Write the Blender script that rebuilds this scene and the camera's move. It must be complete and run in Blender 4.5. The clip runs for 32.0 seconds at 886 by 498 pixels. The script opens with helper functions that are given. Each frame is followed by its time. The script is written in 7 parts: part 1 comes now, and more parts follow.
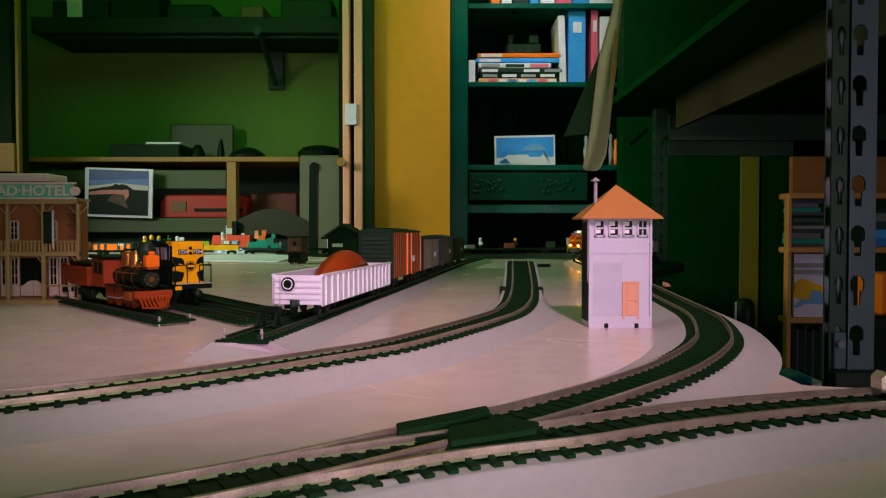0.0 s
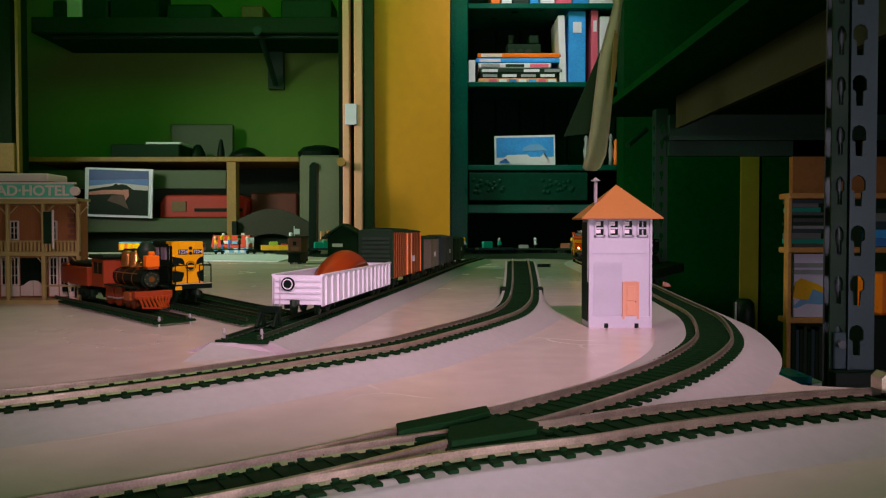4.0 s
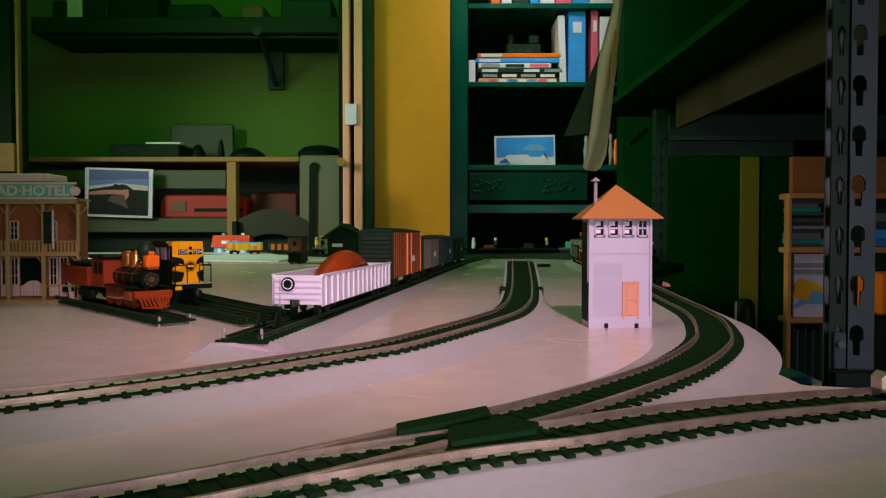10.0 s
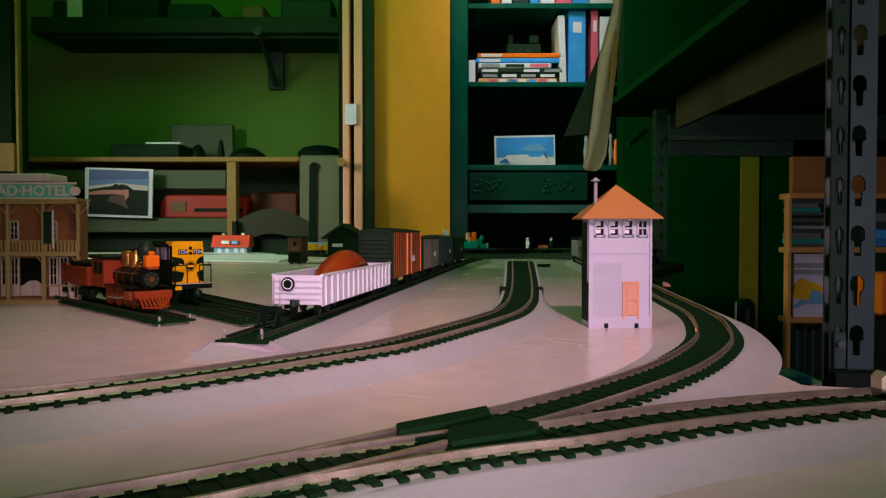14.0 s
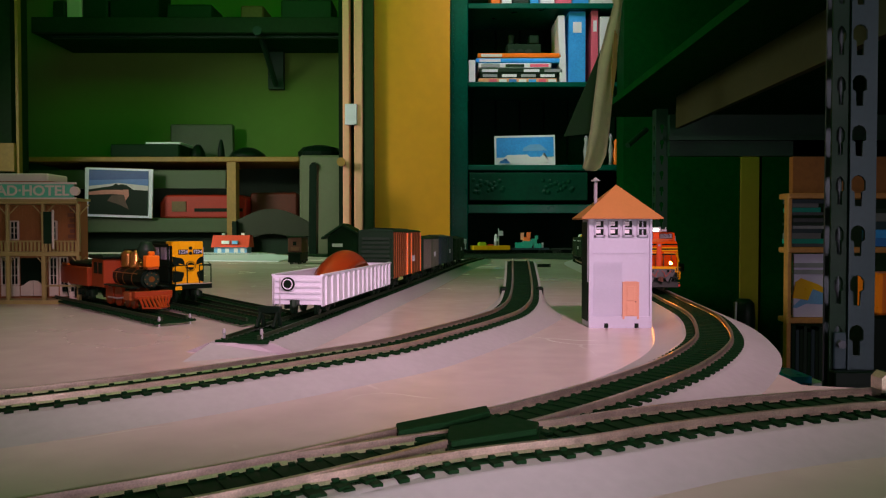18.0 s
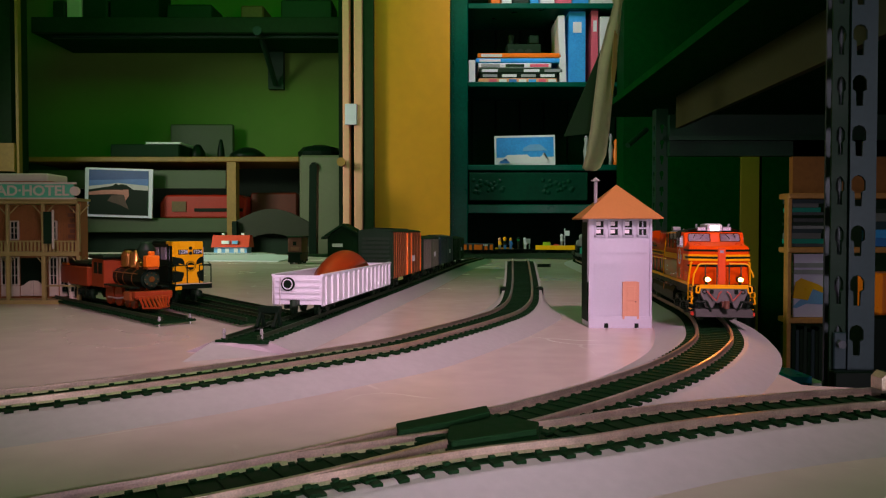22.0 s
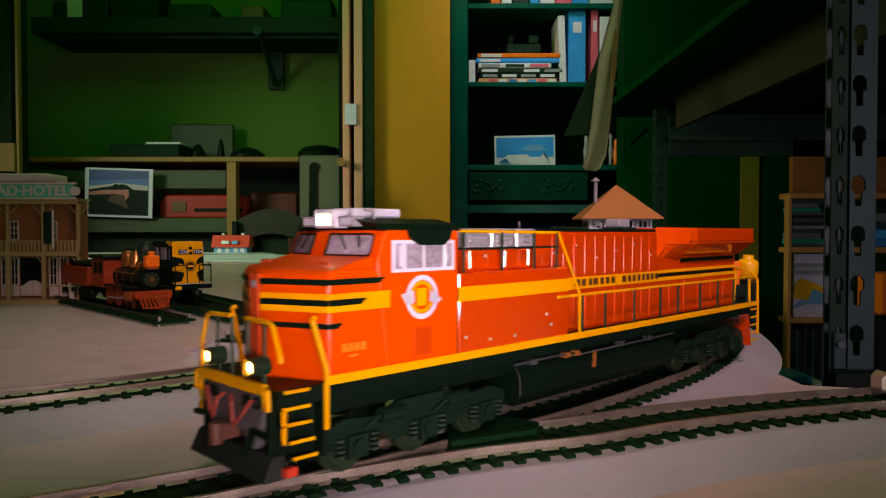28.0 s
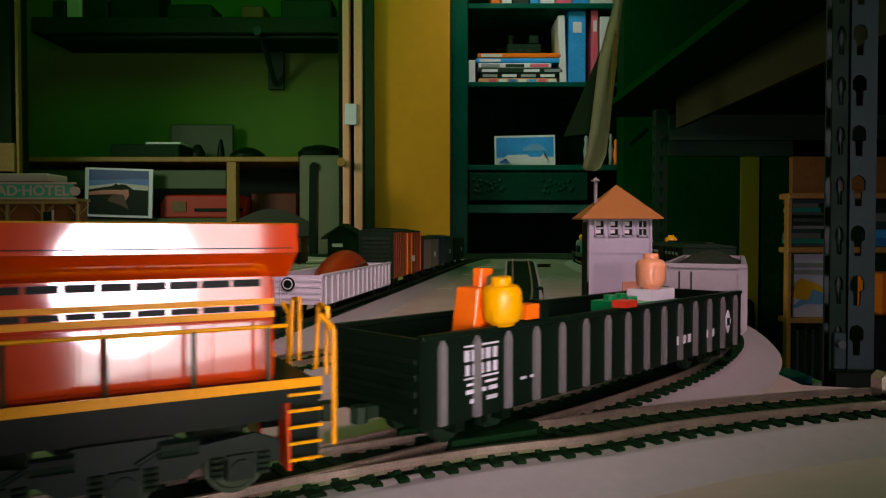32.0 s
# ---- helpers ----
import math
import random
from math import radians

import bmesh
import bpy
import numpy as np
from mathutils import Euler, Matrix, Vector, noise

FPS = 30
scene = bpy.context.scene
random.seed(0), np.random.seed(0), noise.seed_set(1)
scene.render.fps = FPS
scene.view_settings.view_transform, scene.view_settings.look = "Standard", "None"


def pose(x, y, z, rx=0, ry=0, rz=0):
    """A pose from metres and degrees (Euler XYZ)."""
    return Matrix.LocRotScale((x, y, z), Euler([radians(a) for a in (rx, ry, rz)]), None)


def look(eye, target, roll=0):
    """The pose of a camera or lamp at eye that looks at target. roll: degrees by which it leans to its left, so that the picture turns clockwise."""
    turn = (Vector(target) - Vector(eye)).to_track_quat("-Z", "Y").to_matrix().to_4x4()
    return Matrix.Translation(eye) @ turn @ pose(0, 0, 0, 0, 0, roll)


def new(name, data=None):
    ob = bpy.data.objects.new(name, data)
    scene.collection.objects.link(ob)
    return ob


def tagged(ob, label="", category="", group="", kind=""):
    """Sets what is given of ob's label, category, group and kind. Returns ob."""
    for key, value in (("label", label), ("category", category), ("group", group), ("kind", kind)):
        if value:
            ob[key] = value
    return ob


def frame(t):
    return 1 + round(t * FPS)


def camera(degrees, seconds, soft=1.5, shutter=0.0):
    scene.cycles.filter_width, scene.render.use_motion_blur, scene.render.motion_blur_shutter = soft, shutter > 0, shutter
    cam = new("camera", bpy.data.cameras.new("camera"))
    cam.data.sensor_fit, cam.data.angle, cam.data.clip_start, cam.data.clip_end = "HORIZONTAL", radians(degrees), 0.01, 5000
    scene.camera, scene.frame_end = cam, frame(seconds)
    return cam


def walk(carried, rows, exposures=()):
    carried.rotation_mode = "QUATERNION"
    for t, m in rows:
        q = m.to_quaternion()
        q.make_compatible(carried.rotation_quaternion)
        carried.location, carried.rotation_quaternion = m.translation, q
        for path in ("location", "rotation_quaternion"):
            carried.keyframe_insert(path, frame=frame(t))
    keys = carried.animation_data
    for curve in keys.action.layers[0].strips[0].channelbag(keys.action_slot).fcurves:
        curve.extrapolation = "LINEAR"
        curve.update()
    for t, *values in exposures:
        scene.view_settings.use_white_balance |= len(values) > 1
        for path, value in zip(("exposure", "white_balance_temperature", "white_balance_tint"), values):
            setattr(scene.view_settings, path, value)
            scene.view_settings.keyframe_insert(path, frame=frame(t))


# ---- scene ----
EYE = (0.0, 0.0, 0.0625)
cam = camera(65.1, 32.0, soft=1.2, shutter=0.5)
VIEW = pose(EYE[0], EYE[1], EYE[2], 88.712, 0, 0)
walk(cam, [(0.0, VIEW), (32.0, VIEW)],
     exposures=[(0.0, -0.08, 6650, -14), (19.0, -0.10, 6650, -14), (22.0, -0.16, 6650, -14), (24.5, -0.25, 6750, -15), (26.5, -0.45, 6950, -19), (28.0, -0.58, 7050, -23), (29.0, -0.60, 7050, -25), (30.0, -0.68, 7100, -26), (32.0, -0.80, 7200, -28)])

# ---- light ----
world = bpy.data.worlds.new("world")
scene.world = world
world.use_nodes = True
world.node_tree.nodes["Background"].inputs[0].default_value = (0.35, 0.5, 0.25, 1)
world.node_tree.nodes["Background"].inputs[1].default_value = 0.05


def area(name, at, to, w, h, power, color):
    d = bpy.data.lights.new(name, "AREA")
    d.shape, d.size, d.size_y, d.energy, d.color = "RECTANGLE", w, h, power, color
    o = new(name, d)
    o.matrix_world = look(at, to)
    return o


# daylight through the glazed door behind the camera, the window assumed beside the alcove, and the camera's own small
# lamp; the rest are added fill lamps
door = area("daylight_door", (1.27, -1.65, 0.14), (0.0, 0.3, 0.08), 0.55, 1.2, 6.8, (1.0, 0.76, 1.0))
door.data.spread = 2.5
sky = area("daylight_alcove", (-1.9, 1.2, 0.8), (-0.6, 1.95, 0.0), 0.5, 0.5, 8.5, (1.0, 0.95, 0.86))
sky.data.spread = 1.5
# added green fill, no such lamps known; greens the shade across the room
area("green_fill", (-0.6, 1.9, 1.57), (-0.65, 3.0, 0.4), 1.5, 1.0, 7, (0.10, 1.0, 0.05))
area("green_fill", (0.3, 0.6, 1.57), (0.3, 0.6, 0.0), 1.6, 1.4, 3.0, (0.10, 1.0, 0.05))
# added overhead fill for the table; no lamp there is known
area("table_fill", (-0.22, 0.80, 0.85), (-0.22, 0.80, 0.0), 0.3, 0.3, 1.0, (1.0, 0.86, 0.66))
# added fill, out of view, that brightens the bookcase alone
far = area("bookcase_fill", (0.30, 2.2, 1.5), (0.26, 2.8, 0.5), 0.4, 0.2, 1.9, (1.0, 0.76, 1.0))
far.data.spread = 1.45
torch = area("camera_lamp", (0.030, -0.004, 0.044), (-0.03, 0.5, 0.060), 0.06, 0.06, 0.092, (1.0, 0.62, 0.88))
torch.data.spread, torch.data.shape = 1.18, "ELLIPSE"
# added spot, widened sideways; imitates dark lens corners around a bright pool
beam = bpy.data.lights.new("vignette_spot", "SPOT")
beam.energy, beam.color, beam.spot_size, beam.spot_blend, beam.shadow_soft_size = 62, (1.0, 0.49, 0.75), 0.48, 1.0, 0.04
new("vignette_spot", beam).matrix_world = look((0.15, -0.45, 0.75), (0.0, 0.495, 0.0)) @ Matrix.Diagonal((1.40, 1, 1, 1))


# ---- materials ----
def mat(name, color, rough=0.5, metal=0.0, var=0.12, scale=40.0, bump=0.0, emit=0.0, coat=0.0, dirt=0.0, alpha=1.0, spec=0.5, ior=1.5, glaze=0.1):
    m = bpy.data.materials.new(name)
    m.use_nodes = True
    nt = m.node_tree
    b = nt.nodes["Principled BSDF"]
    b.inputs["Roughness"].default_value = rough
    b.inputs["Metallic"].default_value = metal
    b.inputs["Coat Weight"].default_value = coat
    b.inputs["Coat Roughness"].default_value = glaze
    b.inputs["Coat IOR"].default_value = ior
    b.inputs["Specular IOR Level"].default_value = spec
    tc = nt.nodes.new("ShaderNodeTexCoord")
    n1 = nt.nodes.new("ShaderNodeTexNoise")
    n1.inputs["Scale"].default_value = scale
    n1.inputs["Detail"].default_value = 6
    n2 = nt.nodes.new("ShaderNodeTexNoise")
    n2.inputs["Scale"].default_value = scale * 9
    n2.inputs["Detail"].default_value = 3
    add = nt.nodes.new("ShaderNodeMath")
    add.operation = "ADD"
    mul = nt.nodes.new("ShaderNodeMath")
    mul.operation = "MULTIPLY"
    mul.inputs[1].default_value = 0.5
    nt.links.new(tc.outputs["Object"], n1.inputs["Vector"])
    nt.links.new(tc.outputs["Object"], n2.inputs["Vector"])
    nt.links.new(n1.outputs["Fac"], add.inputs[0])
    nt.links.new(n2.outputs["Fac"], add.inputs[1])
    nt.links.new(add.outputs[0], mul.inputs[0])
    ramp = nt.nodes.new("ShaderNodeValToRGB")
    ramp.color_ramp.elements[0].position, ramp.color_ramp.elements[1].position = 0.3, 0.7
    lo, hi = 1 - var - dirt, 1 + var
    ramp.color_ramp.elements[0].color = (*[min(1, c * lo) for c in color], 1)
    ramp.color_ramp.elements[1].color = (*[min(1, c * hi) for c in color], 1)
    nt.links.new(mul.outputs[0], ramp.inputs[0])
    nt.links.new(ramp.outputs[0], b.inputs["Base Color"])
    rr = nt.nodes.new("ShaderNodeMapRange")
    rr.inputs["To Min"].default_value, rr.inputs["To Max"].default_value = max(0.03, rough * 0.75), min(1.0, rough * 1.25)
    nt.links.new(n1.outputs["Fac"], rr.inputs["Value"])
    nt.links.new(rr.outputs["Result"], b.inputs["Roughness"])
    if bump:
        bp = nt.nodes.new("ShaderNodeBump")
        bp.inputs["Strength"].default_value = bump
        bp.inputs["Distance"].default_value = 0.0005
        nt.links.new(n2.outputs["Fac"], bp.inputs["Height"])
        nt.links.new(bp.outputs[0], b.inputs["Normal"])
    if emit:
        nt.links.new(ramp.outputs[0], b.inputs["Emission Color"])
        b.inputs["Emission Strength"].default_value = emit
    if alpha < 1:
        b.inputs["Transmission Weight"].default_value = 1 - alpha
    return m


TABLE = mat("tabletop", (0.66, 0.55, 0.53), 0.26, var=0.06, scale=6, bump=0.05, dirt=0.08)
def scratched(m):
    """Fine pale scratches and scuffs over a painted board."""
    nt = m.node_tree
    b = nt.nodes["Principled BSDF"]
    old = b.inputs["Base Color"].links[0].from_socket
    tc = nt.nodes.new("ShaderNodeTexCoord")
    warp = nt.nodes.new("ShaderNodeTexNoise")
    warp.inputs["Scale"].default_value = 9
    mixv = nt.nodes.new("ShaderNodeMix")
    mixv.data_type = "RGBA"
    mixv.inputs["Factor"].default_value = 0.12
    vo = nt.nodes.new("ShaderNodeTexVoronoi")
    vo.feature = "DISTANCE_TO_EDGE"
    vo.inputs["Scale"].default_value = 7
    cut = nt.nodes.new("ShaderNodeMapRange")
    cut.inputs["From Min"].default_value, cut.inputs["From Max"].default_value = 0.0, 0.006
    cut.inputs["To Min"].default_value, cut.inputs["To Max"].default_value = 1.0, 0.0
    spot = nt.nodes.new("ShaderNodeTexNoise")
    spot.inputs["Scale"].default_value = 14
    spot.inputs["Detail"].default_value = 4
    keep = nt.nodes.new("ShaderNodeMapRange")
    keep.inputs["From Min"].default_value, keep.inputs["From Max"].default_value = 0.52, 0.66
    mul = nt.nodes.new("ShaderNodeMath")
    mul.operation = "MULTIPLY"
    mix = nt.nodes.new("ShaderNodeMix")
    mix.data_type = "RGBA"
    mix.inputs["B"].default_value = (0.9, 0.86, 0.82, 1)
    L = nt.links.new
    L(tc.outputs["Object"], warp.inputs["Vector"])
    L(tc.outputs["Object"], mixv.inputs["A"])
    L(warp.outputs["Color"], mixv.inputs["B"])
    L(mixv.outputs["Result"], vo.inputs["Vector"])
    L(vo.outputs["Distance"], cut.inputs["Value"])
    L(tc.outputs["Object"], spot.inputs["Vector"])
    L(spot.outputs["Fac"], keep.inputs["Value"])
    L(cut.outputs["Result"], mul.inputs[0])
    L(keep.outputs["Result"], mul.inputs[1])
    L(mul.outputs[0], mix.inputs["Factor"])
    L(old, mix.inputs["A"])
    L(mix.outputs["Result"], b.inputs["Base Color"])


scratched(TABLE)
ROADBED = mat("roadbed_grey", (0.40, 0.385, 0.40), 0.5, var=0.08, scale=30, bump=0.1)
TIE = mat("tie_black", (0.004, 0.024, 0.006), 0.7, var=0.3, scale=300, spec=0.08)
RAIL = mat("rail_metal", (0.62, 0.52, 0.42), 0.35, 0.85, var=0.2, scale=200, dirt=0.15)
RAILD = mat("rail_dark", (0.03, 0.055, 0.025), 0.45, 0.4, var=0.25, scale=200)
BLACK = mat("black_plastic", (0.003, 0.0105, 0.005), 0.45, var=0.3, scale=150, spec=0.16)
DARK = mat("dark_grey", (0.011, 0.03, 0.014), 0.5, spec=0.3, var=0.3, scale=150)
TRUCK = mat("truck_grey", (0.005, 0.018, 0.009), 0.45, spec=0.25, var=0.3, scale=200)
ORANGE = mat("engine_orange", (0.74, 0.06, 0.003), 0.42, var=0.05, scale=40, coat=1.0, spec=0.06, ior=3.0, glaze=0.07)
ORANGEM = mat("nose_orange", (0.76, 0.072, 0.003), 0.42, var=0.05, scale=40, coat=0.12, spec=0.1)
DOORGLOSS = mat("door_gloss", (0.76, 0.085, 0.02), 0.45, var=0.08, scale=40, coat=0.8, spec=0.2, glaze=0.16)
LETTERY = mat("faded_yellow", (0.8, 0.22, 0.01), 0.45, var=0.15, scale=200)
PILOT = mat("pilot_grey", (0.11, 0.11, 0.11), 0.45, var=0.1, scale=90)
PLOUGH = mat("plough_grey", (0.018, 0.024, 0.018), 0.55, spec=0.3, var=0.15, scale=90)
HOSE = mat("hose_red", (0.35, 0.06, 0.04), 0.5, var=0.1)
YELLOW = mat("engine_yellow", (0.90, 0.43, 0.004), 0.4, var=0.05, scale=80, spec=0.25)
RED = mat("red_plastic", (0.6, 0.04, 0.02), 0.4, var=0.1, scale=80)
WHITE = mat("white_plastic", (0.70, 0.73, 0.80), 0.4, var=0.05, scale=60)
RIBD = mat("rib_grey", (0.16, 0.17, 0.165), 0.45, var=0.1, scale=60)
GREY = mat("grey_plastic", (0.33, 0.34, 0.35), 0.4, var=0.08, scale=60)
SILVER = mat("silver", (0.6, 0.6, 0.62), 0.3, 0.6, var=0.08, scale=80)
LETTERB = mat("letter_brown", (0.09, 0.03, 0.01), 0.5, var=0.1)
DARKM = mat("dark_casting", (0.06, 0.07, 0.07), 0.45, var=0.2, scale=120)
LAMP = mat("headlight", (1.0, 0.23, 0.028), 0.3, emit=700, var=0.0)
LAMPTOP = mat("headlight_top", (1.0, 0.85, 0.6), 0.3, emit=12, var=0.0)
# pale mottled bases put the panes' reflections into colour
GLASSY = mat("cab_glass_glare", (0.42, 0.38, 0.44), 0.10, var=0.5, scale=90, coat=1.0, ior=2.0)
SIDEGLASS = mat("side_glass_glare", (0.34, 0.31, 0.36), 0.12, var=0.5, scale=110, coat=0.5)
ROOFB = mat("tower_roof", (0.42, 0.17, 0.04), 0.55, var=0.08, scale=120, bump=0.1)
TOWERW = mat("tower_wall", (0.49, 0.52, 0.60), 0.4, var=0.04, scale=60)
DOORP = mat("tower_door", (0.62, 0.33, 0.2), 0.45, var=0.06, scale=100)
BRICK = mat("hotel_brick", (0.32, 0.13, 0.04), 0.55, var=0.12, scale=120, bump=0.1)
TAN = mat("hotel_trim", (0.38, 0.30, 0.11), 0.5, var=0.1, scale=100)
SIGN = mat("sign_green", (0.14, 0.55, 0.33), 0.5, var=0.1, scale=90)
CREAM = mat("cream_paint", (0.7, 0.62, 0.5), 0.5, var=0.06, scale=60)
BOXRED = mat("boxcar_red", (0.27, 0.065, 0.012), 0.5, var=0.3, scale=90)
BOXGREEN = mat("boxcar_green", (0.009, 0.030, 0.012), 0.65, spec=0.15, var=0.2, scale=90)
RIB = mat("ribbed_grey", (0.17, 0.155, 0.13), 0.5, var=0.1, scale=90)
BLUEB = mat("dark_blue", (0.010, 0.036, 0.045), 0.5, var=0.2, scale=90)
WALL = mat("alcove_wall", (0.125, 0.21, 0.034), 0.85, var=0.05, scale=2.5, bump=0.1)
MUSTARD = mat("mustard_wall", (0.62, 0.255, 0.004), 0.6, var=0.08, scale=3)
# the mustard wall again, with its shade mixed into the colour
STRIP = mat("mustard_wall_shaded", (0.27, 0.21, 0.018), 0.6, var=0.1, scale=3)
TRIMW = mat("door_casing", (0.85, 0.40, 0.28), 0.5, var=0.06, scale=12)
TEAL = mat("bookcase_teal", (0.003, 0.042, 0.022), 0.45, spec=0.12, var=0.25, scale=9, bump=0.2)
WOODD = mat("dark_wood", (0.009, 0.026, 0.008), 0.6, spec=0.2, var=0.3, scale=7)
WOODM = mat("brown_wood", (0.16, 0.085, 0.03), 0.55, var=0.25, scale=9)
OAK = mat("edge_wood", (0.33, 0.17, 0.04), 0.5, var=0.2, scale=12)
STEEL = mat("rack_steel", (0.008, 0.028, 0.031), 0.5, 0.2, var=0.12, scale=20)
# lighter copies of the rack steel, for parts that look lit
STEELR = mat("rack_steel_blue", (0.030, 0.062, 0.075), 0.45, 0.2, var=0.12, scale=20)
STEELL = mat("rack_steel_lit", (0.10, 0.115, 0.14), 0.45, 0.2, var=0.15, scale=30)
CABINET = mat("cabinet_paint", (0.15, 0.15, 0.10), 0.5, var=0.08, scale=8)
# copy of the roadbed, darkened in colour for the dim distance
FARBED = mat("roadbed_dimmed", (0.02, 0.035, 0.02), 0.7, var=0.15, scale=30, spec=0.1)
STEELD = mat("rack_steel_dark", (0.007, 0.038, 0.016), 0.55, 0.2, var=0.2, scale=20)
CLOTH = mat("pennant_cloth", (0.82, 0.68, 0.50), 0.9, var=0.1, scale=40)
# mostly unseen room shell, coloured green to tint the light it bounces
SHELL = mat("green_bounce_wall", (0.06, 0.16, 0.04), 0.85, var=0.08, scale=2)
FLOORM = mat("floor_boards", (0.12, 0.08, 0.05), 0.6, var=0.2, scale=5)
PHOTOB = mat("photo_sky", (0.07, 0.36, 1.0), 0.3, var=0.25, scale=14)
SKYMID = mat("photo_sky_mid", (0.09, 0.17, 0.52), 0.3, var=0.15, scale=14)
CASERED = mat("case_red", (0.42, 0.014, 0.005), 0.4, var=0.12, scale=20)
DARKRED = mat("dark_red_paint", (0.11, 0.012, 0.006), 0.45, var=0.2, scale=20)
SKYDEEP = mat("photo_sky_deep", (0.02, 0.06, 0.28), 0.3, var=0.15, scale=14)
SKYPINK = mat("photo_haze", (0.62, 0.50, 0.58), 0.3, var=0.1, scale=14)
DUNELIT = mat("photo_dune_lit", (0.50, 0.17, 0.15), 0.3, var=0.3, scale=30)
DUNEDIM = mat("photo_dune_dim", (0.09, 0.04, 0.03), 0.3, var=0.3, scale=30)
PHOTOPAPER = mat("photo_paper", (0.80, 0.72, 0.95), 0.35, var=0.05, scale=30)
PAPER = mat("paper_white", (0.8, 0.78, 0.82), 0.5, var=0.05, scale=30)
TOYGREEN = mat("toy_green", (0.02, 0.3, 0.08), 0.3, var=0.05)
TOYLIME = mat("toy_lime", (0.35, 0.55, 0.03), 0.3, var=0.05)
TOYORANGE = mat("toy_orange", (0.95, 0.2, 0.015), 0.3, var=0.04)
TOYYELLOW = mat("toy_yellow", (0.95, 0.5, 0.01), 0.28, var=0.04)
TOYFLESH = mat("toy_tan", (0.8, 0.38, 0.2), 0.28, var=0.04)
TOYBLUE = mat("toy_blue", (0.05, 0.2, 0.6), 0.3, var=0.05)
TOYTEAL = mat("toy_teal", (0.02, 0.35, 0.25), 0.3, var=0.05)
GREYGREEN = mat("grey_green_paint", (0.055, 0.078, 0.03), 0.5, var=0.08, scale=8)
# TEALF puts the front edges' highlight into colour, TEALD the recess shade
TEALF = mat("bookcase_teal_lit", (0.003, 0.085, 0.055), 0.3, spec=0.3, var=0.3, scale=14, bump=0.2)
TEALD = mat("bookcase_teal_shaded", (0.003, 0.022, 0.009), 0.7, spec=0.1, var=0.3, scale=9)
TOYPINK = mat("pink_cover", (0.75, 0.12, 0.2), 0.45, var=0.1)
TOYSKY = mat("sky_blue", (0.2, 0.42, 0.75), 0.4, var=0.1)
DARKCLOTH = mat("dark_cloth", (0.02, 0.045, 0.02), 0.9, var=0.2)
STEELG = mat("rack_lip", (0.012, 0.05, 0.02), 0.4, 0.4, var=0.2, scale=15)
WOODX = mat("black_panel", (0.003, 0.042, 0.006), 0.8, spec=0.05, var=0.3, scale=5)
SHELFWOOD = mat("shelf_wood", (0.55, 0.24, 0.06), 0.5, var=0.2, scale=12)
WOODR = mat("rail_wood", (0.036, 0.034, 0.007), 0.6, var=0.2, scale=9)
CHAIRW = mat("chair_olive", (0.012, 0.013, 0.003), 0.6, var=0.2, scale=9)
RUST = mat("rust_panel", (0.30, 0.11, 0.02), 0.6, var=0.2, scale=8)
RUSTB = mat("quoin_brown", (0.2, 0.09, 0.05), 0.5, var=0.15)
BRASS = mat("brass", (0.7, 0.32, 0.08), 0.3, 0.8, var=0.15)
BROWNC = mat("caboose_brown", (0.13, 0.05, 0.03), 0.5, var=0.15)
SHELLRED = mat("shell_red", (0.5, 0.075, 0.015), 0.3, var=0.12, scale=60, coat=0.3)
COAL = mat("coal", (0.015, 0.018, 0.015), 0.6, var=0.4, scale=400, bump=0.6)


# ---- mesh helpers ----
def box(bm, x0, x1, y0, y1, z0, z1):
    v = [bm.verts.new((x, y, z)) for x in (x0, x1) for y in (y0, y1) for z in (z0, z1)]
    for f in ((0, 1, 3, 2), (4, 6, 7, 5), (0, 4, 5, 1), (2, 3, 7, 6), (0, 2, 6, 4), (1, 5, 7, 3)):
        bm.faces.new([v[i] for i in f])
    return v


def rod(bm, a, b, r, n=8, r2=None):
    a, b = Vector(a), Vector(b)
    d = (b - a).normalized()
    u = d.orthogonal().normalized()
    w = d.cross(u)
    r2 = r if r2 is None else r2
    rings = []
    for p, q in ((a, r), (b, r2)):
        rings.append([bm.verts.new(p + (u * math.cos(k * 2 * math.pi / n) + w * math.sin(k * 2 * math.pi / n)) * q) for k in range(n)])
    for k in range(n):
        bm.faces.new((rings[0][k], rings[0][(k + 1) % n], rings[1][(k + 1) % n], rings[1][k]))
    bm.faces.new(rings[0][::-1])
    bm.faces.new(rings[1])


def prism(bm, pts, lo, hi, axis="y"):
    """A polygon of (u, v) drawn out along an axis: y takes (x, z), x takes (y, z), z takes (x, y)."""
    def at(u, v, k):
        return {"y": (u, k, v), "x": (k, u, v), "z": (u, v, k)}[axis]
    A = [bm.verts.new(at(u, v, lo)) for u, v in pts]
    B = [bm.verts.new(at(u, v, hi)) for u, v in pts]
    n = len(pts)
    bm.faces.new(A)
    bm.faces.new(B[::-1])
    for i in range(n):
        bm.faces.new((A[i], B[i], B[(i + 1) % n], A[(i + 1) % n]))


def lathe(bm, prof, n=16, at=(0, 0, 0)):
    rings = []
    for r, z in prof:
        rings.append([bm.verts.new((at[0] + r * math.cos(k * 2 * math.pi / n), at[1] + r * math.sin(k * 2 * math.pi / n), at[2] + z)) for k in range(n)])
    for a, b in zip(rings, rings[1:]):
        for k in range(n):
            bm.faces.new((a[k], a[(k + 1) % n], b[(k + 1) % n], b[k]))
    bm.faces.new(rings[0][::-1])
    bm.faces.new(rings[-1])


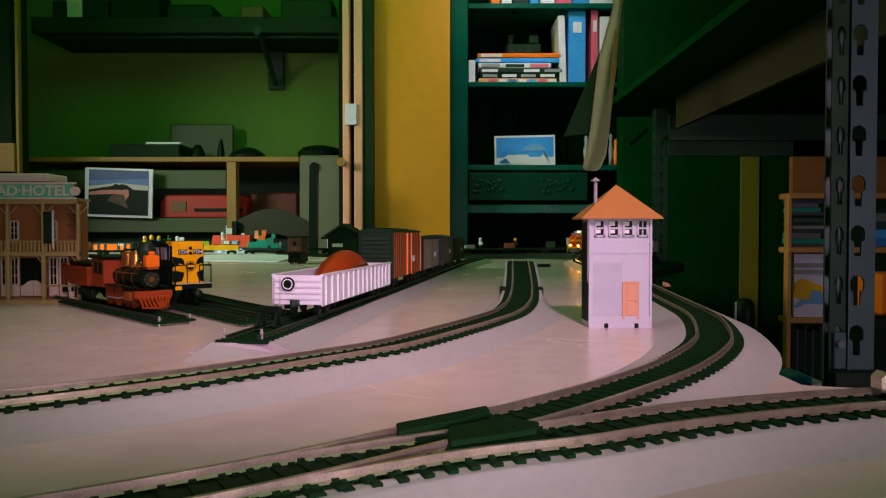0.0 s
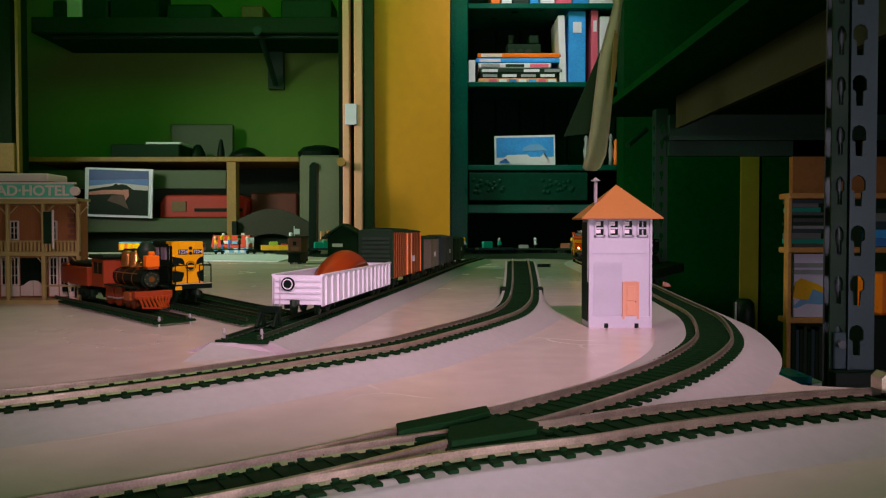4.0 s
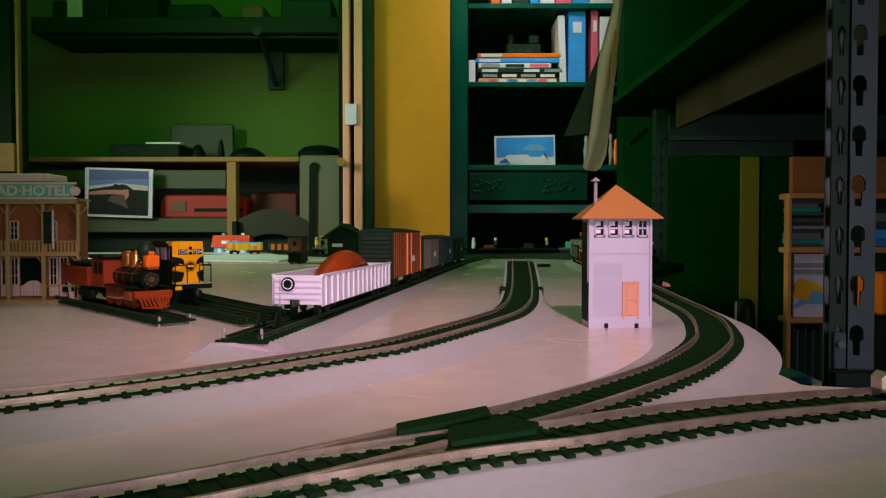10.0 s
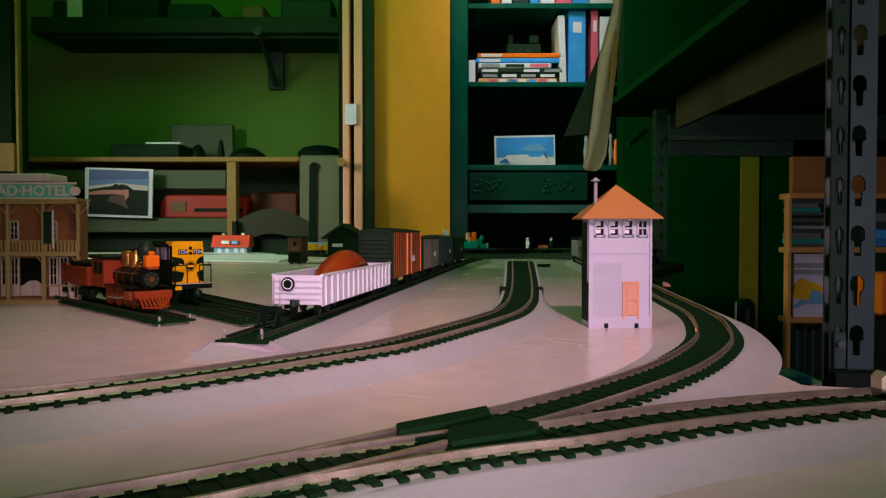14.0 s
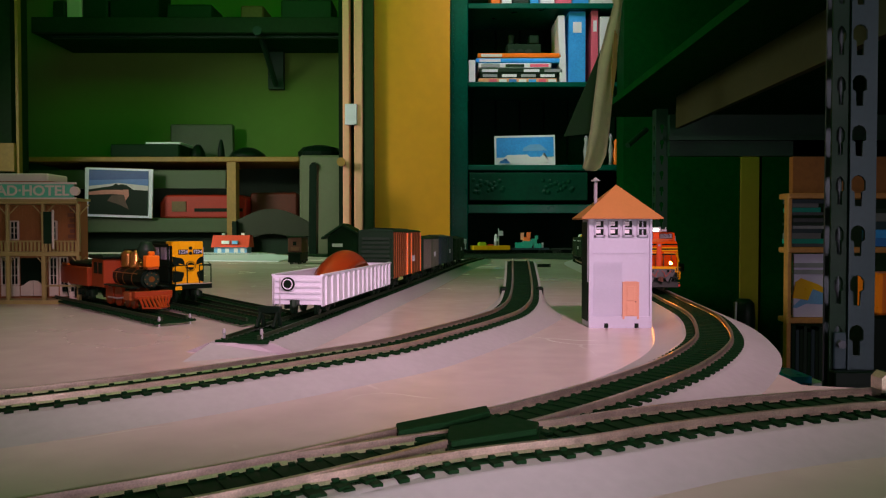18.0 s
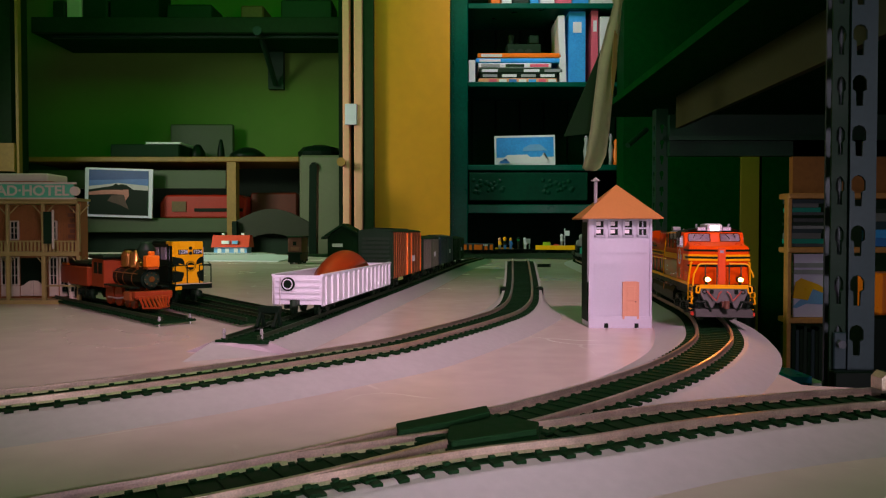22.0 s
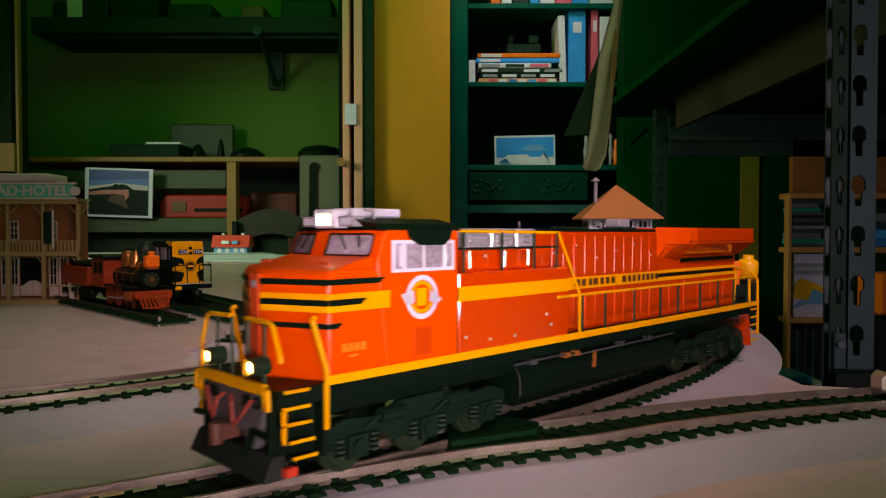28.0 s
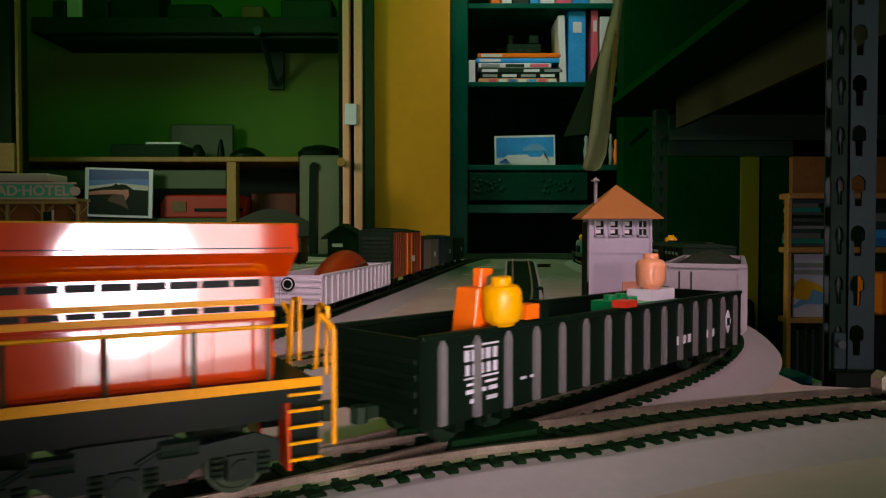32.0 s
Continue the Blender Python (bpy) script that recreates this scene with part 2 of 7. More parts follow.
def finish(bm, name, material, smooth=False, bevel=0.0):
    if bevel:
        bmesh.ops.bevel(bm, geom=list(bm.edges), offset=bevel, segments=1, affect="EDGES", clamp_overlap=True)
    bmesh.ops.recalc_face_normals(bm, faces=bm.faces)
    me = bpy.data.meshes.new(name)
    bm.to_mesh(me)
    bm.free()
    me.materials.append(material)
    if smooth:
        for p in me.polygons:
            p.use_smooth = True
    return me


def part(name, bm, material, parent, label="", smooth=False, bevel=0.0):
    ob = new(name, finish(bm, name, material, smooth, bevel))
    ob.parent = parent
    if label:
        tagged(ob, label)
    return ob


def thing(name, m, label, category, group="", kind=""):
    ob = new(name)
    ob.empty_display_size = 0.02
    ob.matrix_world = m
    return tagged(ob, label, category, group, kind)


def solid(name, bm, material, label, category, group="", kind="", m=None, smooth=False, bevel=0.0):
    ob = new(name, finish(bm, name, material, smooth, bevel))
    if m is not None:
        ob.matrix_world = m
    return tagged(ob, label, category, group, kind)


def bx(name, material, parent, x0, x1, y0, y1, z0, z1, label="", bevel=0.0):
    bm = bmesh.new()
    box(bm, x0, x1, y0, y1, z0, z1)
    return part(name, bm, material, parent, label, bevel=bevel)


def rods(name, material, parent, list_of, r, label="", n=6):
    bm = bmesh.new()
    for pts in list_of:
        for a, b in zip(pts, pts[1:]):
            rod(bm, a, b, r, n)
    return part(name, bm, material, parent, label)


def words(name, text, size, m, material, parent, depth=0.0002, stretch=1.0):
    c = bpy.data.curves.new(name, "FONT")
    c.body, c.size, c.extrude, c.align_x, c.align_y = text, size, depth, "CENTER", "CENTER"
    c.offset = size * 0.022
    tmp = bpy.data.objects.new("tmp", c)
    scene.collection.objects.link(tmp)
    dg = bpy.context.evaluated_depsgraph_get()
    me = bpy.data.meshes.new_from_object(tmp.evaluated_get(dg))
    bpy.data.objects.remove(tmp)
    me.materials.clear()
    me.materials.append(material)
    ob = new(name, me)
    ob.parent = parent
    ob.matrix_basis = m @ Matrix.Diagonal((stretch, 1, 1, 1))
    return ob


MM = 0.001


def catmull(pts, step):
    """A smooth line through points, cut into even steps."""
    P = [Vector(p) for p in pts]
    P = [P[0] * 2 - P[1]] + P + [P[-1] * 2 - P[-2]]
    fine = []
    for i in range(1, len(P) - 2):
        for k in range(24):
            u = k / 24
            a, b, c, d = P[i - 1], P[i], P[i + 1], P[i + 2]
            fine.append(0.5 * (2 * b + (c - a) * u + (2 * a - 5 * b + 4 * c - d) * u * u + (3 * b - a - 3 * c + d) * u ** 3))
    fine.append(P[-2])
    cum = [0.0]
    for a, b in zip(fine, fine[1:]):
        cum.append(cum[-1] + (b - a).length)
    n = max(2, int(cum[-1] / step))
    out, j = [], 0
    for k in range(n + 1):
        s = cum[-1] * k / n
        while j < len(cum) - 2 and cum[j + 1] < s:
            j += 1
        w = (s - cum[j]) / max(1e-9, cum[j + 1] - cum[j])
        out.append(fine[j].lerp(fine[j + 1], w))
    return out


def sweep(bm, line, prof):
    """Draws a closed profile of (side, up) along a line; side is to the right of the way."""
    rings = []
    for i, p in enumerate(line):
        d = (line[min(i + 1, len(line) - 1)] - line[max(i - 1, 0)])
        side = Vector((d.y, -d.x, 0)).normalized()
        rings.append([bm.verts.new((p.x + side.x * u, p.y + side.y * u, (p.z + v) if v > -50 else v + 100)) for u, v in prof])
    m = len(prof)
    for a, b in zip(rings, rings[1:]):
        for k in range(m):
            bm.faces.new((a[k], b[k], b[(k + 1) % m], a[(k + 1) % m]))
    bm.faces.new(rings[0])
    bm.faces.new(rings[-1][::-1])


# ---- the plan of the tracks: x, y, and the height of the rail's top ----
RT = 0.0095
MAIN = [(-1.75, 2.0, .004), (-1.2, 1.97, .004), (-0.8, 1.97, .004), (-0.45, 2.06, .002), (-0.15, 2.19, -.001), (0.13, 2.29, -.003), (0.28, 2.332, -.003), (0.42, 2.30, -.003),
        (0.53, 2.21, -.002), (0.592, 2.08, 0), (0.58, 1.93, .002), (0.505, 1.8, .005), (0.40, 1.68, .008), (0.315, 1.55, RT), (0.278, 1.4041, RT),
        (0.2564, 1.1762, RT), (0.2379, 0.93, RT), (0.2092, 0.7203, RT), (0.1885, 0.5711, RT), (0.1749, 0.4728, RT), (0.157, 0.4044, RT), (0.1354, 0.348, RT),
        (0.101, 0.2911, RT), (0.0649, 0.2477, RT), (0.0295, 0.2118, RT), (-0.0052, 0.1834, RT), (-0.0447, 0.1523, RT), (-0.1061, 0.1161, RT),
        (-0.2, 0.065, RT), (-0.35, -0.01, RT), (-0.7, -0.13, RT)]
FRONT = [(-0.0447, 0.1535, RT - .0004), (-0.0271, 0.1635, RT - .0004), (-0.0016, 0.1769, RT - .0004), (0.0131, 0.183, RT - .0004), (0.0363, 0.191, RT - .0004), (0.0594, 0.2025, RT - .0004), (0.0786, 0.2102, RT - .0004), (0.0989, 0.2175, RT - .0004), (0.1196, 0.2235, RT - .0004), (0.1363, 0.2278, RT - .0004), (0.2, 0.238, RT - .0004), (0.36, 0.25, RT - .0004)]
MIDDLE = [(-0.75, -0.05, RT), (-0.4, 0.1, RT), (-0.2, 0.1945, RT), (-0.1457, 0.2272, RT), (-0.118, 0.2467, RT), (-0.0864, 0.274, RT), (-0.047, 0.3146, RT), (-0.0235, 0.3428, RT), (0.005, 0.396, RT), (0.0235, 0.433, RT), (0.045, 0.485, RT), (0.0585, 0.535, 0.0115),
          (0.0665, 0.585, 0.016), (0.0735, 0.645, 0.0215), (0.082, 0.73, 0.030), (0.088, 0.79, 0.034)]
SPUR = [(-0.1045, 0.36, RT), (-0.0905, 0.45, RT), (-0.0735, 0.5648, RT), (-0.037, 0.8084, RT), (0.0235, 1.2386, RT), (0.08, 1.55, RT)]
SIDING_A = [(-0.1825, 0.471, .006), (-0.24, 0.53, .006), (-0.36, 0.652, .006), (-0.6, 0.9, .006)]
SIDING_B = [(-0.125, 0.47, .006), (-0.2, 0.556, .006), (-0.29, 0.66, .006), (-0.47, 0.87, .006)]
SIDING_C = [(-0.112, 0.495, .006), (-0.19, 0.593, .006), (-0.27, 0.70, .006), (-0.42, 0.92, .006)]

tie_mesh = None


def make_track(name, pts, label, bed=True, ground=0.0, near=(0.0, 0.0), metal=None, skin=None):
    """A length of track: roadbed, two rails, and ties; near: the stretch of y in which ties are pieces of their own."""
    global tie_mesh
    t = thing(name, Matrix(), label, "track", "railway tracks")
    line = catmull([Vector(p) for p in pts], 0.006)
    zt = -0.0026
    if bed:
        bm = bmesh.new()
        rings = []
        for i, p in enumerate(line):
            d = line[min(i + 1, len(line) - 1)] - line[max(i - 1, 0)]
            s = Vector((d.y, -d.x, 0)).normalized()
            zb = min(ground, p.z - 0.006) if p.z < 0.0094 else min(0.0, ground + 1)
            high = p.z + zt - 0.0012 - zb
            spread = 0.0175 + min(high, 0.0066) * 2.5 * max(0.06, 1 - max(0, high - 0.0068) / 0.008) if ground > -0.01 or p.z > 0.0094 else 0.0175 + 0.006
            rings.append([bm.verts.new((p.x + s.x * u, p.y + s.y * u, z)) for u, z in
                          ((-spread, zb), (-0.0168, p.z + zt - 0.0011), (-0.0160, p.z + zt - 0.0009), (0.0160, p.z + zt - 0.0009), (0.0168, p.z + zt - 0.0011), (spread, zb))])
        for a, b in zip(rings, rings[1:]):
            for k in range(5):
                bm.faces.new((a[k], b[k], b[k + 1], a[k + 1]))
            bm.faces.new((a[5], b[5], b[0], a[0]))
        bm.faces.new(rings[0])
        bm.faces.new(rings[-1])
        # dark strip laid over the roadbed between the rails
        web = bmesh.new()
        sweep(web, line, [(-.0112, zt - .0009), (.0112, zt - .0009), (.0112, zt - .0005), (-.0112, zt - .0005)])
        part("dark_bed_strip", web, TIE, t, "dark strip between the ties")
        part("roadbed", bm, skin or ROADBED, t, "grey moulded plastic roadbed with sloping shoulders" if skin is None else "roadbed, dimness put into its colour")
    for side in (-0.00865, 0.00865):
        bm = bmesh.new()
        sweep(bm, line, [(side - .0011, -.0025), (side + .0011, -.0025), (side + .0004, -.0018), (side + .0004, -.0009), (side + .0006, -.0008), (side + .0006, 0), (side - .0006, 0), (side - .0006, -.0008), (side - .0004, -.0009), (side - .0004, -.0018)])
        part("rail", bm, metal or RAIL, t, "worn nickel-silver rail" if metal is None else "dark metal rail")
    if tie_mesh is None:
        b = bmesh.new()
        box(b, -.0013, .0013, -.0145, .0145, -.0016, 0)
        for s in (-1, 1):
            for k in (-1, 1):
                box(b, -.0008, .0008, s * .00865 + k * .0016 - .0006, s * .00865 + k * .0016 + .0006, 0, .0007)
        tie_mesh = finish(b, "tie", TIE)
    ties = catmull([Vector(p) for p in pts], 0.0066)
    rest = bmesh.new()
    for i, p in enumerate(ties[:-1]):
        d = ties[i + 1] - p
        m = Matrix.Translation((p.x, p.y, p.z + zt)) @ Matrix.Rotation(math.atan2(d.y, d.x), 4, "Z")
        if len(ties) < 300 or near[0] < p.y < near[1] and abs(p.x) < 0.35:
            o = new("tie", tie_mesh)
            o.parent = t
            o.matrix_basis = m
        else:
            for v in box(rest, -.0013, .0013, -.0145, .0145, -.0016, 0):
                v.co = m @ v.co
    if len(rest.verts):
        r = part("tie_row", rest, TIE, t)
        tagged(r, kind="stuff")
    else:
        rest.free()
    return t


# ---- the room ----
def room():
    def slab(name, material, x0, x1, y0, y1, z0, z1, label, cat):
        bm = bmesh.new()
        box(bm, x0, x1, y0, y1, z0, z1)
        return solid(name, bm, material, label, cat, kind="structure")
    slab("floor", FLOORM, -2.6, 2.6, -2.1, 4.3, -0.93, -0.9, "dark worn wooden floor of the room", "floor")
    slab("ceiling", SHELL, -2.6, 2.6, -2.1, 4.3, 1.6, 1.65, "plain dim ceiling of the room", "ceiling")
    slab("wall_west", SHELL, -2.7, -2.6, -2.1, 4.3, -0.9, 1.6, "plain side wall of the room", "wall")
    slab("wall_east", SHELL, 2.6, 2.7, -2.1, 4.3, -0.9, 1.6, "plain side wall of the room", "wall")
    slab("wall_south", SHELL, -2.6, 2.6, -2.2, -2.1, -0.9, 1.6, "plain wall behind the layout", "wall")
    slab("wall_north", SHELL, -0.35, 2.6, 4.2, 4.3, -0.9, 1.6, "dim far wall behind the bookcase", "wall")
    slab("wall_alcove", WALL, -2.6, -0.35, 3.05, 3.15, -0.9, 1.6, "pale plaster wall at the back of the desk alcove", "wall")


def tabletop():
    pts = [(-1.3, -0.5), (-0.35, -0.5), (-0.12, -0.03), (0.5, -0.03), (0.5, 0.27), (0.178, 0.276), (0.148, 0.2846), (0.150, 0.328), (0.170, 0.395), (0.190, 0.48), (0.205, 0.6), (0.226, 0.75), (0.250, 0.95), (0.285, 1.3), (0.318, 1.48), (0.34, 1.6),
           (0.24, 1.70), (0.1, 1.68), (-0.2, 1.7), (-0.36, 1.86), (-0.6, 2.3), (-1.3, 2.3)]
    bm = bmesh.new()
    prism(bm, pts, -0.018, 0.0, "z")
    t = thing("layout_table", Matrix(), "cream painted tabletop carrying the model railway", "table")
    part("tabletop", bm, TABLE, t, "cream painted board with a satin sheen")
    for x, y in ((-1.2, -0.4), (0.44, 0.03), (-1.2, 2.0), (0.2, 1.5)):
        bx("leg", WOODM, t, x - .03, x + .03, y - .03, y + .03, -0.9, -0.018)
    # the second board behind
    bm = bmesh.new()
    prism(bm, [(-2.0, 1.80), (-0.9, 1.80), (-0.5, 1.80), (-0.2, 1.60), (0.33, 1.5), (0.50, 1.6), (0.65, 1.87), (0.67, 2.12), (0.5, 2.42), (-0.62, 2.35), (-2.0, 2.35)], -0.04, -0.0192, "z")
    t2 = thing("back_table", Matrix(), "dark board behind carrying the far loop of track", "table")
    part("tabletop", bm, WOODD, t2)
    for x, y in ((-1.8, 2.1), (0.5, 2.2)):
        bx("leg", WOODM, t2, x - .03, x + .03, y - .03, y + .03, -0.9, -0.04)


# ---- behind the layout: alcove, casing, mustard wall, bookcase, rack ----
def alcove():
    bm = bmesh.new()
    box(bm, -2.6, -1.5180, 2.45, 2.55, -0.9, 1.6)
    solid("wall_jamb", bm, WOODD, "dark timber wall beside the alcove", "wall", kind="structure")
    j = thing("trim", Matrix(), "narrow varnished trim at the alcove's edge", "trim", kind="structure")
    bx("strip", OAK, j, -1.4896, -1.4797, 2.43, 2.449, -0.9, 1.6)
    bx("panel", OAK, j, -1.6831, -1.4916, 2.42, 2.449, 0.2787, 0.3764, "orange-brown wooden panel")
    # high shelf with its bracket
    s = thing("wall_shelf", Matrix(), "dark wooden wall shelf on a steel bracket", "shelf")
    bx("board", WOODX, s, -1.6161, -0.3984, 2.75, 3.049, 0.8490, 0.8893, "near-black board of the wall shelf", 0.004)
    bx("lip", WOODD, s, -1.6161, -0.3984, 2.74, 2.76, 0.8490, 0.9117, bevel=0.003)
    bx("rail", STEELD, s, -1.5588, -0.4057, 2.78, 2.80, 0.8406, 0.8542)
    b = new("bracket")
    b.parent = s
    bx("upright", STEELD, b, -0.7570, -0.6910, 3.02, 3.049, 0.6886, 0.9205)
    bm = bmesh.new()
    rod(bm, (-0.7338, 2.79, 0.8725), (-0.7228, 3.01, 0.7057), 0.012, 8)
    part("brace", bm, STEELD, b)
    bm = bmesh.new()
    rod(bm, (-0.7279, 2.735, 0.8564), (-0.7279, 2.77, 0.8564), 0.018, 12)
    part("knob", bm, STEEL, b)
    for k, (x0, x1, y0, m_, lab) in enumerate(((100, 122, 5, WOODD, "dark boxed book on the wall shelf"), (124, 150, -4, CREAM, "pale folder standing on the wall shelf"), (152, 196, 2, DARK, "dark box file on the wall shelf"), (200, 285, -20, BOXGREEN, "dark framed picture leaning on the wall shelf"), (300, 380, 12, DARK, "low dark box on the wall shelf"), (430, 470, 14, WOODM, "brown bundle on the wall shelf"), (500, 590, 4, DARK, "dark bag on the wall shelf"))):
        w = [-1.8187, 1.0313]
        u = lambda p: w[0] + (w[1] - w[0]) * p / 1228.6
        h = 1.0215 - (y0 / 1228.6) * 2.85
        bm = bmesh.new()
        box(bm, u(x0), u(x1), 2.84, 2.98, 0.8893, h)
        solid(("book", "folder", "box_file", "picture_frame", "box", "cloth_roll", "bag")[k], bm, m_, lab, ("book", "folder", "box", "picture", "box", "cloth_roll", "bag")[k], bevel=0.006)
    # the long desk shelf and the compartments under it
    d = thing("desk_hutch", Matrix(), "wooden desk hutch with open compartments below its top", "hutch")
    bx("top", OAK, d, -1.6350, -0.5582, 2.7, 3.04, 0.3403, 0.3601, "honey-coloured wooden top edge", 0.003)
    bx("rail", GREYGREEN, d, -1.6427, -0.8501, 2.72, 2.74, 0.2383, 0.3091, "painted grey-green rail")
    bx("back", DARK, d, -1.8118, -0.4346, 3.0, 3.02, -0.0757, 0.3638)
    bx("shelf", GREYGREEN, d, -1.6306, -0.3912, 2.69, 3.0, 0.0656, 0.1227, "painted grey-green shelf board", 0.003)
    bx("post", OAK, d, -0.8227, -0.7881, 2.645, 2.69, -0.9, 0.3340, "square wooden post")
    bx("lower_panel", DARK, d, -1.6608, -0.3984, 2.75, 2.78, -0.9, 0.0612)
    # things on top
    def at_px(name, x0, x1, z0, z1, y0, y1, m_, lab, cat, bev=0.004):
        bm = bmesh.new()
        box(bm, x0, x1, y0, y1, z0, z1)
        return solid(name, bm, m_, lab, cat, bevel=bev)
    zt = 0.3601
    at_px("tray", -1.3101, -1.0386, zt, 0.4141, 2.74, 2.9, BOXGREEN, "dark green tray on the desk hutch", "tray")
    at_px("paper_sheet", -1.1744, -1.0363, 0.4153, 0.4232, 2.75, 2.9, PAPER, "white papers lying on the tray", "paper", 0.0)
    at_px("board_picture", -1.1667, -0.8974, zt, 0.5292, 2.98, 3.0, GREYGREEN, "grey-green board leaning at the alcove wall", "board")
    for x0, x1, zz, nm, cat in ((335, 362, 256, "cloth_roll", "cloth_roll"), (383, 396, 247, "bottle", "bottle"), (405, 470, 262, "cap", "cap")):
        bm = bmesh.new()
        X0, X1 = (-1.7867 + (x0 / 1228.6) * 2.8), (-1.7867 + (x1 / 1228.6) * 2.8)
        H = 1.0046 - (zz / 1228.6) * 2.8 - zt
        lathe(bm, [((X1 - X0) / 2 * r, H * z) for r, z in ((.9, 0), (1, .2), (.9, .5), (.6, .8), (.35, 1))], 14, ((X0 + X1) / 2, 2.82, zt))
        solid(nm, bm, BLACK, "dark %s lying on the desk hutch" % nm, cat, smooth=True)
    # landscape photograph leaning on the shelf
    p = thing("photograph", pose(-1.2466, 2.66, 0.1223, 0, 1.8, 0) @ pose(1.2466, -2.66, -0.1203), "white-bordered landscape photograph of dunes under a blue sky", "picture")
    zb = 0.1223
    zh = 0.3099
    x0, x1 = -1.3764, -1.1168
    bx("border", PHOTOPAPER, p, x0, x1, 2.665, 2.672, zb, zh, "white paper border")
    def band(name, m_, pts, y):
        bm = bmesh.new()
        prism(bm, [(x0 + (x1 - x0) * a, zb + (zh - zb) * b) for a, b in pts], y - .0006, y)
        part(name, bm, m_, p)
    band("sky", SKYDEEP, [(.06, .50), (.94, .50), (.94, .96), (.06, .96)], 2.6645)
    band("sky_pale", SKYMID, [(.06, .50), (.94, .50), (.94, .80), (.06, .74)], 2.6641)
    band("haze", SKYPINK, [(.06, .50), (.94, .50), (.94, .66), (.5, .70), (.06, .62)], 2.6637)
    band("dune", BLACK, [(.06, .05), (.94, .05), (.94, .56), (.72, .57), (.62, .66), (.55, .68), (.50, .66), (.46, .69), (.42, .64), (.30, .61), (.06, .55)], 2.6629)
    band("sunlit_slope", DUNELIT, [(.06, .50), (.30, .55), (.50, .56), (.62, .55), (.60, .46), (.40, .47), (.06, .44)], 2.6621)
    band("sunlit_flank", DUNELIT, [(.57, .57), (.65, .57), (.66, .44), (.61, .34), (.585, .46)], 2.6615)
    band("shaded_flank", DUNEDIM, [(.40, .44), (.56, .46), (.585, .44), (.61, .32), (.66, .17), (.52, .26), (.34, .33)], 2.6617)
    # red case
    c = thing("tool_case", Matrix(), "red plastic carrying case on the hutch shelf", "case")
    bm = bmesh.new()
    prism(bm, [(-1.1102, zb), (-0.7745, zb), (-0.7700, 0.1999), (-0.7924, 0.2134), (-1.0878, 0.2134), (-1.1102, 0.1820)], 2.72, 2.86)
    part("shell", bm, CASERED, c, bevel=0.006)
    bx("label_plate", WOODM, c, -1.0605, -1.0051, 2.716, 2.722, 0.1475, 0.1874)
    bx("latch", BLACK, c, -0.9719, -0.7837, 2.716, 2.722, 0.1475, 0.1608)
    bm = bmesh.new()
    box(bm, -0.7703, -0.5834, 2.78, 2.9, zb, 0.2252)
    solid("box", bm, DARKRED, "dull red box on the hutch shelf", "box", bevel=0.006)
    # chair behind the table
    ch = thing("wooden_chair", pose(0, 0, 0), "wooden chair with a curved back rail before the hutch", "chair")
    bm = bmesh.new()
    n = 12
    xs = [-0.7208 + (-0.4610 - -0.7208) * i / n for i in range(n + 1)]
    top = [0.1004 + (0.1473 - 0.1004) * math.sin(math.pi * i / n) for i in range(n + 1)]
    prism(bm, [(x, z) for x, z in zip(xs, top)] + [(x, z - .085) for x, z in zip(xs[::-1], top[::-1])], 2.39, 2.415)
    part("back_rail", bm, CHAIRW, ch, "dark olive curved back panel")
    bm = bmesh.new()
    prism(bm, [(-0.4727, -0.88), (-0.4417, -0.88), (-0.4301, 0.2977), (-0.4417, 0.3054), (-0.4552, 0.2938)], 2.37, 2.41)
    part("back_post", bm, BLACK, ch)
    bx("back_post", BLACK, ch, -0.7206, -0.7051, 2.37, 2.41, -0.88, 0.1040)
    bx("seat", WOODM, ch, -0.7206, -0.4339, 2.0, 2.41, -0.47, -0.44)
    for x in (-0.7148, -0.4494):
        bx("leg", WOODM, ch, x, x + .03, 2.0, 2.04, -0.88, -0.47)
    # white cabinet with a bag on it
    w = thing("white_cabinet", Matrix(), "off-white metal cabinet with a rounded notch", "cabinet")
    bx("body", CABINET, w, -0.5499, -0.3854, 2.66, 2.95, -0.9, 0.3621, "off-white painted side", 0.008)
    bm = bmesh.new()
    rod(bm, (-0.4905, 2.652, 0.3162), (-0.4905, 2.664, 0.3162), 0.018, 16)
    part("hole", bm, BLACK, w)
    bm = bmesh.new()
    lathe(bm, [(.085, 0), (.09, .02), (.07, .04), (.03, .05)], 14, (-0.4902, 2.78, 0.3621))
    solid("bag", bm, BLACK, "crumpled black bag on the white cabinet", "bag")


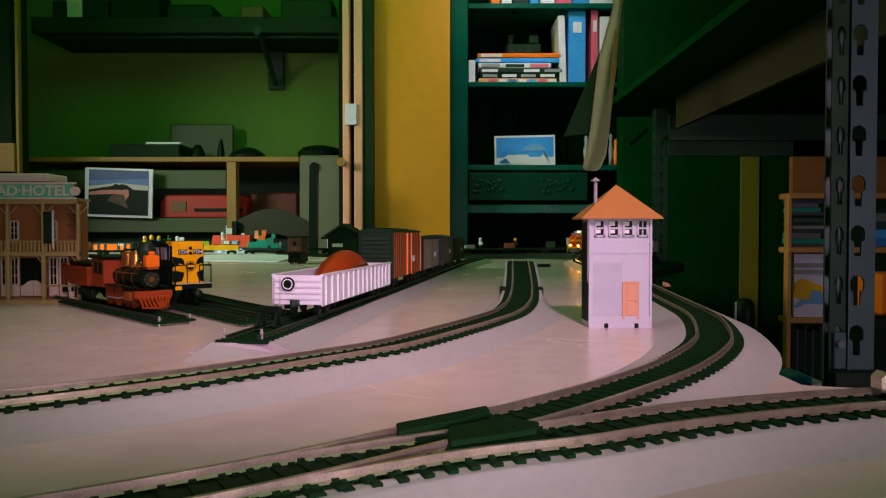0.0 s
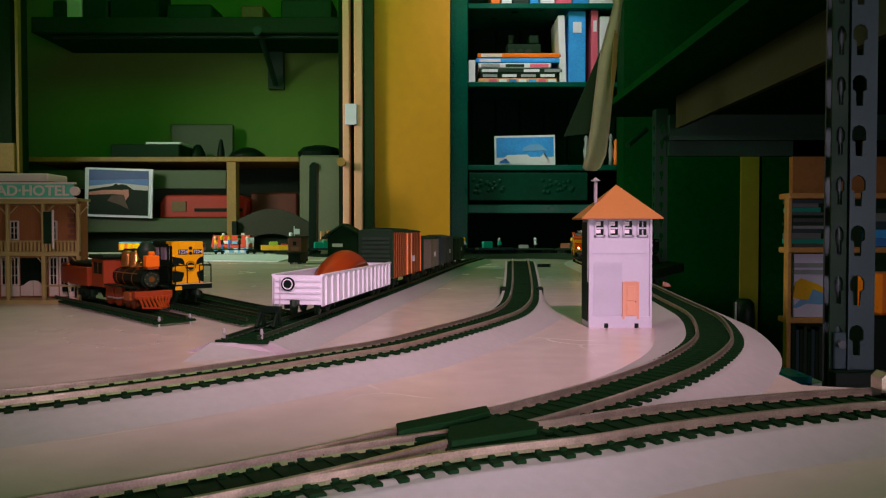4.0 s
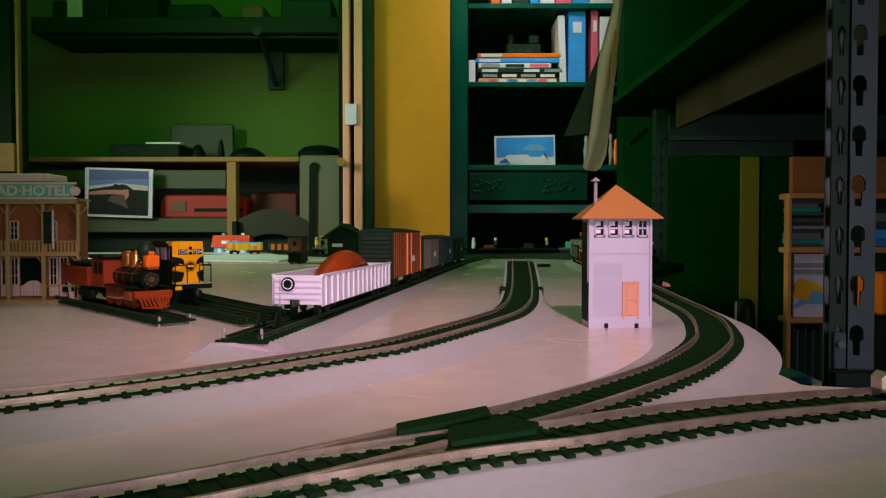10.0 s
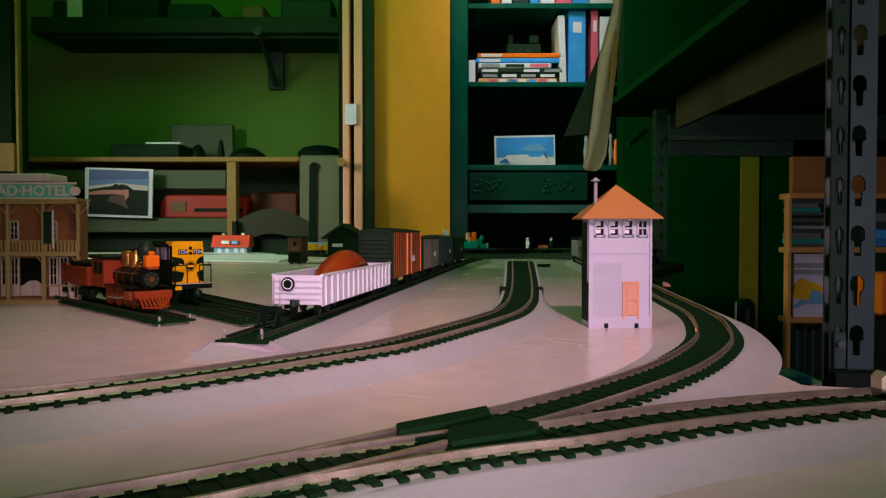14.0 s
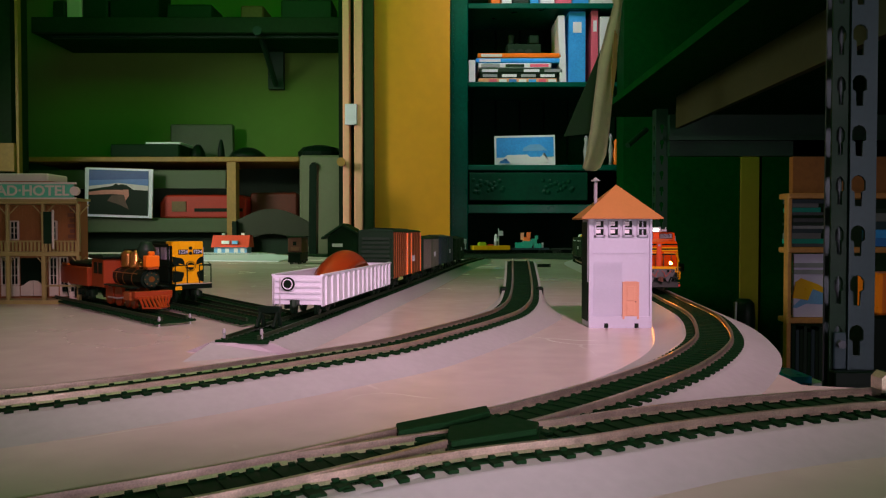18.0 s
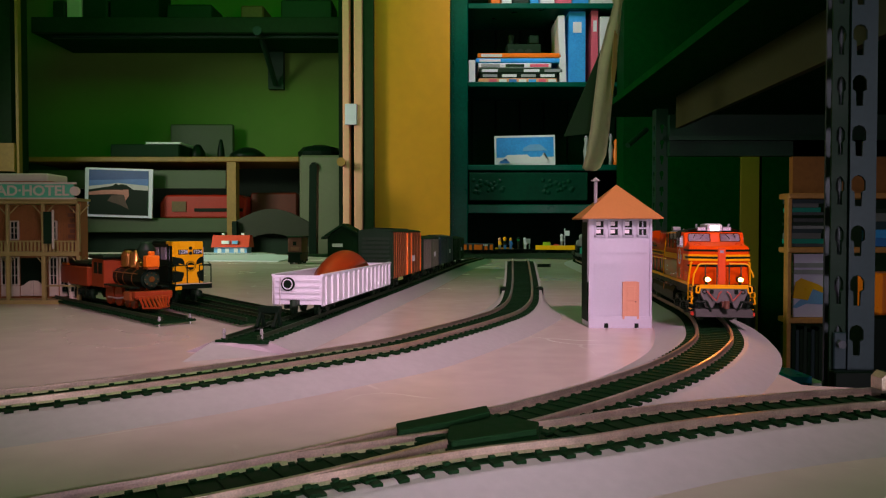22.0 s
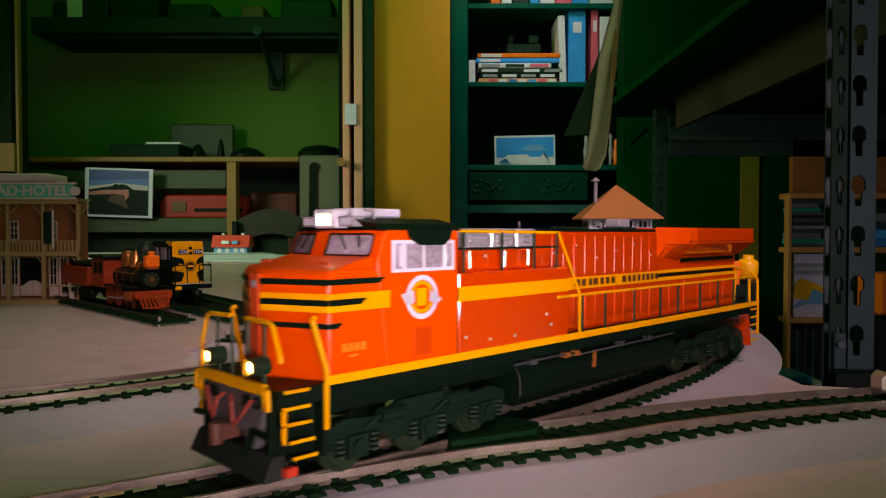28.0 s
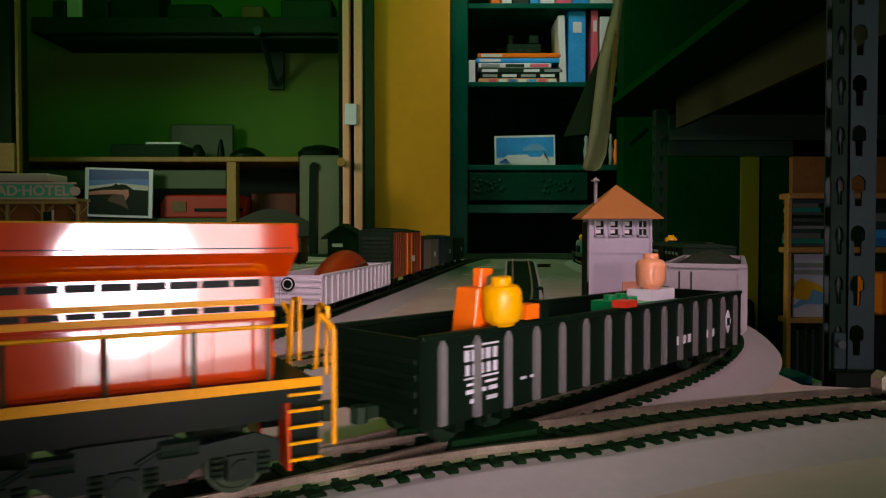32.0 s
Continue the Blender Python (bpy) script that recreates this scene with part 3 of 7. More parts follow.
def casing():
    t = thing("door_1", Matrix(), "pale door casing with a latch plate and brass knob", "door", kind="structure")
    bx("frame", TRIMW, t, -0.3674, -0.3425, 2.55, 2.6, -0.9, 1.6, "pale pinkish timber casing", 0.003)
    bx("frame", TRIMW, t, -0.3259, -0.2947, 2.55, 2.6, -0.9, 1.6, "pale pinkish timber casing", 0.003)
    bx("gap", BLACK, t, -0.3894, -0.2539, 2.601, 2.66, -0.9, 1.6)
    bx("stile", WOODD, t, -0.2927, -0.2553, 2.56, 2.6, -0.9, 1.6)
    bx("latch_plate", PHOTOPAPER, t, -0.3577, -0.3142, 2.538, 2.55, 0.4582, 0.5347, "pale latch plate", 0.002)
    bm = bmesh.new()
    rod(bm, (-0.3663, 2.55, 0.3197), (-0.3663, 2.5, 0.3197), 0.012, 12, 0.016)
    part("door_handle", bm, OAK, t, "small brass knob")
    bm = bmesh.new()
    box(bm, -0.2641, 0.0260, 2.6, 2.7, -0.9, 1.6)
    solid("wall_mustard", bm, MUSTARD, "mustard yellow painted wall", "wall", kind="structure")


def bookcase():
    b = thing("bookcase", Matrix(), "tall dark teal carved wooden bookcase", "bookcase")
    Y = 2.75
    # stile, bead and shelves take the brighter, lit-looking teal
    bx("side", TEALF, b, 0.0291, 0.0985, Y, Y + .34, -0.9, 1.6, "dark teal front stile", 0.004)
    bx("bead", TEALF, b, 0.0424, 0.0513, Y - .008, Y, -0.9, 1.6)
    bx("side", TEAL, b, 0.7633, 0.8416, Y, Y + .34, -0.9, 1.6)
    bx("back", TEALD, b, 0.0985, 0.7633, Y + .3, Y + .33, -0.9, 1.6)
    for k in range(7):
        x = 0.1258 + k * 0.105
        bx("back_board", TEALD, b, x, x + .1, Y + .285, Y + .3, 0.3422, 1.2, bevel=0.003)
    for y0, y1 in ((18, 8), (155, 146), (302, 292), (378, 362), (-130, -140)):
        bx("shelf", TEALF, b, 0.0985, 0.7633, Y + .005, Y + .3, 0.9878 - y0 / 1228.6 * 2.75, 0.9878 - y1 / 1228.6 * 2.75, bevel=0.003)
    dr = bx("drawer", TEAL, b, 0.1030, 0.5730, Y - .004, Y + .3, 0.1910, 0.3029, "carved drawer front", 0.004)
    for cx in (862, 985):
        for j in range(3):
            for i in range(5):
                bm = bmesh.new()
                x = -1.7485 + (cx - 24 + i * 12 + (j % 2) * 4) / 1228.6 * 2.74
                z = 0.9845 - (322 + j * 8) / 1228.6 * 2.74
                lathe(bm, [(.009 + .004 * ((i * 7 + j * 5) % 3) / 2, 0), (.007, .002), (.003, .0035)], 6)
                o = part("carving", bm, TEAL, dr)
                o.matrix_basis = pose(x + .006 * math.sin(i * 3 + j), Y - .004, z + .006 * math.cos(i * 5 + j * 2), 90, 0, 0)
    # the books
    def book(x0, x1, z0, z1, m_, lab, y0=2.78, y1=2.96, lean=0, seg=()):
        t = thing("book", pose((x0 + x1) / 2, (y0 + y1) / 2, z0, 0, lean, 0), lab, "book", "books in the bookcase")
        w, h, d_ = (x1 - x0) / 2, z1 - z0, (y1 - y0) / 2
        bx("cover", m_, t, -w, w, -d_, d_, 0, h, bevel=0.002)
        for j, sm in enumerate(seg):
            u = 2 * w / len(seg)
            bx("title_bar", sm, t, -w + u * (j + .12), -w + u * (j + .88), -d_ - .0012, -d_, h * .2, h * .8)
        if seg:
            return
        if h > w * 2:
            bx("title_bar", PAPER, t, -w * .5, w * .5, -d_ - .0012, -d_, h * .7, h * .85)
        else:
            bx("title_bar", PAPER, t, -w * .5, w * .3, -d_ - .0012, -d_, h * .3, h * .7)
    zs = 0.6610
    step = (0.7807 - zs) / 6
    for k, (a, c, m_, lab) in enumerate(((846, 985, TOYFLESH, "pink and white paperback lying in a stack"), (850, 985, BLACK, "black book lying in a stack"), (848, 995, DARK, "dark book with white title lying in a stack"), (846, 975, PAPER, "white book lying in a stack"), (842, 990, PHOTOB, "blue book lying in a stack"), (845, 992, TOYORANGE, "orange book lying on top of a stack"))):
        book(-1.7740 + a / 1228.6 * 2.78, -1.7740 + c / 1228.6 * 2.78, zs + k * step + .0005, zs + (k + 1) * step - .0005, m_, lab, seg=((TOYFLESH, TOYPINK, PAPER, TOYBLUE, PAPER, PHOTOB, TOYPINK, PAPER), (GREY, PAPER, GREY, PAPER), (PAPER, DARK, PAPER, GREY), (GREY, DARK, TOYPINK), (PAPER, PHOTOB, PHOTOB), (PAPER, TOYORANGE, TOYORANGE))[k])
    book(0.1018, 0.1290, zs, 0.7535, PAPER, "small white book standing beside the stack")
    book(0.4661, 0.4933, zs, 0.9300, PAPER, "tall white book standing upright", lean=-2)
    book(0.5001, 0.5679, zs, 0.9459, PHOTOB, "thick blue book standing upright")
    book(0.5906, 0.6177, zs, 0.9527, TOYPINK, "pink-red book standing upright")
    book(0.6245, 0.6652, zs, 0.9255, PAPER, "white book standing upright")
    zq = 0.9699
    for k, (a, c, m_) in enumerate(((868, 885, TOYORANGE), (887, 905, PAPER), (907, 935, DARK), (937, 952, PHOTOB), (955, 980, PAPER), (982, 1010, TOYPINK), (1012, 1040, PHOTOB), (1042, 1085, PAPER))):
        book(-1.7740 + a / 1228.6 * 2.78, -1.7740 + c / 1228.6 * 2.78, zq + .0005, zq + .2, m_, "book standing on the upper shelf")
    m = thing("model_engine", pose(0.3282, 2.86, zs + 6 * step), "dark model engine standing on the stack of books", "model")
    bx("body", BOXGREEN, m, -.07, .07, -.03, .03, .01, .05, bevel=0.004)
    bx("cab", BOXGREEN, m, .02, .06, -.03, .03, .05, .085, bevel=0.004)
    for x in (-.05, -.015, .02):
        bm = bmesh.new()
        rod(bm, (x, -.035, .015), (x, .035, .015), .014, 14)
        part("wheel", bm, DARK, m)
    bm = bmesh.new()
    rod(bm, (-.05, 0, .05), (-.05, 0, .09), .01, 10, .014)
    part("chimney", bm, DARK, m)
    # blue photograph
    p = thing("photograph", pose(0.3304, 2.80, 0.3342, 0, -1.2, 0), "white-bordered blue photograph leaning in the bookcase", "picture")
    w, h = .122, .122
    bx("border", PAPER, p, -w, w, 0, .003, 0, h, "white border")
    bx("sky", PHOTOB, p, -w + .008, w - .006, -.0012, 0, .035, h - .008)
    for k, (a, c, z0, z1, m_) in enumerate(((-.1, .04, .01, .045, PAPER), (-.03, .1, .02, .035, PAPER), (.05, .1, .012, .05, PAPER), (-.105, -.06, .012, .03, TOYBLUE), (-.01, .09, .06, .085, TOYSKY))):
        bm = bmesh.new()
        prism(bm, [(a, z0), (c, z0), (c - .012, (z0 + z1) / 2), (c - .03, z1), (a + .03, z1), (a + .006, (z0 + z1) / 2)], -.0020 - k * .0003, -.0012)
        part("picture_patch", bm, m_, p)
    # trinkets
    for x0, x1, z0, z1, m_, lab in ((1033, 1044, 292, 240, GREY, "grey figurine on the shelf"), (1044, 1052, 292, 262, TOYFLESH, "small tan ornament on the shelf"), (1078, 1086, 292, 236, GREY, "pale ornament on the shelf"), (1086, 1096, 292, 246, TOYORANGE, "orange and white ornament on the shelf")):
        bm = bmesh.new()
        X0, X1 = -1.7867 + x0 / 1228.6 * 2.8, -1.7867 + x1 / 1228.6 * 2.8
        Z1 = 1.0046 - z1 / 1228.6 * 2.8
        zf = 0.3342
        lathe(bm, [((X1 - X0) / 2 * r, (Z1 - zf) * z) for r, z in ((1, 0), (.7, .2), (1, .5), (.5, .75), (.8, .88), (.3, 1))], 12, ((X0 + X1) / 2, 2.82, zf))
        solid("ornament", bm, m_, lab, "ornament", smooth=True)


def pennant():
    t = thing("pennant", Matrix(), "beige cloth pennant hanging folded from the rack", "pennant")
    Y = 1.6
    rows = [(1062, 1112, -30), (1084, 1099, 10), (1070, 1095, 60), (1058, 1090, 110), (1051, 1084, 170), (1044, 1078, 230), (1036, 1072, 275), (1030, 1062, 298), (1036, 1054, 303)]
    bm = bmesh.new()
    k = 1.6 / 1228.6
    g = []
    for i, (a, b, y) in enumerate(rows):
        line = []
        for j in range(7):
            u = a + (b - a) * j / 6
            line.append(bm.verts.new(((u - 784) * k, Y + .004 * math.sin(j * 1.1 + i * .5), 0.6009 - y * k)))
        g.append(line)
    for r0, r1 in zip(g, g[1:]):
        for j in range(6):
            bm.faces.new((r0[j], r0[j + 1], r1[j + 1], r1[j]))
    bmesh.ops.solidify(bm, geom=list(bm.faces), thickness=.002)
    part("cloth", bm, CLOTH, t, smooth=True)
    bm = bmesh.new()
    prism(bm, [((u - 784) * k, 0.6009 - v * k) for u, v in ((1082, 60), (1087, 70), (1086, 120), (1078, 182), (1077, 130))], Y - .022, Y - .018)
    part("stripe", bm, OAK, t, "orange-brown printed stripe")
    bm = bmesh.new()
    prism(bm, [((u - 784) * k, 0.6009 - v * k) for u, v in ((1066, 85), (1000, 240), (1046, 235), (1060, 150))], Y + .02, Y + .024)
    part("flap", bm, DARKCLOTH, t, "dark folded flap")
    bm = bmesh.new()
    rod(bm, (.395, Y, .63), (.395, Y, 1.61), .002, 6)
    part("cord", bm, DARKCLOTH, t, "cord to the ceiling")


def rack():
    """Slotted steel shelving beside the table."""
    key = [(-.0055, .006), (-.0045, .0095), (0, .0115), (.0045, .0095), (.0055, .006), (.0045, .002), (.003, -.001), (.0028, -.010), (0, -.0125), (-.0028, -.010), (-.003, -.001), (-.0045, .002)]

    def post(name, x, y, z0, z1, fw, pitch, start, scale, yaw, label, m1, m2, off=.5):
        t = thing(name, pose(x, y, 0, 0, 0, yaw), label, "rack post", "rack posts")
        th = .0022
        n = int((z1 - z0) / pitch) + 1
        # each flange is built as strips round its keyhole slots
        for axis, m_ in ((0, m1), (1, m2)):
            bm = bmesh.new()
            c = fw * off
            zs = [start + k * pitch for k in range(-40, 60)]
            zs = [q for q in zs if z0 + .03 < q < z1 - .03]

            def quad(u0, u1, a, b):
                if axis == 0:
                    box(bm, u0, u1, 0, th, a, b)
                else:
                    box(bm, 0, th, th + u0, th + u1, a, b)
            kw = .0055 * scale
            quad(0, c - kw, z0, z1)
            quad(c + kw, fw, z0, z1)
            prev = z0
            for q in zs:
                quad(c - kw, c + kw, prev, q - .0125 * scale)
                # slot shoulders, narrowing to the lower part
                for sgn in (-1, 1):
                    pts = [(c + sgn * kw, q - .0125 * scale), (c + sgn * kw, q + .0), (c + sgn * .003 * scale, q - .0015 * scale), (c + sgn * .0026 * scale, q - .0125 * scale)]
                    top_ = [(c + sgn * kw, q + .007 * scale), (c + sgn * kw, q + .0115 * scale), (c, q + .0115 * scale), (c + sgn * .0035 * scale, q + .0102 * scale)]
                    for pp in (pts, top_):
                        if axis == 0:
                            prism(bm, pp, 0, th, "y")
                        else:
                            prism(bm, [(th + u, v) for u, v in pp], 0, th, "x")
                prev = q + .0115 * scale
            quad(c - kw, c + kw, prev, z1)
            part("flange", bm, m_, t)
        return t
    # front flange in lit-looking steel, side flange dark: light set by colour
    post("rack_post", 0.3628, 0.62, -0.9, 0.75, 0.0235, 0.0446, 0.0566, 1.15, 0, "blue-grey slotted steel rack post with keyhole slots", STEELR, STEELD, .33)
    t2 = thing("rack_post", Matrix(), "flange of a slotted steel rack post, shade in its dark colour", "rack post", "rack posts")
    # the flange of the near post that turns away from the light, shaded by its dark colour
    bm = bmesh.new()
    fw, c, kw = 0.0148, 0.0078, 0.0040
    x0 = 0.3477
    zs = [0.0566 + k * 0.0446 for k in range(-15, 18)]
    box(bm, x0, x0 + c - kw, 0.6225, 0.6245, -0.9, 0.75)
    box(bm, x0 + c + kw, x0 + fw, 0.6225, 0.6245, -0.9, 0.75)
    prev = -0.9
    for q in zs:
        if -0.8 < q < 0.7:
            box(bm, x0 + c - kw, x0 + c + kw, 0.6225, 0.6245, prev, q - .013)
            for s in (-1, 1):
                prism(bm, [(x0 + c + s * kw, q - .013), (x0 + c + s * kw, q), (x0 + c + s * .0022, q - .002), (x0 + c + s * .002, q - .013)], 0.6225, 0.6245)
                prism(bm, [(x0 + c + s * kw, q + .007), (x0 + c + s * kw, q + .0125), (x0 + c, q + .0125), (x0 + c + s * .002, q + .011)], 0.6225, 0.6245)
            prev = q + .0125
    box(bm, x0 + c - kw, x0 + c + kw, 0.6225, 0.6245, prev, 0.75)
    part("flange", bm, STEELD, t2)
    # added strip that makes the slots look bright
    bx("backing", STEELL, t2, x0 + .001, x0 + fw, 0.634, 0.636, -0.9, 0.75, "added strip behind the slots, coloured like lit steel")
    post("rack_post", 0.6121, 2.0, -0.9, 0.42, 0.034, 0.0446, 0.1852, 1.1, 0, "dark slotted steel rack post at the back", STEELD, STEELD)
    s = thing("rack_shelf", Matrix(), "dark steel rack shelf with an angle-iron beam", "shelf")
    bx("beam", STEELD, s, 0.6446, 2.2, 1.98, 2.0, 0.3399, 0.4001)
    bx("lip", STEELG, s, 0.6382, 2.2, 1.965, 1.979, 0.3258, 0.3387, "paler folded lip")
    bx("beam", STEELD, s, 0.6446, 2.2, 1.98, 2.0, 0.2829, 0.3269)
    bx("board", WOODX, s, 0.5063, 2.2, 0.5, 2.3, 0.447, 0.465, "rack board, near-black all over")
    bx("side_rail", WOODR, s, 0.655, 0.67, 0.55, 1.96, 0.358, 0.446, "brown timber side rail")
    bm = bmesh.new()
    rod(bm, (0.5042, 1.9, 0.3028), (0.5691, 1.95, 0.3523), .008, 8)
    solid("brace", bm, STEELG, "thin pale diagonal steel brace of the rack", "brace")
    # the dark cabinet behind and the dark door as plain near-black backdrops, a strip of wall
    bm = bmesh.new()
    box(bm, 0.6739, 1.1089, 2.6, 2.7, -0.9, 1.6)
    solid("wall_panel", bm, WOODX, "plain nearly black backdrop panel", "wall", kind="structure")
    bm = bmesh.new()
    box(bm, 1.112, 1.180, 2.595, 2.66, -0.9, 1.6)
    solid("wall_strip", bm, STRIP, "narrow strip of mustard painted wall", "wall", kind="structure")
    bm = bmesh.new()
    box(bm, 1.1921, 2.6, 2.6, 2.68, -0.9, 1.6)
    solid("wall_dark", bm, WOODX, "plain nearly black backdrop wall", "wall", kind="structure")
    # magazine shelf
    m = thing("magazine_shelf", Matrix(), "wooden shelf unit filled with magazines", "shelf")
    Y = 1.7
    bx("upright", SHELFWOOD, m, 0.8441, 0.8551, Y, Y + .02, -0.9, 0.1571, "orange-brown upright", 0.002)
    bx("back", WOODD, m, 0.9960, 1.6, Y + .28, Y + .3, -0.9, 0.3419)
    bx("back_panel", RUST, m, 0.9557, 1.6, Y + .2, Y + .22, 0.1667, 0.272, "rust-brown panel above the shelf")
    for y in (347, 443, 568, 700):
        bx("board", SHELFWOOD, m, 0.8454, 1.6, Y - .002, Y + .05, 0.6345 - (y + 5) / 1228.6 * 1.7, 0.6345 - (y - 5) / 1228.6 * 1.7, "wooden shelf board", 0.002)
    rnd = random.Random(8)
    k = 1.7 / 1228.6

    def pile(x0, x1, ylow, yhigh, mats_, step):
        y = ylow
        i = 0
        while y > yhigh:
            h = step * rnd.uniform(.6, 1.3)
            bm = bmesh.new()
            a, b = x0 + rnd.uniform(0, 6), x1 - rnd.uniform(0, 18)
            box(bm, (a - 784) * k, (b - 784) * k, Y + .02, Y + .06, 0.6345 - y * k + .0004, 0.6345 - (y - h) * k)
            solid("magazine", bm, mats_[i % len(mats_)], "magazine lying in a stack on the shelf", "magazine", "magazines")
            y -= h
            i += 1
    pile(1405, 1472, 438, 358, (DARKM, TOYTEAL, RIBD, BLUEB, GREY, DARK, DARKM, BOXGREEN), 8)
    pile(1548, 1600, 437, 356, (TOYBLUE, PHOTOB, BLUEB, RIBD, DARK, BOXGREEN), 12)
    c = thing("magazine", Matrix(), "white magazine with an orange engine on its cover, standing", "magazine", "magazines")
    bx("cover", PHOTOPAPER, c, (0.8680), (0.9576), 1.715, 1.722, -0.1445, 0.0113)
    bx("title_bar", GREY, c, 0.8657, 0.9464, 1.712, 1.7145, -0.0218, -0.0107)
    bx("title_bar", GREY, c, 0.8657, 0.9464, 1.712, 1.7145, -0.0385, -0.0274)
    bm = bmesh.new()
    kk = 1.71 / 1228.6
    prism(bm, [((u - 784) * kk, 0.6379 - v * kk) for u, v in ((1405, 528), (1410, 500), (1420, 493), (1450, 504), (1466, 514), (1466, 522), (1440, 512), (1432, 532))], 1.711, 1.7145)
    part("cover_picture", bm, TOYYELLOW, c, "orange engine on the cover")
    bm = bmesh.new()
    prism(bm, [((u - 784) * kk, 0.6379 - v * kk) for u, v in ((1404, 545), (1440, 512), (1466, 520), (1466, 540), (1430, 538), (1412, 546))], 1.7125, 1.7146)
    part("cover_picture", bm, TOYSKY, c)
    for i in range(9):
        a = 1404 + i * 7
        bm = bmesh.new()
        box(bm, (a - 784) * k, (a + 6 - 784) * k, Y + .02, Y + .06, -0.3258, 0.6345 - (580 + rnd.uniform(0, 12)) * k)
        solid("file", bm, (DARK, BOXGREEN, BLUEB, WOODD)[i % 4], "dark file standing on the lowest shelf", "file", "files")
    for x0, x1, y0, y1, m_, lab in ((1403, 1440, 690, 668, PHOTOB, "blue box lying on the bottom shelf"), (1423, 1466, 690, 680, PAPER, "white sheet lying on the bottom shelf")):
        bm = bmesh.new()
        box(bm, (x0 - 784) * 1.5 / 1228.6, (x1 - 784) * 1.5 / 1228.6, 1.5, 1.6, 0.5672 - (y0 + 30) / 1228.6 * 1.5, 0.5672 - y1 / 1228.6 * 1.5)
        solid("box", bm, m_, lab, "box")
    fb = thing("rack_beam", Matrix(), "black steel beam bolted to the near rack post", "beam")
    bx("beam", BLACK, fb, 0.345, 0.75, 0.608, 0.6185, -0.105, -0.0595, "black folded beam", 0.001)
    bm = bmesh.new()
    rod(bm, (0.3555, 0.6155, -0.0365), (0.3555, 0.6225, -0.0365), .004, 6)
    part("bolt", bm, STEELL, fb, "hexagonal bolt head")
    bx("tab", STEELR, fb, 0.3500, 0.3612, 0.6190, 0.6220, -0.0595, -0.026, "folded steel tab", 0.0008)
    bm = bmesh.new()
    box(bm, 0.7384, 0.8361, 1.2, 1.3, -0.9, -0.0807)
    solid("crate", bm, BLACK, "black crate standing beside the rack", "crate", bevel=.005)
    bm = bmesh.new()
    box(bm, 0.7636, 0.8301, 1.21, 1.28, -0.0807, -0.0076)
    solid("box", bm, TOYORANGE, "orange box standing on a crate", "box", bevel=.004)


def beyond_table():
    # dark rounded object past the table's edge, unidentified; drawn as a lamp
    t = thing("dark_rounded_thing", pose(0.4346, 1.0, 0), "black rounded object with a silver strip past the table", "lamp")
    bm = bmesh.new()
    lathe(bm, [(.012, -.11), (.014, -.085), (.0155, -.06), (.014, -.038), (.008, -.032)], 16)
    part("shade", bm, BLACK, t, smooth=True)
    bm = bmesh.new()
    rod(bm, (0, .0, -.11), (0.0, 0, -.9), .006, 8)
    part("stem", bm, BLACK, t)
    bm = bmesh.new()
    rod(bm, (-.0145, -.006, -.062), (-.014, -.006, -.036), .0016, 6)
    part("rim", bm, SILVER, t)


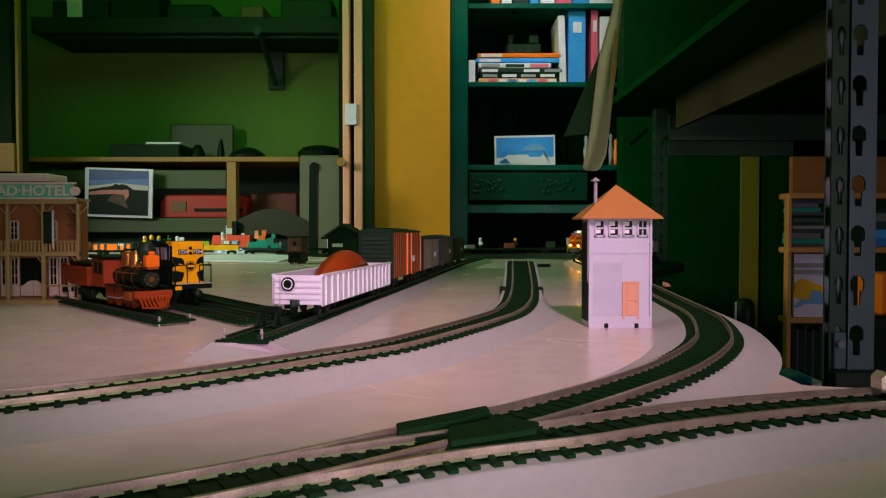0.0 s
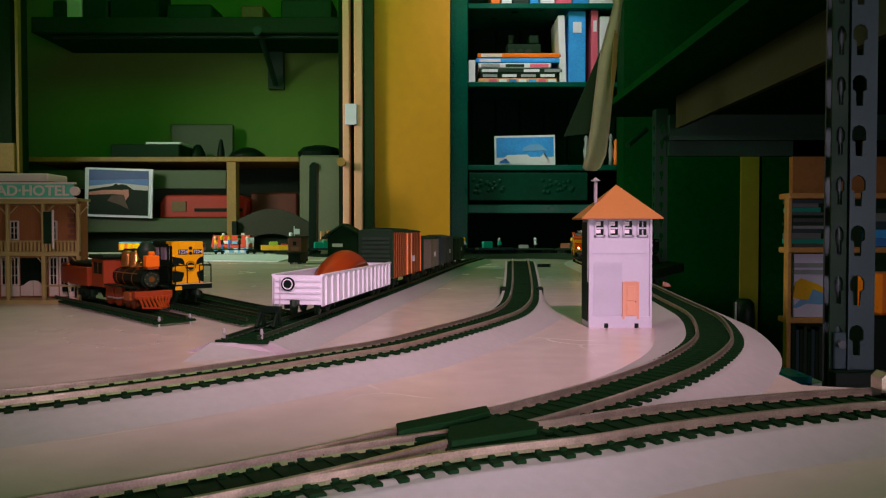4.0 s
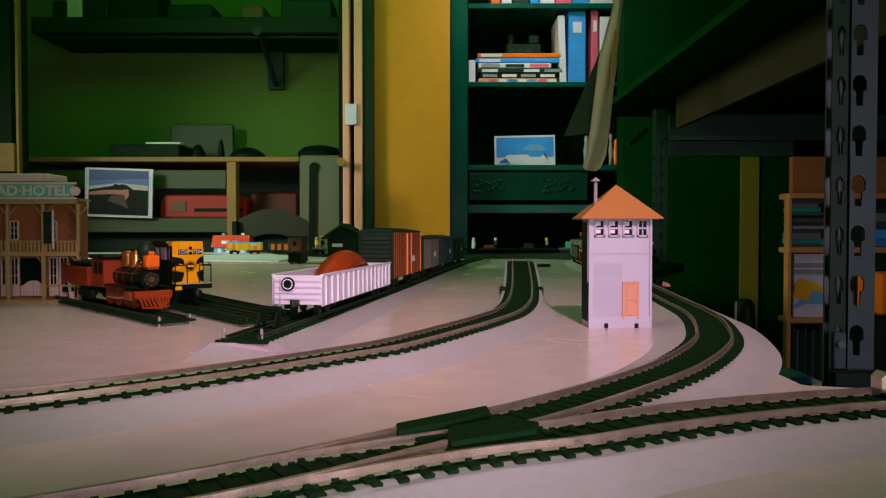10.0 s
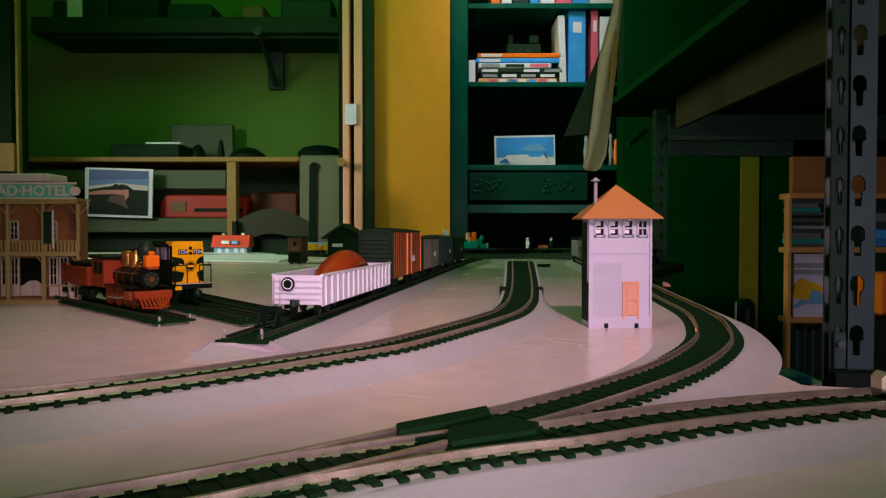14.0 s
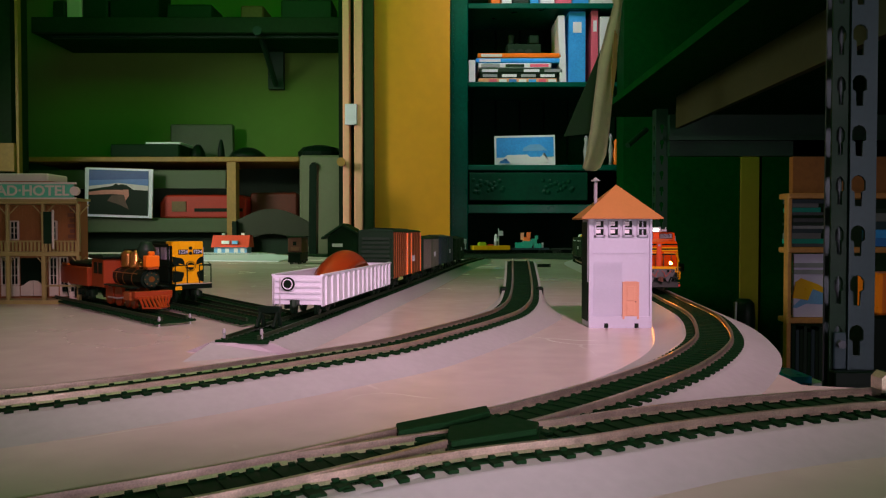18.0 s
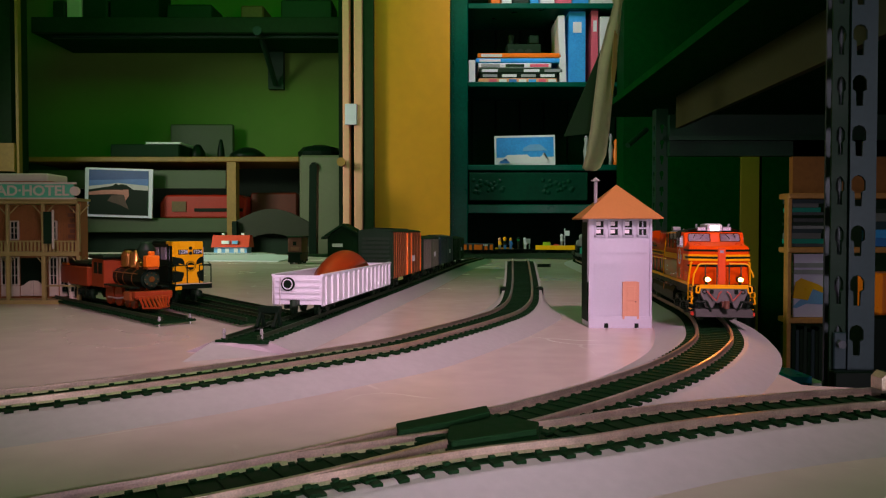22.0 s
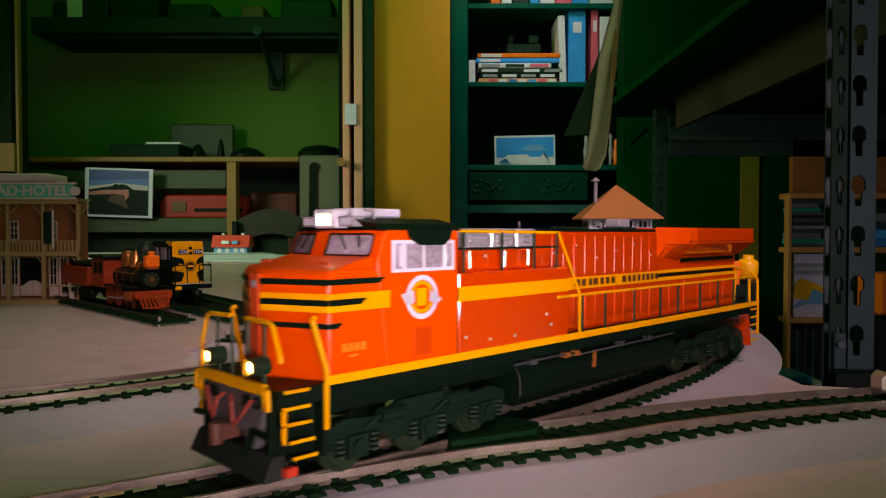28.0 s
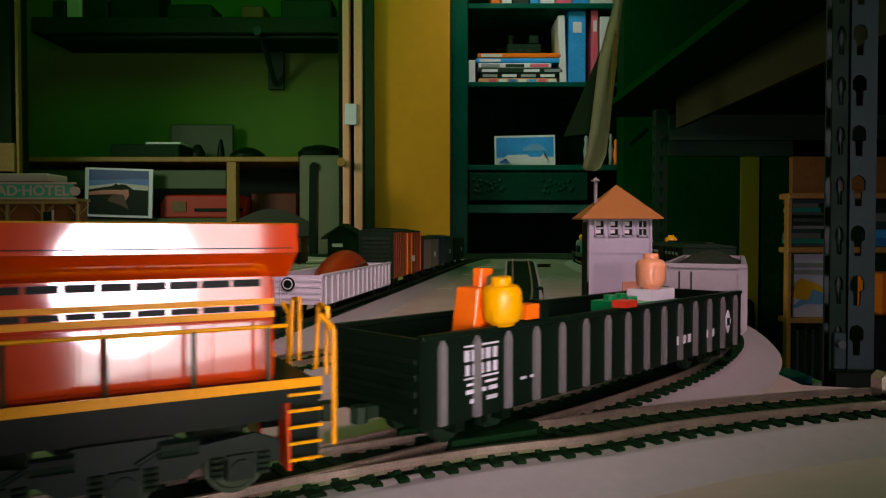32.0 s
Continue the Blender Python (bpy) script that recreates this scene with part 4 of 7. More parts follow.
# ---- buildings and parked things on the layout ----
def tower():
    t = thing("signal_tower", Matrix(), "white model signal tower with an orange-brown hipped roof", "building")
    x0, x1, y0, y1 = 0.0961, 0.1376, 0.457, 0.481
    ze = 0.0722
    bx("wall", TOWERW, t, x0 + .0006, x1 - .0006, y0 + .0008, y1, 0.0, ze)
    for i in range(26):
        z = .0085 + i * .00138
        bx("clapboard", TOWERW, t, x0 + .0030, x0 + .0222, y0 + .0004, y0 + .0009, z, z + .0011)
    bx("plinth", TOWERW, t, x0 + .0008, x1 - .0008, y0 - .0004, y0 + .0008, 0.0, .0078)
    for x in (x0 + .0115, x0 + .0315):
        bx("vent", BLACK, t, x - .0013, x + .0013, y0 - .0007, y0 - .0003, .0002, .0032)
    for x in (x0, x1 - .0014):
        bx("corner_board", TOWERW, t, x, x + .0014, y0 - .0006, y0 + .0014, 0.0, ze)
    bx("corner_board", TOWERW, t, x0 - .0004, x0 + .0004, y0 + .002, y0 + .004, .03, ze, bevel=.0002)
    # dark green boards put the unlit side's shade into colour
    for i in range(8):
        bx("shaded_board", BOXGREEN, t, x0 - .0003, x0 + .0007, y0 + .004 + i * .0023, y0 + .0058 + i * .0023, .004, ze - .002)
    bx("band", TOWERW, t, x0 + .0015, x1 - .0015, y0 + .0002, y0 + .001, .0492, .0500)
    # four sash windows
    for k in range(4):
        x = x0 + .0035 + k * .0094
        w = bx("window", BLACK, t, x + .001, x + .0062, y0 + .0002, y0 + .0012, ze - .0108, ze - .0015)
        for a, b, c, d in ((0, .0072, -.0118, -.0108), (0, .0072, -.0015, -.0006), (0, .0011, -.0118, -.0006), (.0061, .0072, -.0118, -.0006), (.001, .0062, -.0068, -.0058)):
            bx("window_frame", TOWERW, w, x + a, x + b, y0 - .0006, y0 + .0007, ze + c, ze + d)
        for c, d in ((-.0105, -.0072), (-.0054, -.0019)):
            if k < 3:
                bx("blind", PAPER, w, x + .001, x + .0041, y0 - .0002, y0 + .0001, ze + c + .0008, ze + d)
            else:
                bx("muntin", TOWERW, w, x + .0032, x + .0039, y0 - .0004, y0 + .0002, ze + c, ze + d)
    d = bx("door", DOORP, t, x0 + .0235, x0 + .0318, y0 - .0003, y0 + .001, .0068, .0295)
    for a, b, c, e in ((.0222, .0235, .006, .0305), (.0318, .0331, .006, .0305), (.0235, .0318, .0295, .0308)):
        bx("door_frame", DOORP, d, x0 + a, x0 + b, y0 - .0008, y0 + .001, c, e)
    for c, e in ((.0085, .0168), (.0182, .0278)):
        bx("door_panel", DOORP, d, x0 + .025, x0 + .0303, y0 - .0008, y0 - .0003, c, e, bevel=.0002)
    bx("door_knob", BLACK, d, x0 + .0306, x0 + .0311, y0 - .0012, y0 - .0003, .0172, .0178)
    bm = bmesh.new()
    cx, cy = (x0 + x1) / 2, (y0 + y1) / 2
    ov = .0058
    b = [bm.verts.new(p) for p in ((x0 - ov, y0 - ov, ze - .0002), (x1 + ov, y0 - ov, ze - .0002), (x1 + ov, y1 + ov, ze - .0002), (x0 - ov, y1 + ov, ze - .0002))]
    u = [bm.verts.new((v.co.x, v.co.y, ze + .0006)) for v in b]
    top = bm.verts.new((cx, cy, ze + .0232))
    bm.faces.new(b)
    for i in range(4):
        bm.faces.new((b[i], b[(i + 1) % 4], u[(i + 1) % 4], u[i]))
        bm.faces.new((u[i], u[(i + 1) % 4], top))
    part("roof", bm, ROOFB, t, "orange-brown hipped roof")
    bm = bmesh.new()
    rod(bm, (x0 + .006, y0 + .008, ze), (x0 + .006, y0 + .008, .0975), .0012, 8)
    rod(bm, (x0 + .006, y0 + .008, .0975), (x0 + .006, y0 + .008, .1), .0034, 8, .0003)
    part("chimney_pipe", bm, GREY, t, "thin grey stove pipe")


def hotel():
    t = thing("hotel", Matrix(), "two-storey brick model hotel with porches and a green sign", "building")
    xr, yf = -0.320, 0.613
    xl = xr - .15
    yw = yf + .022
    bx("wall", BRICK, t, xl, xr - .011, yw, yw + .012, 0, .094)
    bm_rest = bmesh.new()
    for r in range(40):
        z = .002 + r * .00225
        for c in range(16):
            x = xr - .0112 - c * .0053 - (r % 2) * .0026
            if x - .005 > xl:
                box(bm_rest, x - .0049, x, yw - .0004, yw + .0001, z, z + .0019)
    o = part("bricks", bm_rest, BRICK, t)
    tagged(o, kind="stuff")
    # quoins
    for r in range(18):
        w = .006 if r % 2 else .004
        bx("quoin", RUSTB, t, xr - .0165 - w, xr - .0165, yw - .0012, yw, .004 + r * .0049, .0075 + r * .0049)
    # floors, posts, rails
    bm = bmesh.new()
    prism(bm, [(xl, yf - .002), (xr - .001, yf - .002), (xr - .0135, yw), (xl, yw)], 0.0, .0034, "z")
    part("porch_floor", bm, TAN, t, "tan porch floor", bevel=0.0)
    bm = bmesh.new()
    prism(bm, [(xl, yf - .001), (xr - .001, yf - .001), (xr - .0135, yw), (xl, yw)], .0425, .0462, "z")
    part("balcony_floor", bm, TAN, t, "tan balcony floor", bevel=.0002)
    bm = bmesh.new()
    prism(bm, [(xl, yf - .004), (xr - .001, yf - .004), (xr - .0135, yw), (xl, yw)], .0885, .0915, "z")
    part("porch_roof", bm, TAN, t, "tan porch roof", bevel=.0003)
    bx("cornice", TAN, t, xl, xr - .002, yf - .006, yw, .0915, .0935)
    s = bx("sign", SIGN, t, xl, xr - .003, yf - .0055, yf - .004, .0935, .1055, "green sign board with cream letters")
    bx("sign_frame", CREAM, s, xl, xr - .001, yf - .0062, yf - .0035, .1055, .1072)
    bx("sign_frame", CREAM, s, xl, xr - .001, yf - .0062, yf - .0035, .0925, .0938)
    bm = bmesh.new()
    rod(bm, (xr - .0018, yf - .0066, .0995), (xr - .0018, yf - .0035, .0995), .004, 14)
    part("sign_roundel", bm, CREAM, s)
    words("lettering", "AD\u00b7HOTEL", .0122, pose(xr - .0385, yf - .0056, .0995, 90, 0, 0), CREAM, s, .0002, 1.08)
    bx("roof", CREAM, t, xl, xr - .029, yf + .001, yw + .012, .1072, .1155, "pale flat roof", .001)
    bx("roof_base", BRICK, t, xl, xr - .025, yf + .0, yw + .012, .1072, .1085)
    for x in (xr - .002, xr - .033, xr - .0645, xr - .096, xr - .13):
        bx("porch_post", TAN, t, x - .0016, x + .0016, yf - .001, yf + .002, .0034, .0425, bevel=.0003)
        bx("porch_post", TAN, t, x - .0013, x + .0013, yf - .001, yf + .0016, .0462, .0885, bevel=.0003)
        mrods("bracket", TAN, t, [[((x + q * .0095) / MM, (yf + .0005) / MM, .0878 / MM), ((x + q * .001) / MM, (yf + .0005) / MM, .079 / MM)] for q in (-1, 1)], .5)
        mrods("bracket", TAN, t, [[((x + q * .0065) / MM, (yf + .0005) / MM, .042 / MM), ((x + q * .001) / MM, (yf + .0005) / MM, .036 / MM)] for q in (-1, 1)], .45)
    bx("rail", TAN, t, xl, xr, yf - .0004, yf + .0008, .0548, .0562)
    for k in range(44):
        x = xr - .004 - k * .0033
        bx("baluster", TAN, t, x - .0008, x + .0008, yf - .0002, yf + .0006, .0462, .0548)
    bx("rail", TAN, t, xr - .032, xr, yf - .0004, yf + .0008, .0155, .0168)
    # windows and the saloon door
    def sash(xc, z0, z1, w):
        f = bx("window", BLACK, t, xc - w / 2, xc + w / 2, yw - .0008, yw + .0002, z0, z1)
        for a, b, c, d in ((-w / 2 - .001, -w / 2 + .0004, z0 - .001, z1 + .001), (w / 2 - .0004, w / 2 + .001, z0 - .001, z1 + .001), (-w / 2, w / 2, z1, z1 + .0012), (-w / 2, w / 2, z0 - .0012, z0), (-.0003, .0003, z0, z1)):
            bx("window_frame", CREAM, f, xc + a, xc + b, yw - .0016, yw - .0004, c, d)
        for q in (.33, .66):
            bx("muntin", CREAM, f, xc - w / 2, xc + w / 2, yw - .0013, yw - .0006, z0 + (z1 - z0) * q - .0003, z0 + (z1 - z0) * q + .0003)
    for xc in (xr - .0365, xr - .0715, xr - .115):
        sash(xc, .0575, .073, .0065)
    for xc in (xr - .0265, xr - .036, xr - .0715, xr - .08):
        sash(xc, .016, .04, .0062)
    for xc in (xr - .0265, xr - .036, xr - .0715, xr - .08):
        bx("panel", CREAM, t, xc - .004, xc + .004, yw - .0012, yw, .005, .0145)
    dd = bx("saloon_opening", BLACK, t, xr - .0665, xr - .0425, yw - .0009, yw + .0002, .005, .04)
    for q in (-1, 1):
        bm = bmesh.new()
        cx = xr - .0545
        prism(bm, [(cx + q * .0003, .0055), (cx + q * .0115, .0055), (cx + q * .0115, .0145), (cx + q * .0085, .0155), (cx + q * .004, .019), (cx + q * .0003, .0195)], yw - .0018, yw - .0009)
        part("saloon_door", bm, CREAM, dd, "cream swinging saloon door")
    # banner and statue
    b = bx("banner", BOXGREEN, t, xr - .0315, xr - .024, yf - .0025, yf - .002, .0535, .0815, "green banner on the balcony")
    bx("banner_edge", CREAM, b, xr - .0238, xr - .0222, yf - .0028, yf - .0018, .049, .083)
    bm = bmesh.new()
    lathe(bm, [(.004, 0), (.0045, .001), (.002, .0016), (.0026, .006), (.0032, .012), (.0028, .016), (.0016, .0185), (.002, .0205), (.0012, .0232)], 12)
    solid("statue", bm, CREAM, "cream carved figure standing on the hotel porch", "statue", m=pose(xr - .0115, yf + .006, .0034), smooth=True)


def static_pose(pts, s, half):
    line = catmull([Vector(p) for p in pts], .004)
    cum = [0.0]
    for a, b in zip(line, line[1:]):
        cum.append(cum[-1] + (b - a).length)
    P = np.array([tuple(p) for p in line])
    q = lambda d: Vector([np.interp(d, cum, P[:, k]) for k in range(3)])
    a, b = q(s - half), q(s + half)
    d = (b - a).normalized()
    return Matrix.Translation((a + b) / 2) @ Matrix.Rotation(math.atan2(d.y, d.x), 4, "Z")


BRASSD = mat("tarnished_brass", (0.30, 0.13, 0.025), 0.3, 0.6, var=0.25, scale=120)
STEAMRED = mat("steam_red", (0.30, 0.038, 0.004), 0.45, var=0.15, scale=100)


def steam_engine():
    e = thing("steam_locomotive", static_pose(SIDING_A[::-1], 0, 0), "old-time model steam locomotive with red cowcatcher and brass dome", "locomotive")
    # rods and boiler, front to +x
    mb("cowcatcher_frame", STEAMRED, e, 44, 48.5, -13, 13, 7.8, 10, bevel=.3)
    # added black wedge stands in for the dark gap behind the bars
    mpoly("cowcatcher_gap_shade", BLACK, e, [(44, 8), (46.5, 8), (52, 2), (44, 2)], -9, 9)
    mrods("cowcatcher_sill", STEAMRED, e, [[(50, -10, 1.6), (58.5, 0, 1.6), (50, 10, 1.6)]], .8)
    for k in range(9):
        y = -11 + k * 2.75
        mrods("cowcatcher_bar", STEAMRED, e, [[(48, y, 9), (58.5 - abs(y) * .75, y * .8, 1.6)]], .95)
    mb("buffer_beam", STEAMRED, e, 40, 47, -14, 14, 8.5, 13.5, bevel=.4)
    bm = bmesh.new()
    rod(bm, (-18 * MM, 0, 22 * MM), (40 * MM, 0, 22 * MM), 7.2 * MM, 24)
    part("boiler", bm, BLACK, e)
    bm = bmesh.new()
    rod(bm, (40 * MM, 0, 22 * MM), (42.5 * MM, 0, 22 * MM), 5.6 * MM, 20)
    part("smokebox_door", bm, DARK, e)
    for x in (-10, 4, 22):
        bm = bmesh.new()
        rod(bm, ((x - .5) * MM, 0, 22 * MM), ((x + .5) * MM, 0, 22 * MM), 7.4 * MM, 24)
        part("boiler_band", bm, BRASSD, e, "tarnished brass boiler band")
    bm = bmesh.new()
    rod(bm, (42.4 * MM, 0, 22 * MM), (43.2 * MM, 0, 22 * MM), 2.2 * MM, 16)
    part("number_plate", bm, BRASSD, e, "small brass plate on the smokebox door")
    for k in range(8):
        a = k * math.pi / 4
        mb("door_bolt", BRASSD, e, 42.3, 43, 4.7 * math.cos(a) - .4, 4.7 * math.cos(a) + .4, 22 + 4.7 * math.sin(a) - .4, 22 + 4.7 * math.sin(a) + .4)
    mrods("boiler_pipe", BRASSD, e, [[(-16, q * 7.6, 26), (34, q * 7.6, 26)] for q in (-1, 1)], .45)
    mrods("bell_frame", BRASSD, e, [[(22, -3, 29), (22, -3, 35), (22, 3, 35), (22, 3, 29)]], .6)
    bm = bmesh.new()
    lathe(bm, [(r * MM, z * MM) for r, z in ((2.6, 30.6), (2.3, 31.6), (1.6, 33.6), (.7, 34.6))], 14, (22 * MM, 0, 0))
    part("bell", bm, BRASS, e, "brass bell", smooth=True)
    bm = bmesh.new()
    lathe(bm, [(r * MM, z * MM) for r, z in ((2.6, 28), (2.6, 36), (5, 38), (6.8, 43), (6.8, 44.5), (4.4, 48), (3.6, 50))], 20, (33 * MM, 0, 0))
    part("smokestack", bm, DARK, e, "flared black smokestack", smooth=True)
    bm = bmesh.new()
    lathe(bm, [(r * MM, z * MM) for r, z in ((4.6, 30), (4.6, 33), (4, 34), (4, 39), (2.4, 42), (1, 43.4))], 16, (13 * MM, 0, 0))
    part("steam_dome", bm, BRASS, e, "brass steam dome", smooth=True)
    bm = bmesh.new()
    lathe(bm, [(r * MM, z * MM) for r, z in ((5, 30), (5.2, 31), (5.2, 39), (4.4, 41.5), (2, 43))], 16, (-4 * MM, 0, 0))
    part("sand_dome", bm, BRASSD, e, "tarnished brass sand dome", smooth=True)
    mb("headlamp", TOYORANGE, e, 39, 46, -5, 5, 31, 40, "orange box headlamp", bevel=.8)
    mb("headlamp_cap", TOYORANGE, e, 41, 44, -2.2, 2.2, 40, 43, bevel=.6)
    mb("lamp_bracket", BOXRED, e, 37, 46, -4, 4, 29.6, 31)
    mb("cab", STEAMRED, e, -46, -18, -14, 14, 13, 36, "red cab with dark windows", bevel=.5)
    mb("cab_roof", BLACK, e, -49, -15, -16, 16, 36, 39, bevel=1)
    for s in (-1, 1):
        mb("cab_window", BLACK, e, -40, -32, s * 14.1 - .3, s * 14.1 + .3, 24, 33)
        mb("cab_window", BLACK, e, -29, -21, s * 14.1 - .3, s * 14.1 + .3, 24, 33)
        mb("running_board", BLACK, e, -18, 40, s * 11 - 3, s * 11 + 3, 15.4, 16.4)
        mb("cylinder", BOXRED, e, 26, 40, s * 11.5 - 3.5, s * 11.5 + 3.5, 6, 13, bevel=1)
        for x, r in ((34, 4), (22, 4), (4, 8.4), (-16, 8.4)):
            bm = bmesh.new()
            rod(bm, (x * MM, s * 8 * MM, r * MM), (x * MM, s * 10.4 * MM, r * MM), r * MM, 22)
            part("wheel", bm, STEAMRED, e)
        mrods("side_rod", SILVER, e, [[(30, s * 11.4, 8.5), (4, s * 11.4, 6), (-16, s * 11.4, 6)]], .7)
    t = thing("tender", static_pose(SIDING_A[::-1], 0, 0), "red model tender coupled behind the steam locomotive", "tender")
    mb("body", STEAMRED, t, -36, 36, -14, 14, 12, 28, bevel=.6)
    mb("coal_bunker", BLACK, t, -20, 34, -12, 12, 28, 33, bevel=2)
    mb("tank_top", TOYORANGE, t, -36, -20, -13, 13, 28, 30, bevel=.5)
    truck(t, -22, (-9, 9), 12, 4.8, BLACK)
    truck(t, 22, (-9, 9), 12, 4.8, BLACK)
    return e, t


def yard_diesel():
    e = thing("yard_diesel", Matrix(), "black and yellow model switcher with winged emblem and number boards", "locomotive")
    L = 75
    mb("underframe", BLACK, e, -L, L, -15, 15, 12, 16, bevel=.3)
    mb("deck_edge", TOYYELLOW, e, L - .2, L + .4, -15, -10, 11.5, 14.5)
    mb("hood", BLACK, e, 14, L - 8, -14, 10.4, 16, 48.4, bevel=1)
    mb("cab", BLACK, e, 20, 60, -14.6, 14.6, 16, 48.6, bevel=.8)
    mb("cab_roof", BLACK, e, 19, 61, -13.6, 13.6, 48.2, 50, bevel=.8)
    mb("rear_hood", BLACK, e, -L + 8, 20, -11.5, 11.5, 16, 42, bevel=1)
    # front: yellow nose with an hour-glass of black
    x = L - 8
    mb("nose_panel", TOYYELLOW, e, x, x + .8, -14.4, 10.6, 16, 50, "yellow nose panel", bevel=.4)
    mb("nose_hood", TOYYELLOW, e, x - 14, x, -14.4, 10.6, 46, 50, bevel=.6)
    for s in (-1, 1):
        mpoly("nose_patch", BLACK, e, [(10.7 if s > 0 else -14.5, 38), (10.7 if s > 0 else -14.5, 30), (s * 4.6, 30.5), (s * 5, 34), (s * 7, 36.5)], x + .8, x + 1.1, "x")
        mpoly("nose_patch", BLACK, e, [(10.7 if s > 0 else -14.5, 27), (10.7 if s > 0 else -14.5, 17), (s * 7, 18), (s * 5.5, 22), (s * 5.2, 25)], x + .8, x + 1.1, "x")
        for k in range(3):
            mpoly("wing", TOYYELLOW, e, [(s * 3.6, 30.6 - k * 1.5), (s * (9.6 - k * 1.4), 32.4 - k * 1.6), (s * (9.2 - k * 1.4), 31.2 - k * 1.6), (s * 3.8, 29.6 - k * 1.5)], x + 1.1, x + 1.35, "x")
        for z in (44.5, 40.5):
            bm = bmesh.new()
            rod(bm, ((x + .8) * MM, s * .1 * MM, z * MM), ((x + 1.6) * MM, s * .1 * MM, z * MM), 1.3 * MM, 12)
            part("lamp", bm, DARK, e)
        mb("number_board", BLACK, e, x + .8, x + 1.2, s * 5.9 - 3.7, s * 5.9 + 3.7, 39.5, 43.5)
        words("number", "1224", .0038, pose((x + 1.3) * MM, s * 5.9 * MM, 41.5 * MM, 90, 0, 90), WHITE, e, .0001)
        mb("side_window", GLASSY, e, 26, 38, s * 14.6 - .3, s * 14.6 + .3, 35, 45)
        mb("side_window", GLASSY, e, 43, 55, s * 14.6 - .3, s * 14.6 + .3, 35, 45)
        mb("front_window", GLASSY, e, 59.9, 60.3, s * 12.6 - 1.6, s * 12.6 + 1.6, 35, 45)
        for xx, d in ((L, 1), (-L, -1)):
            mrods("handrail", BLACK, e, [[(xx - 1, s * 14.5, 15), (xx - 1, s * 14.5, 31), (xx - 7 * d, s * 14.5, 33)], [(xx - 1, s * 5, 16), (xx - 1, s * 5, 31), (xx - 1, s * 14.5, 31)]], .5)
        mrods("handrail", BLACK, e, [[(14, s * 15, 30), (L - 4, s * 15, 30)]], .4)
        mrods("deck_line", CREAM, e, [[(L + .3, -14.5 * s, 16.2), (L + .3, 0, 16.2)]], .35)
    bm = bmesh.new()
    rod(bm, ((x + .8) * MM, 0, 30 * MM), ((x + 1.5) * MM, 0, 30 * MM), 4.2 * MM, 20)
    part("emblem", bm, BLACK, e, "round black emblem")
    bm = bmesh.new()
    for a in range(20):
        p = [(math.cos((a + q) * math.pi / 10) * 3.4, math.sin((a + q) * math.pi / 10) * 3.4) for q in (0, 1)]
        rod(bm, ((x + 1.6) * MM, p[0][0] * MM, (30 + p[0][1]) * MM), ((x + 1.6) * MM, p[1][0] * MM, (30 + p[1][1]) * MM), .3 * MM, 5)
    part("emblem_ring", bm, TOYYELLOW, e)
    mb("emblem_bar", TOYYELLOW, e, x + 1.4, x + 1.7, -2.6, 2.6, 29.2, 30.8)
    coupler(e, L, 1)
    coupler(e, -L, -1)
    truck(e, 44, (-10, 10), 12.4, 5.2)
    truck(e, -44, (-10, 10), 12.4, 5.2)
    return e


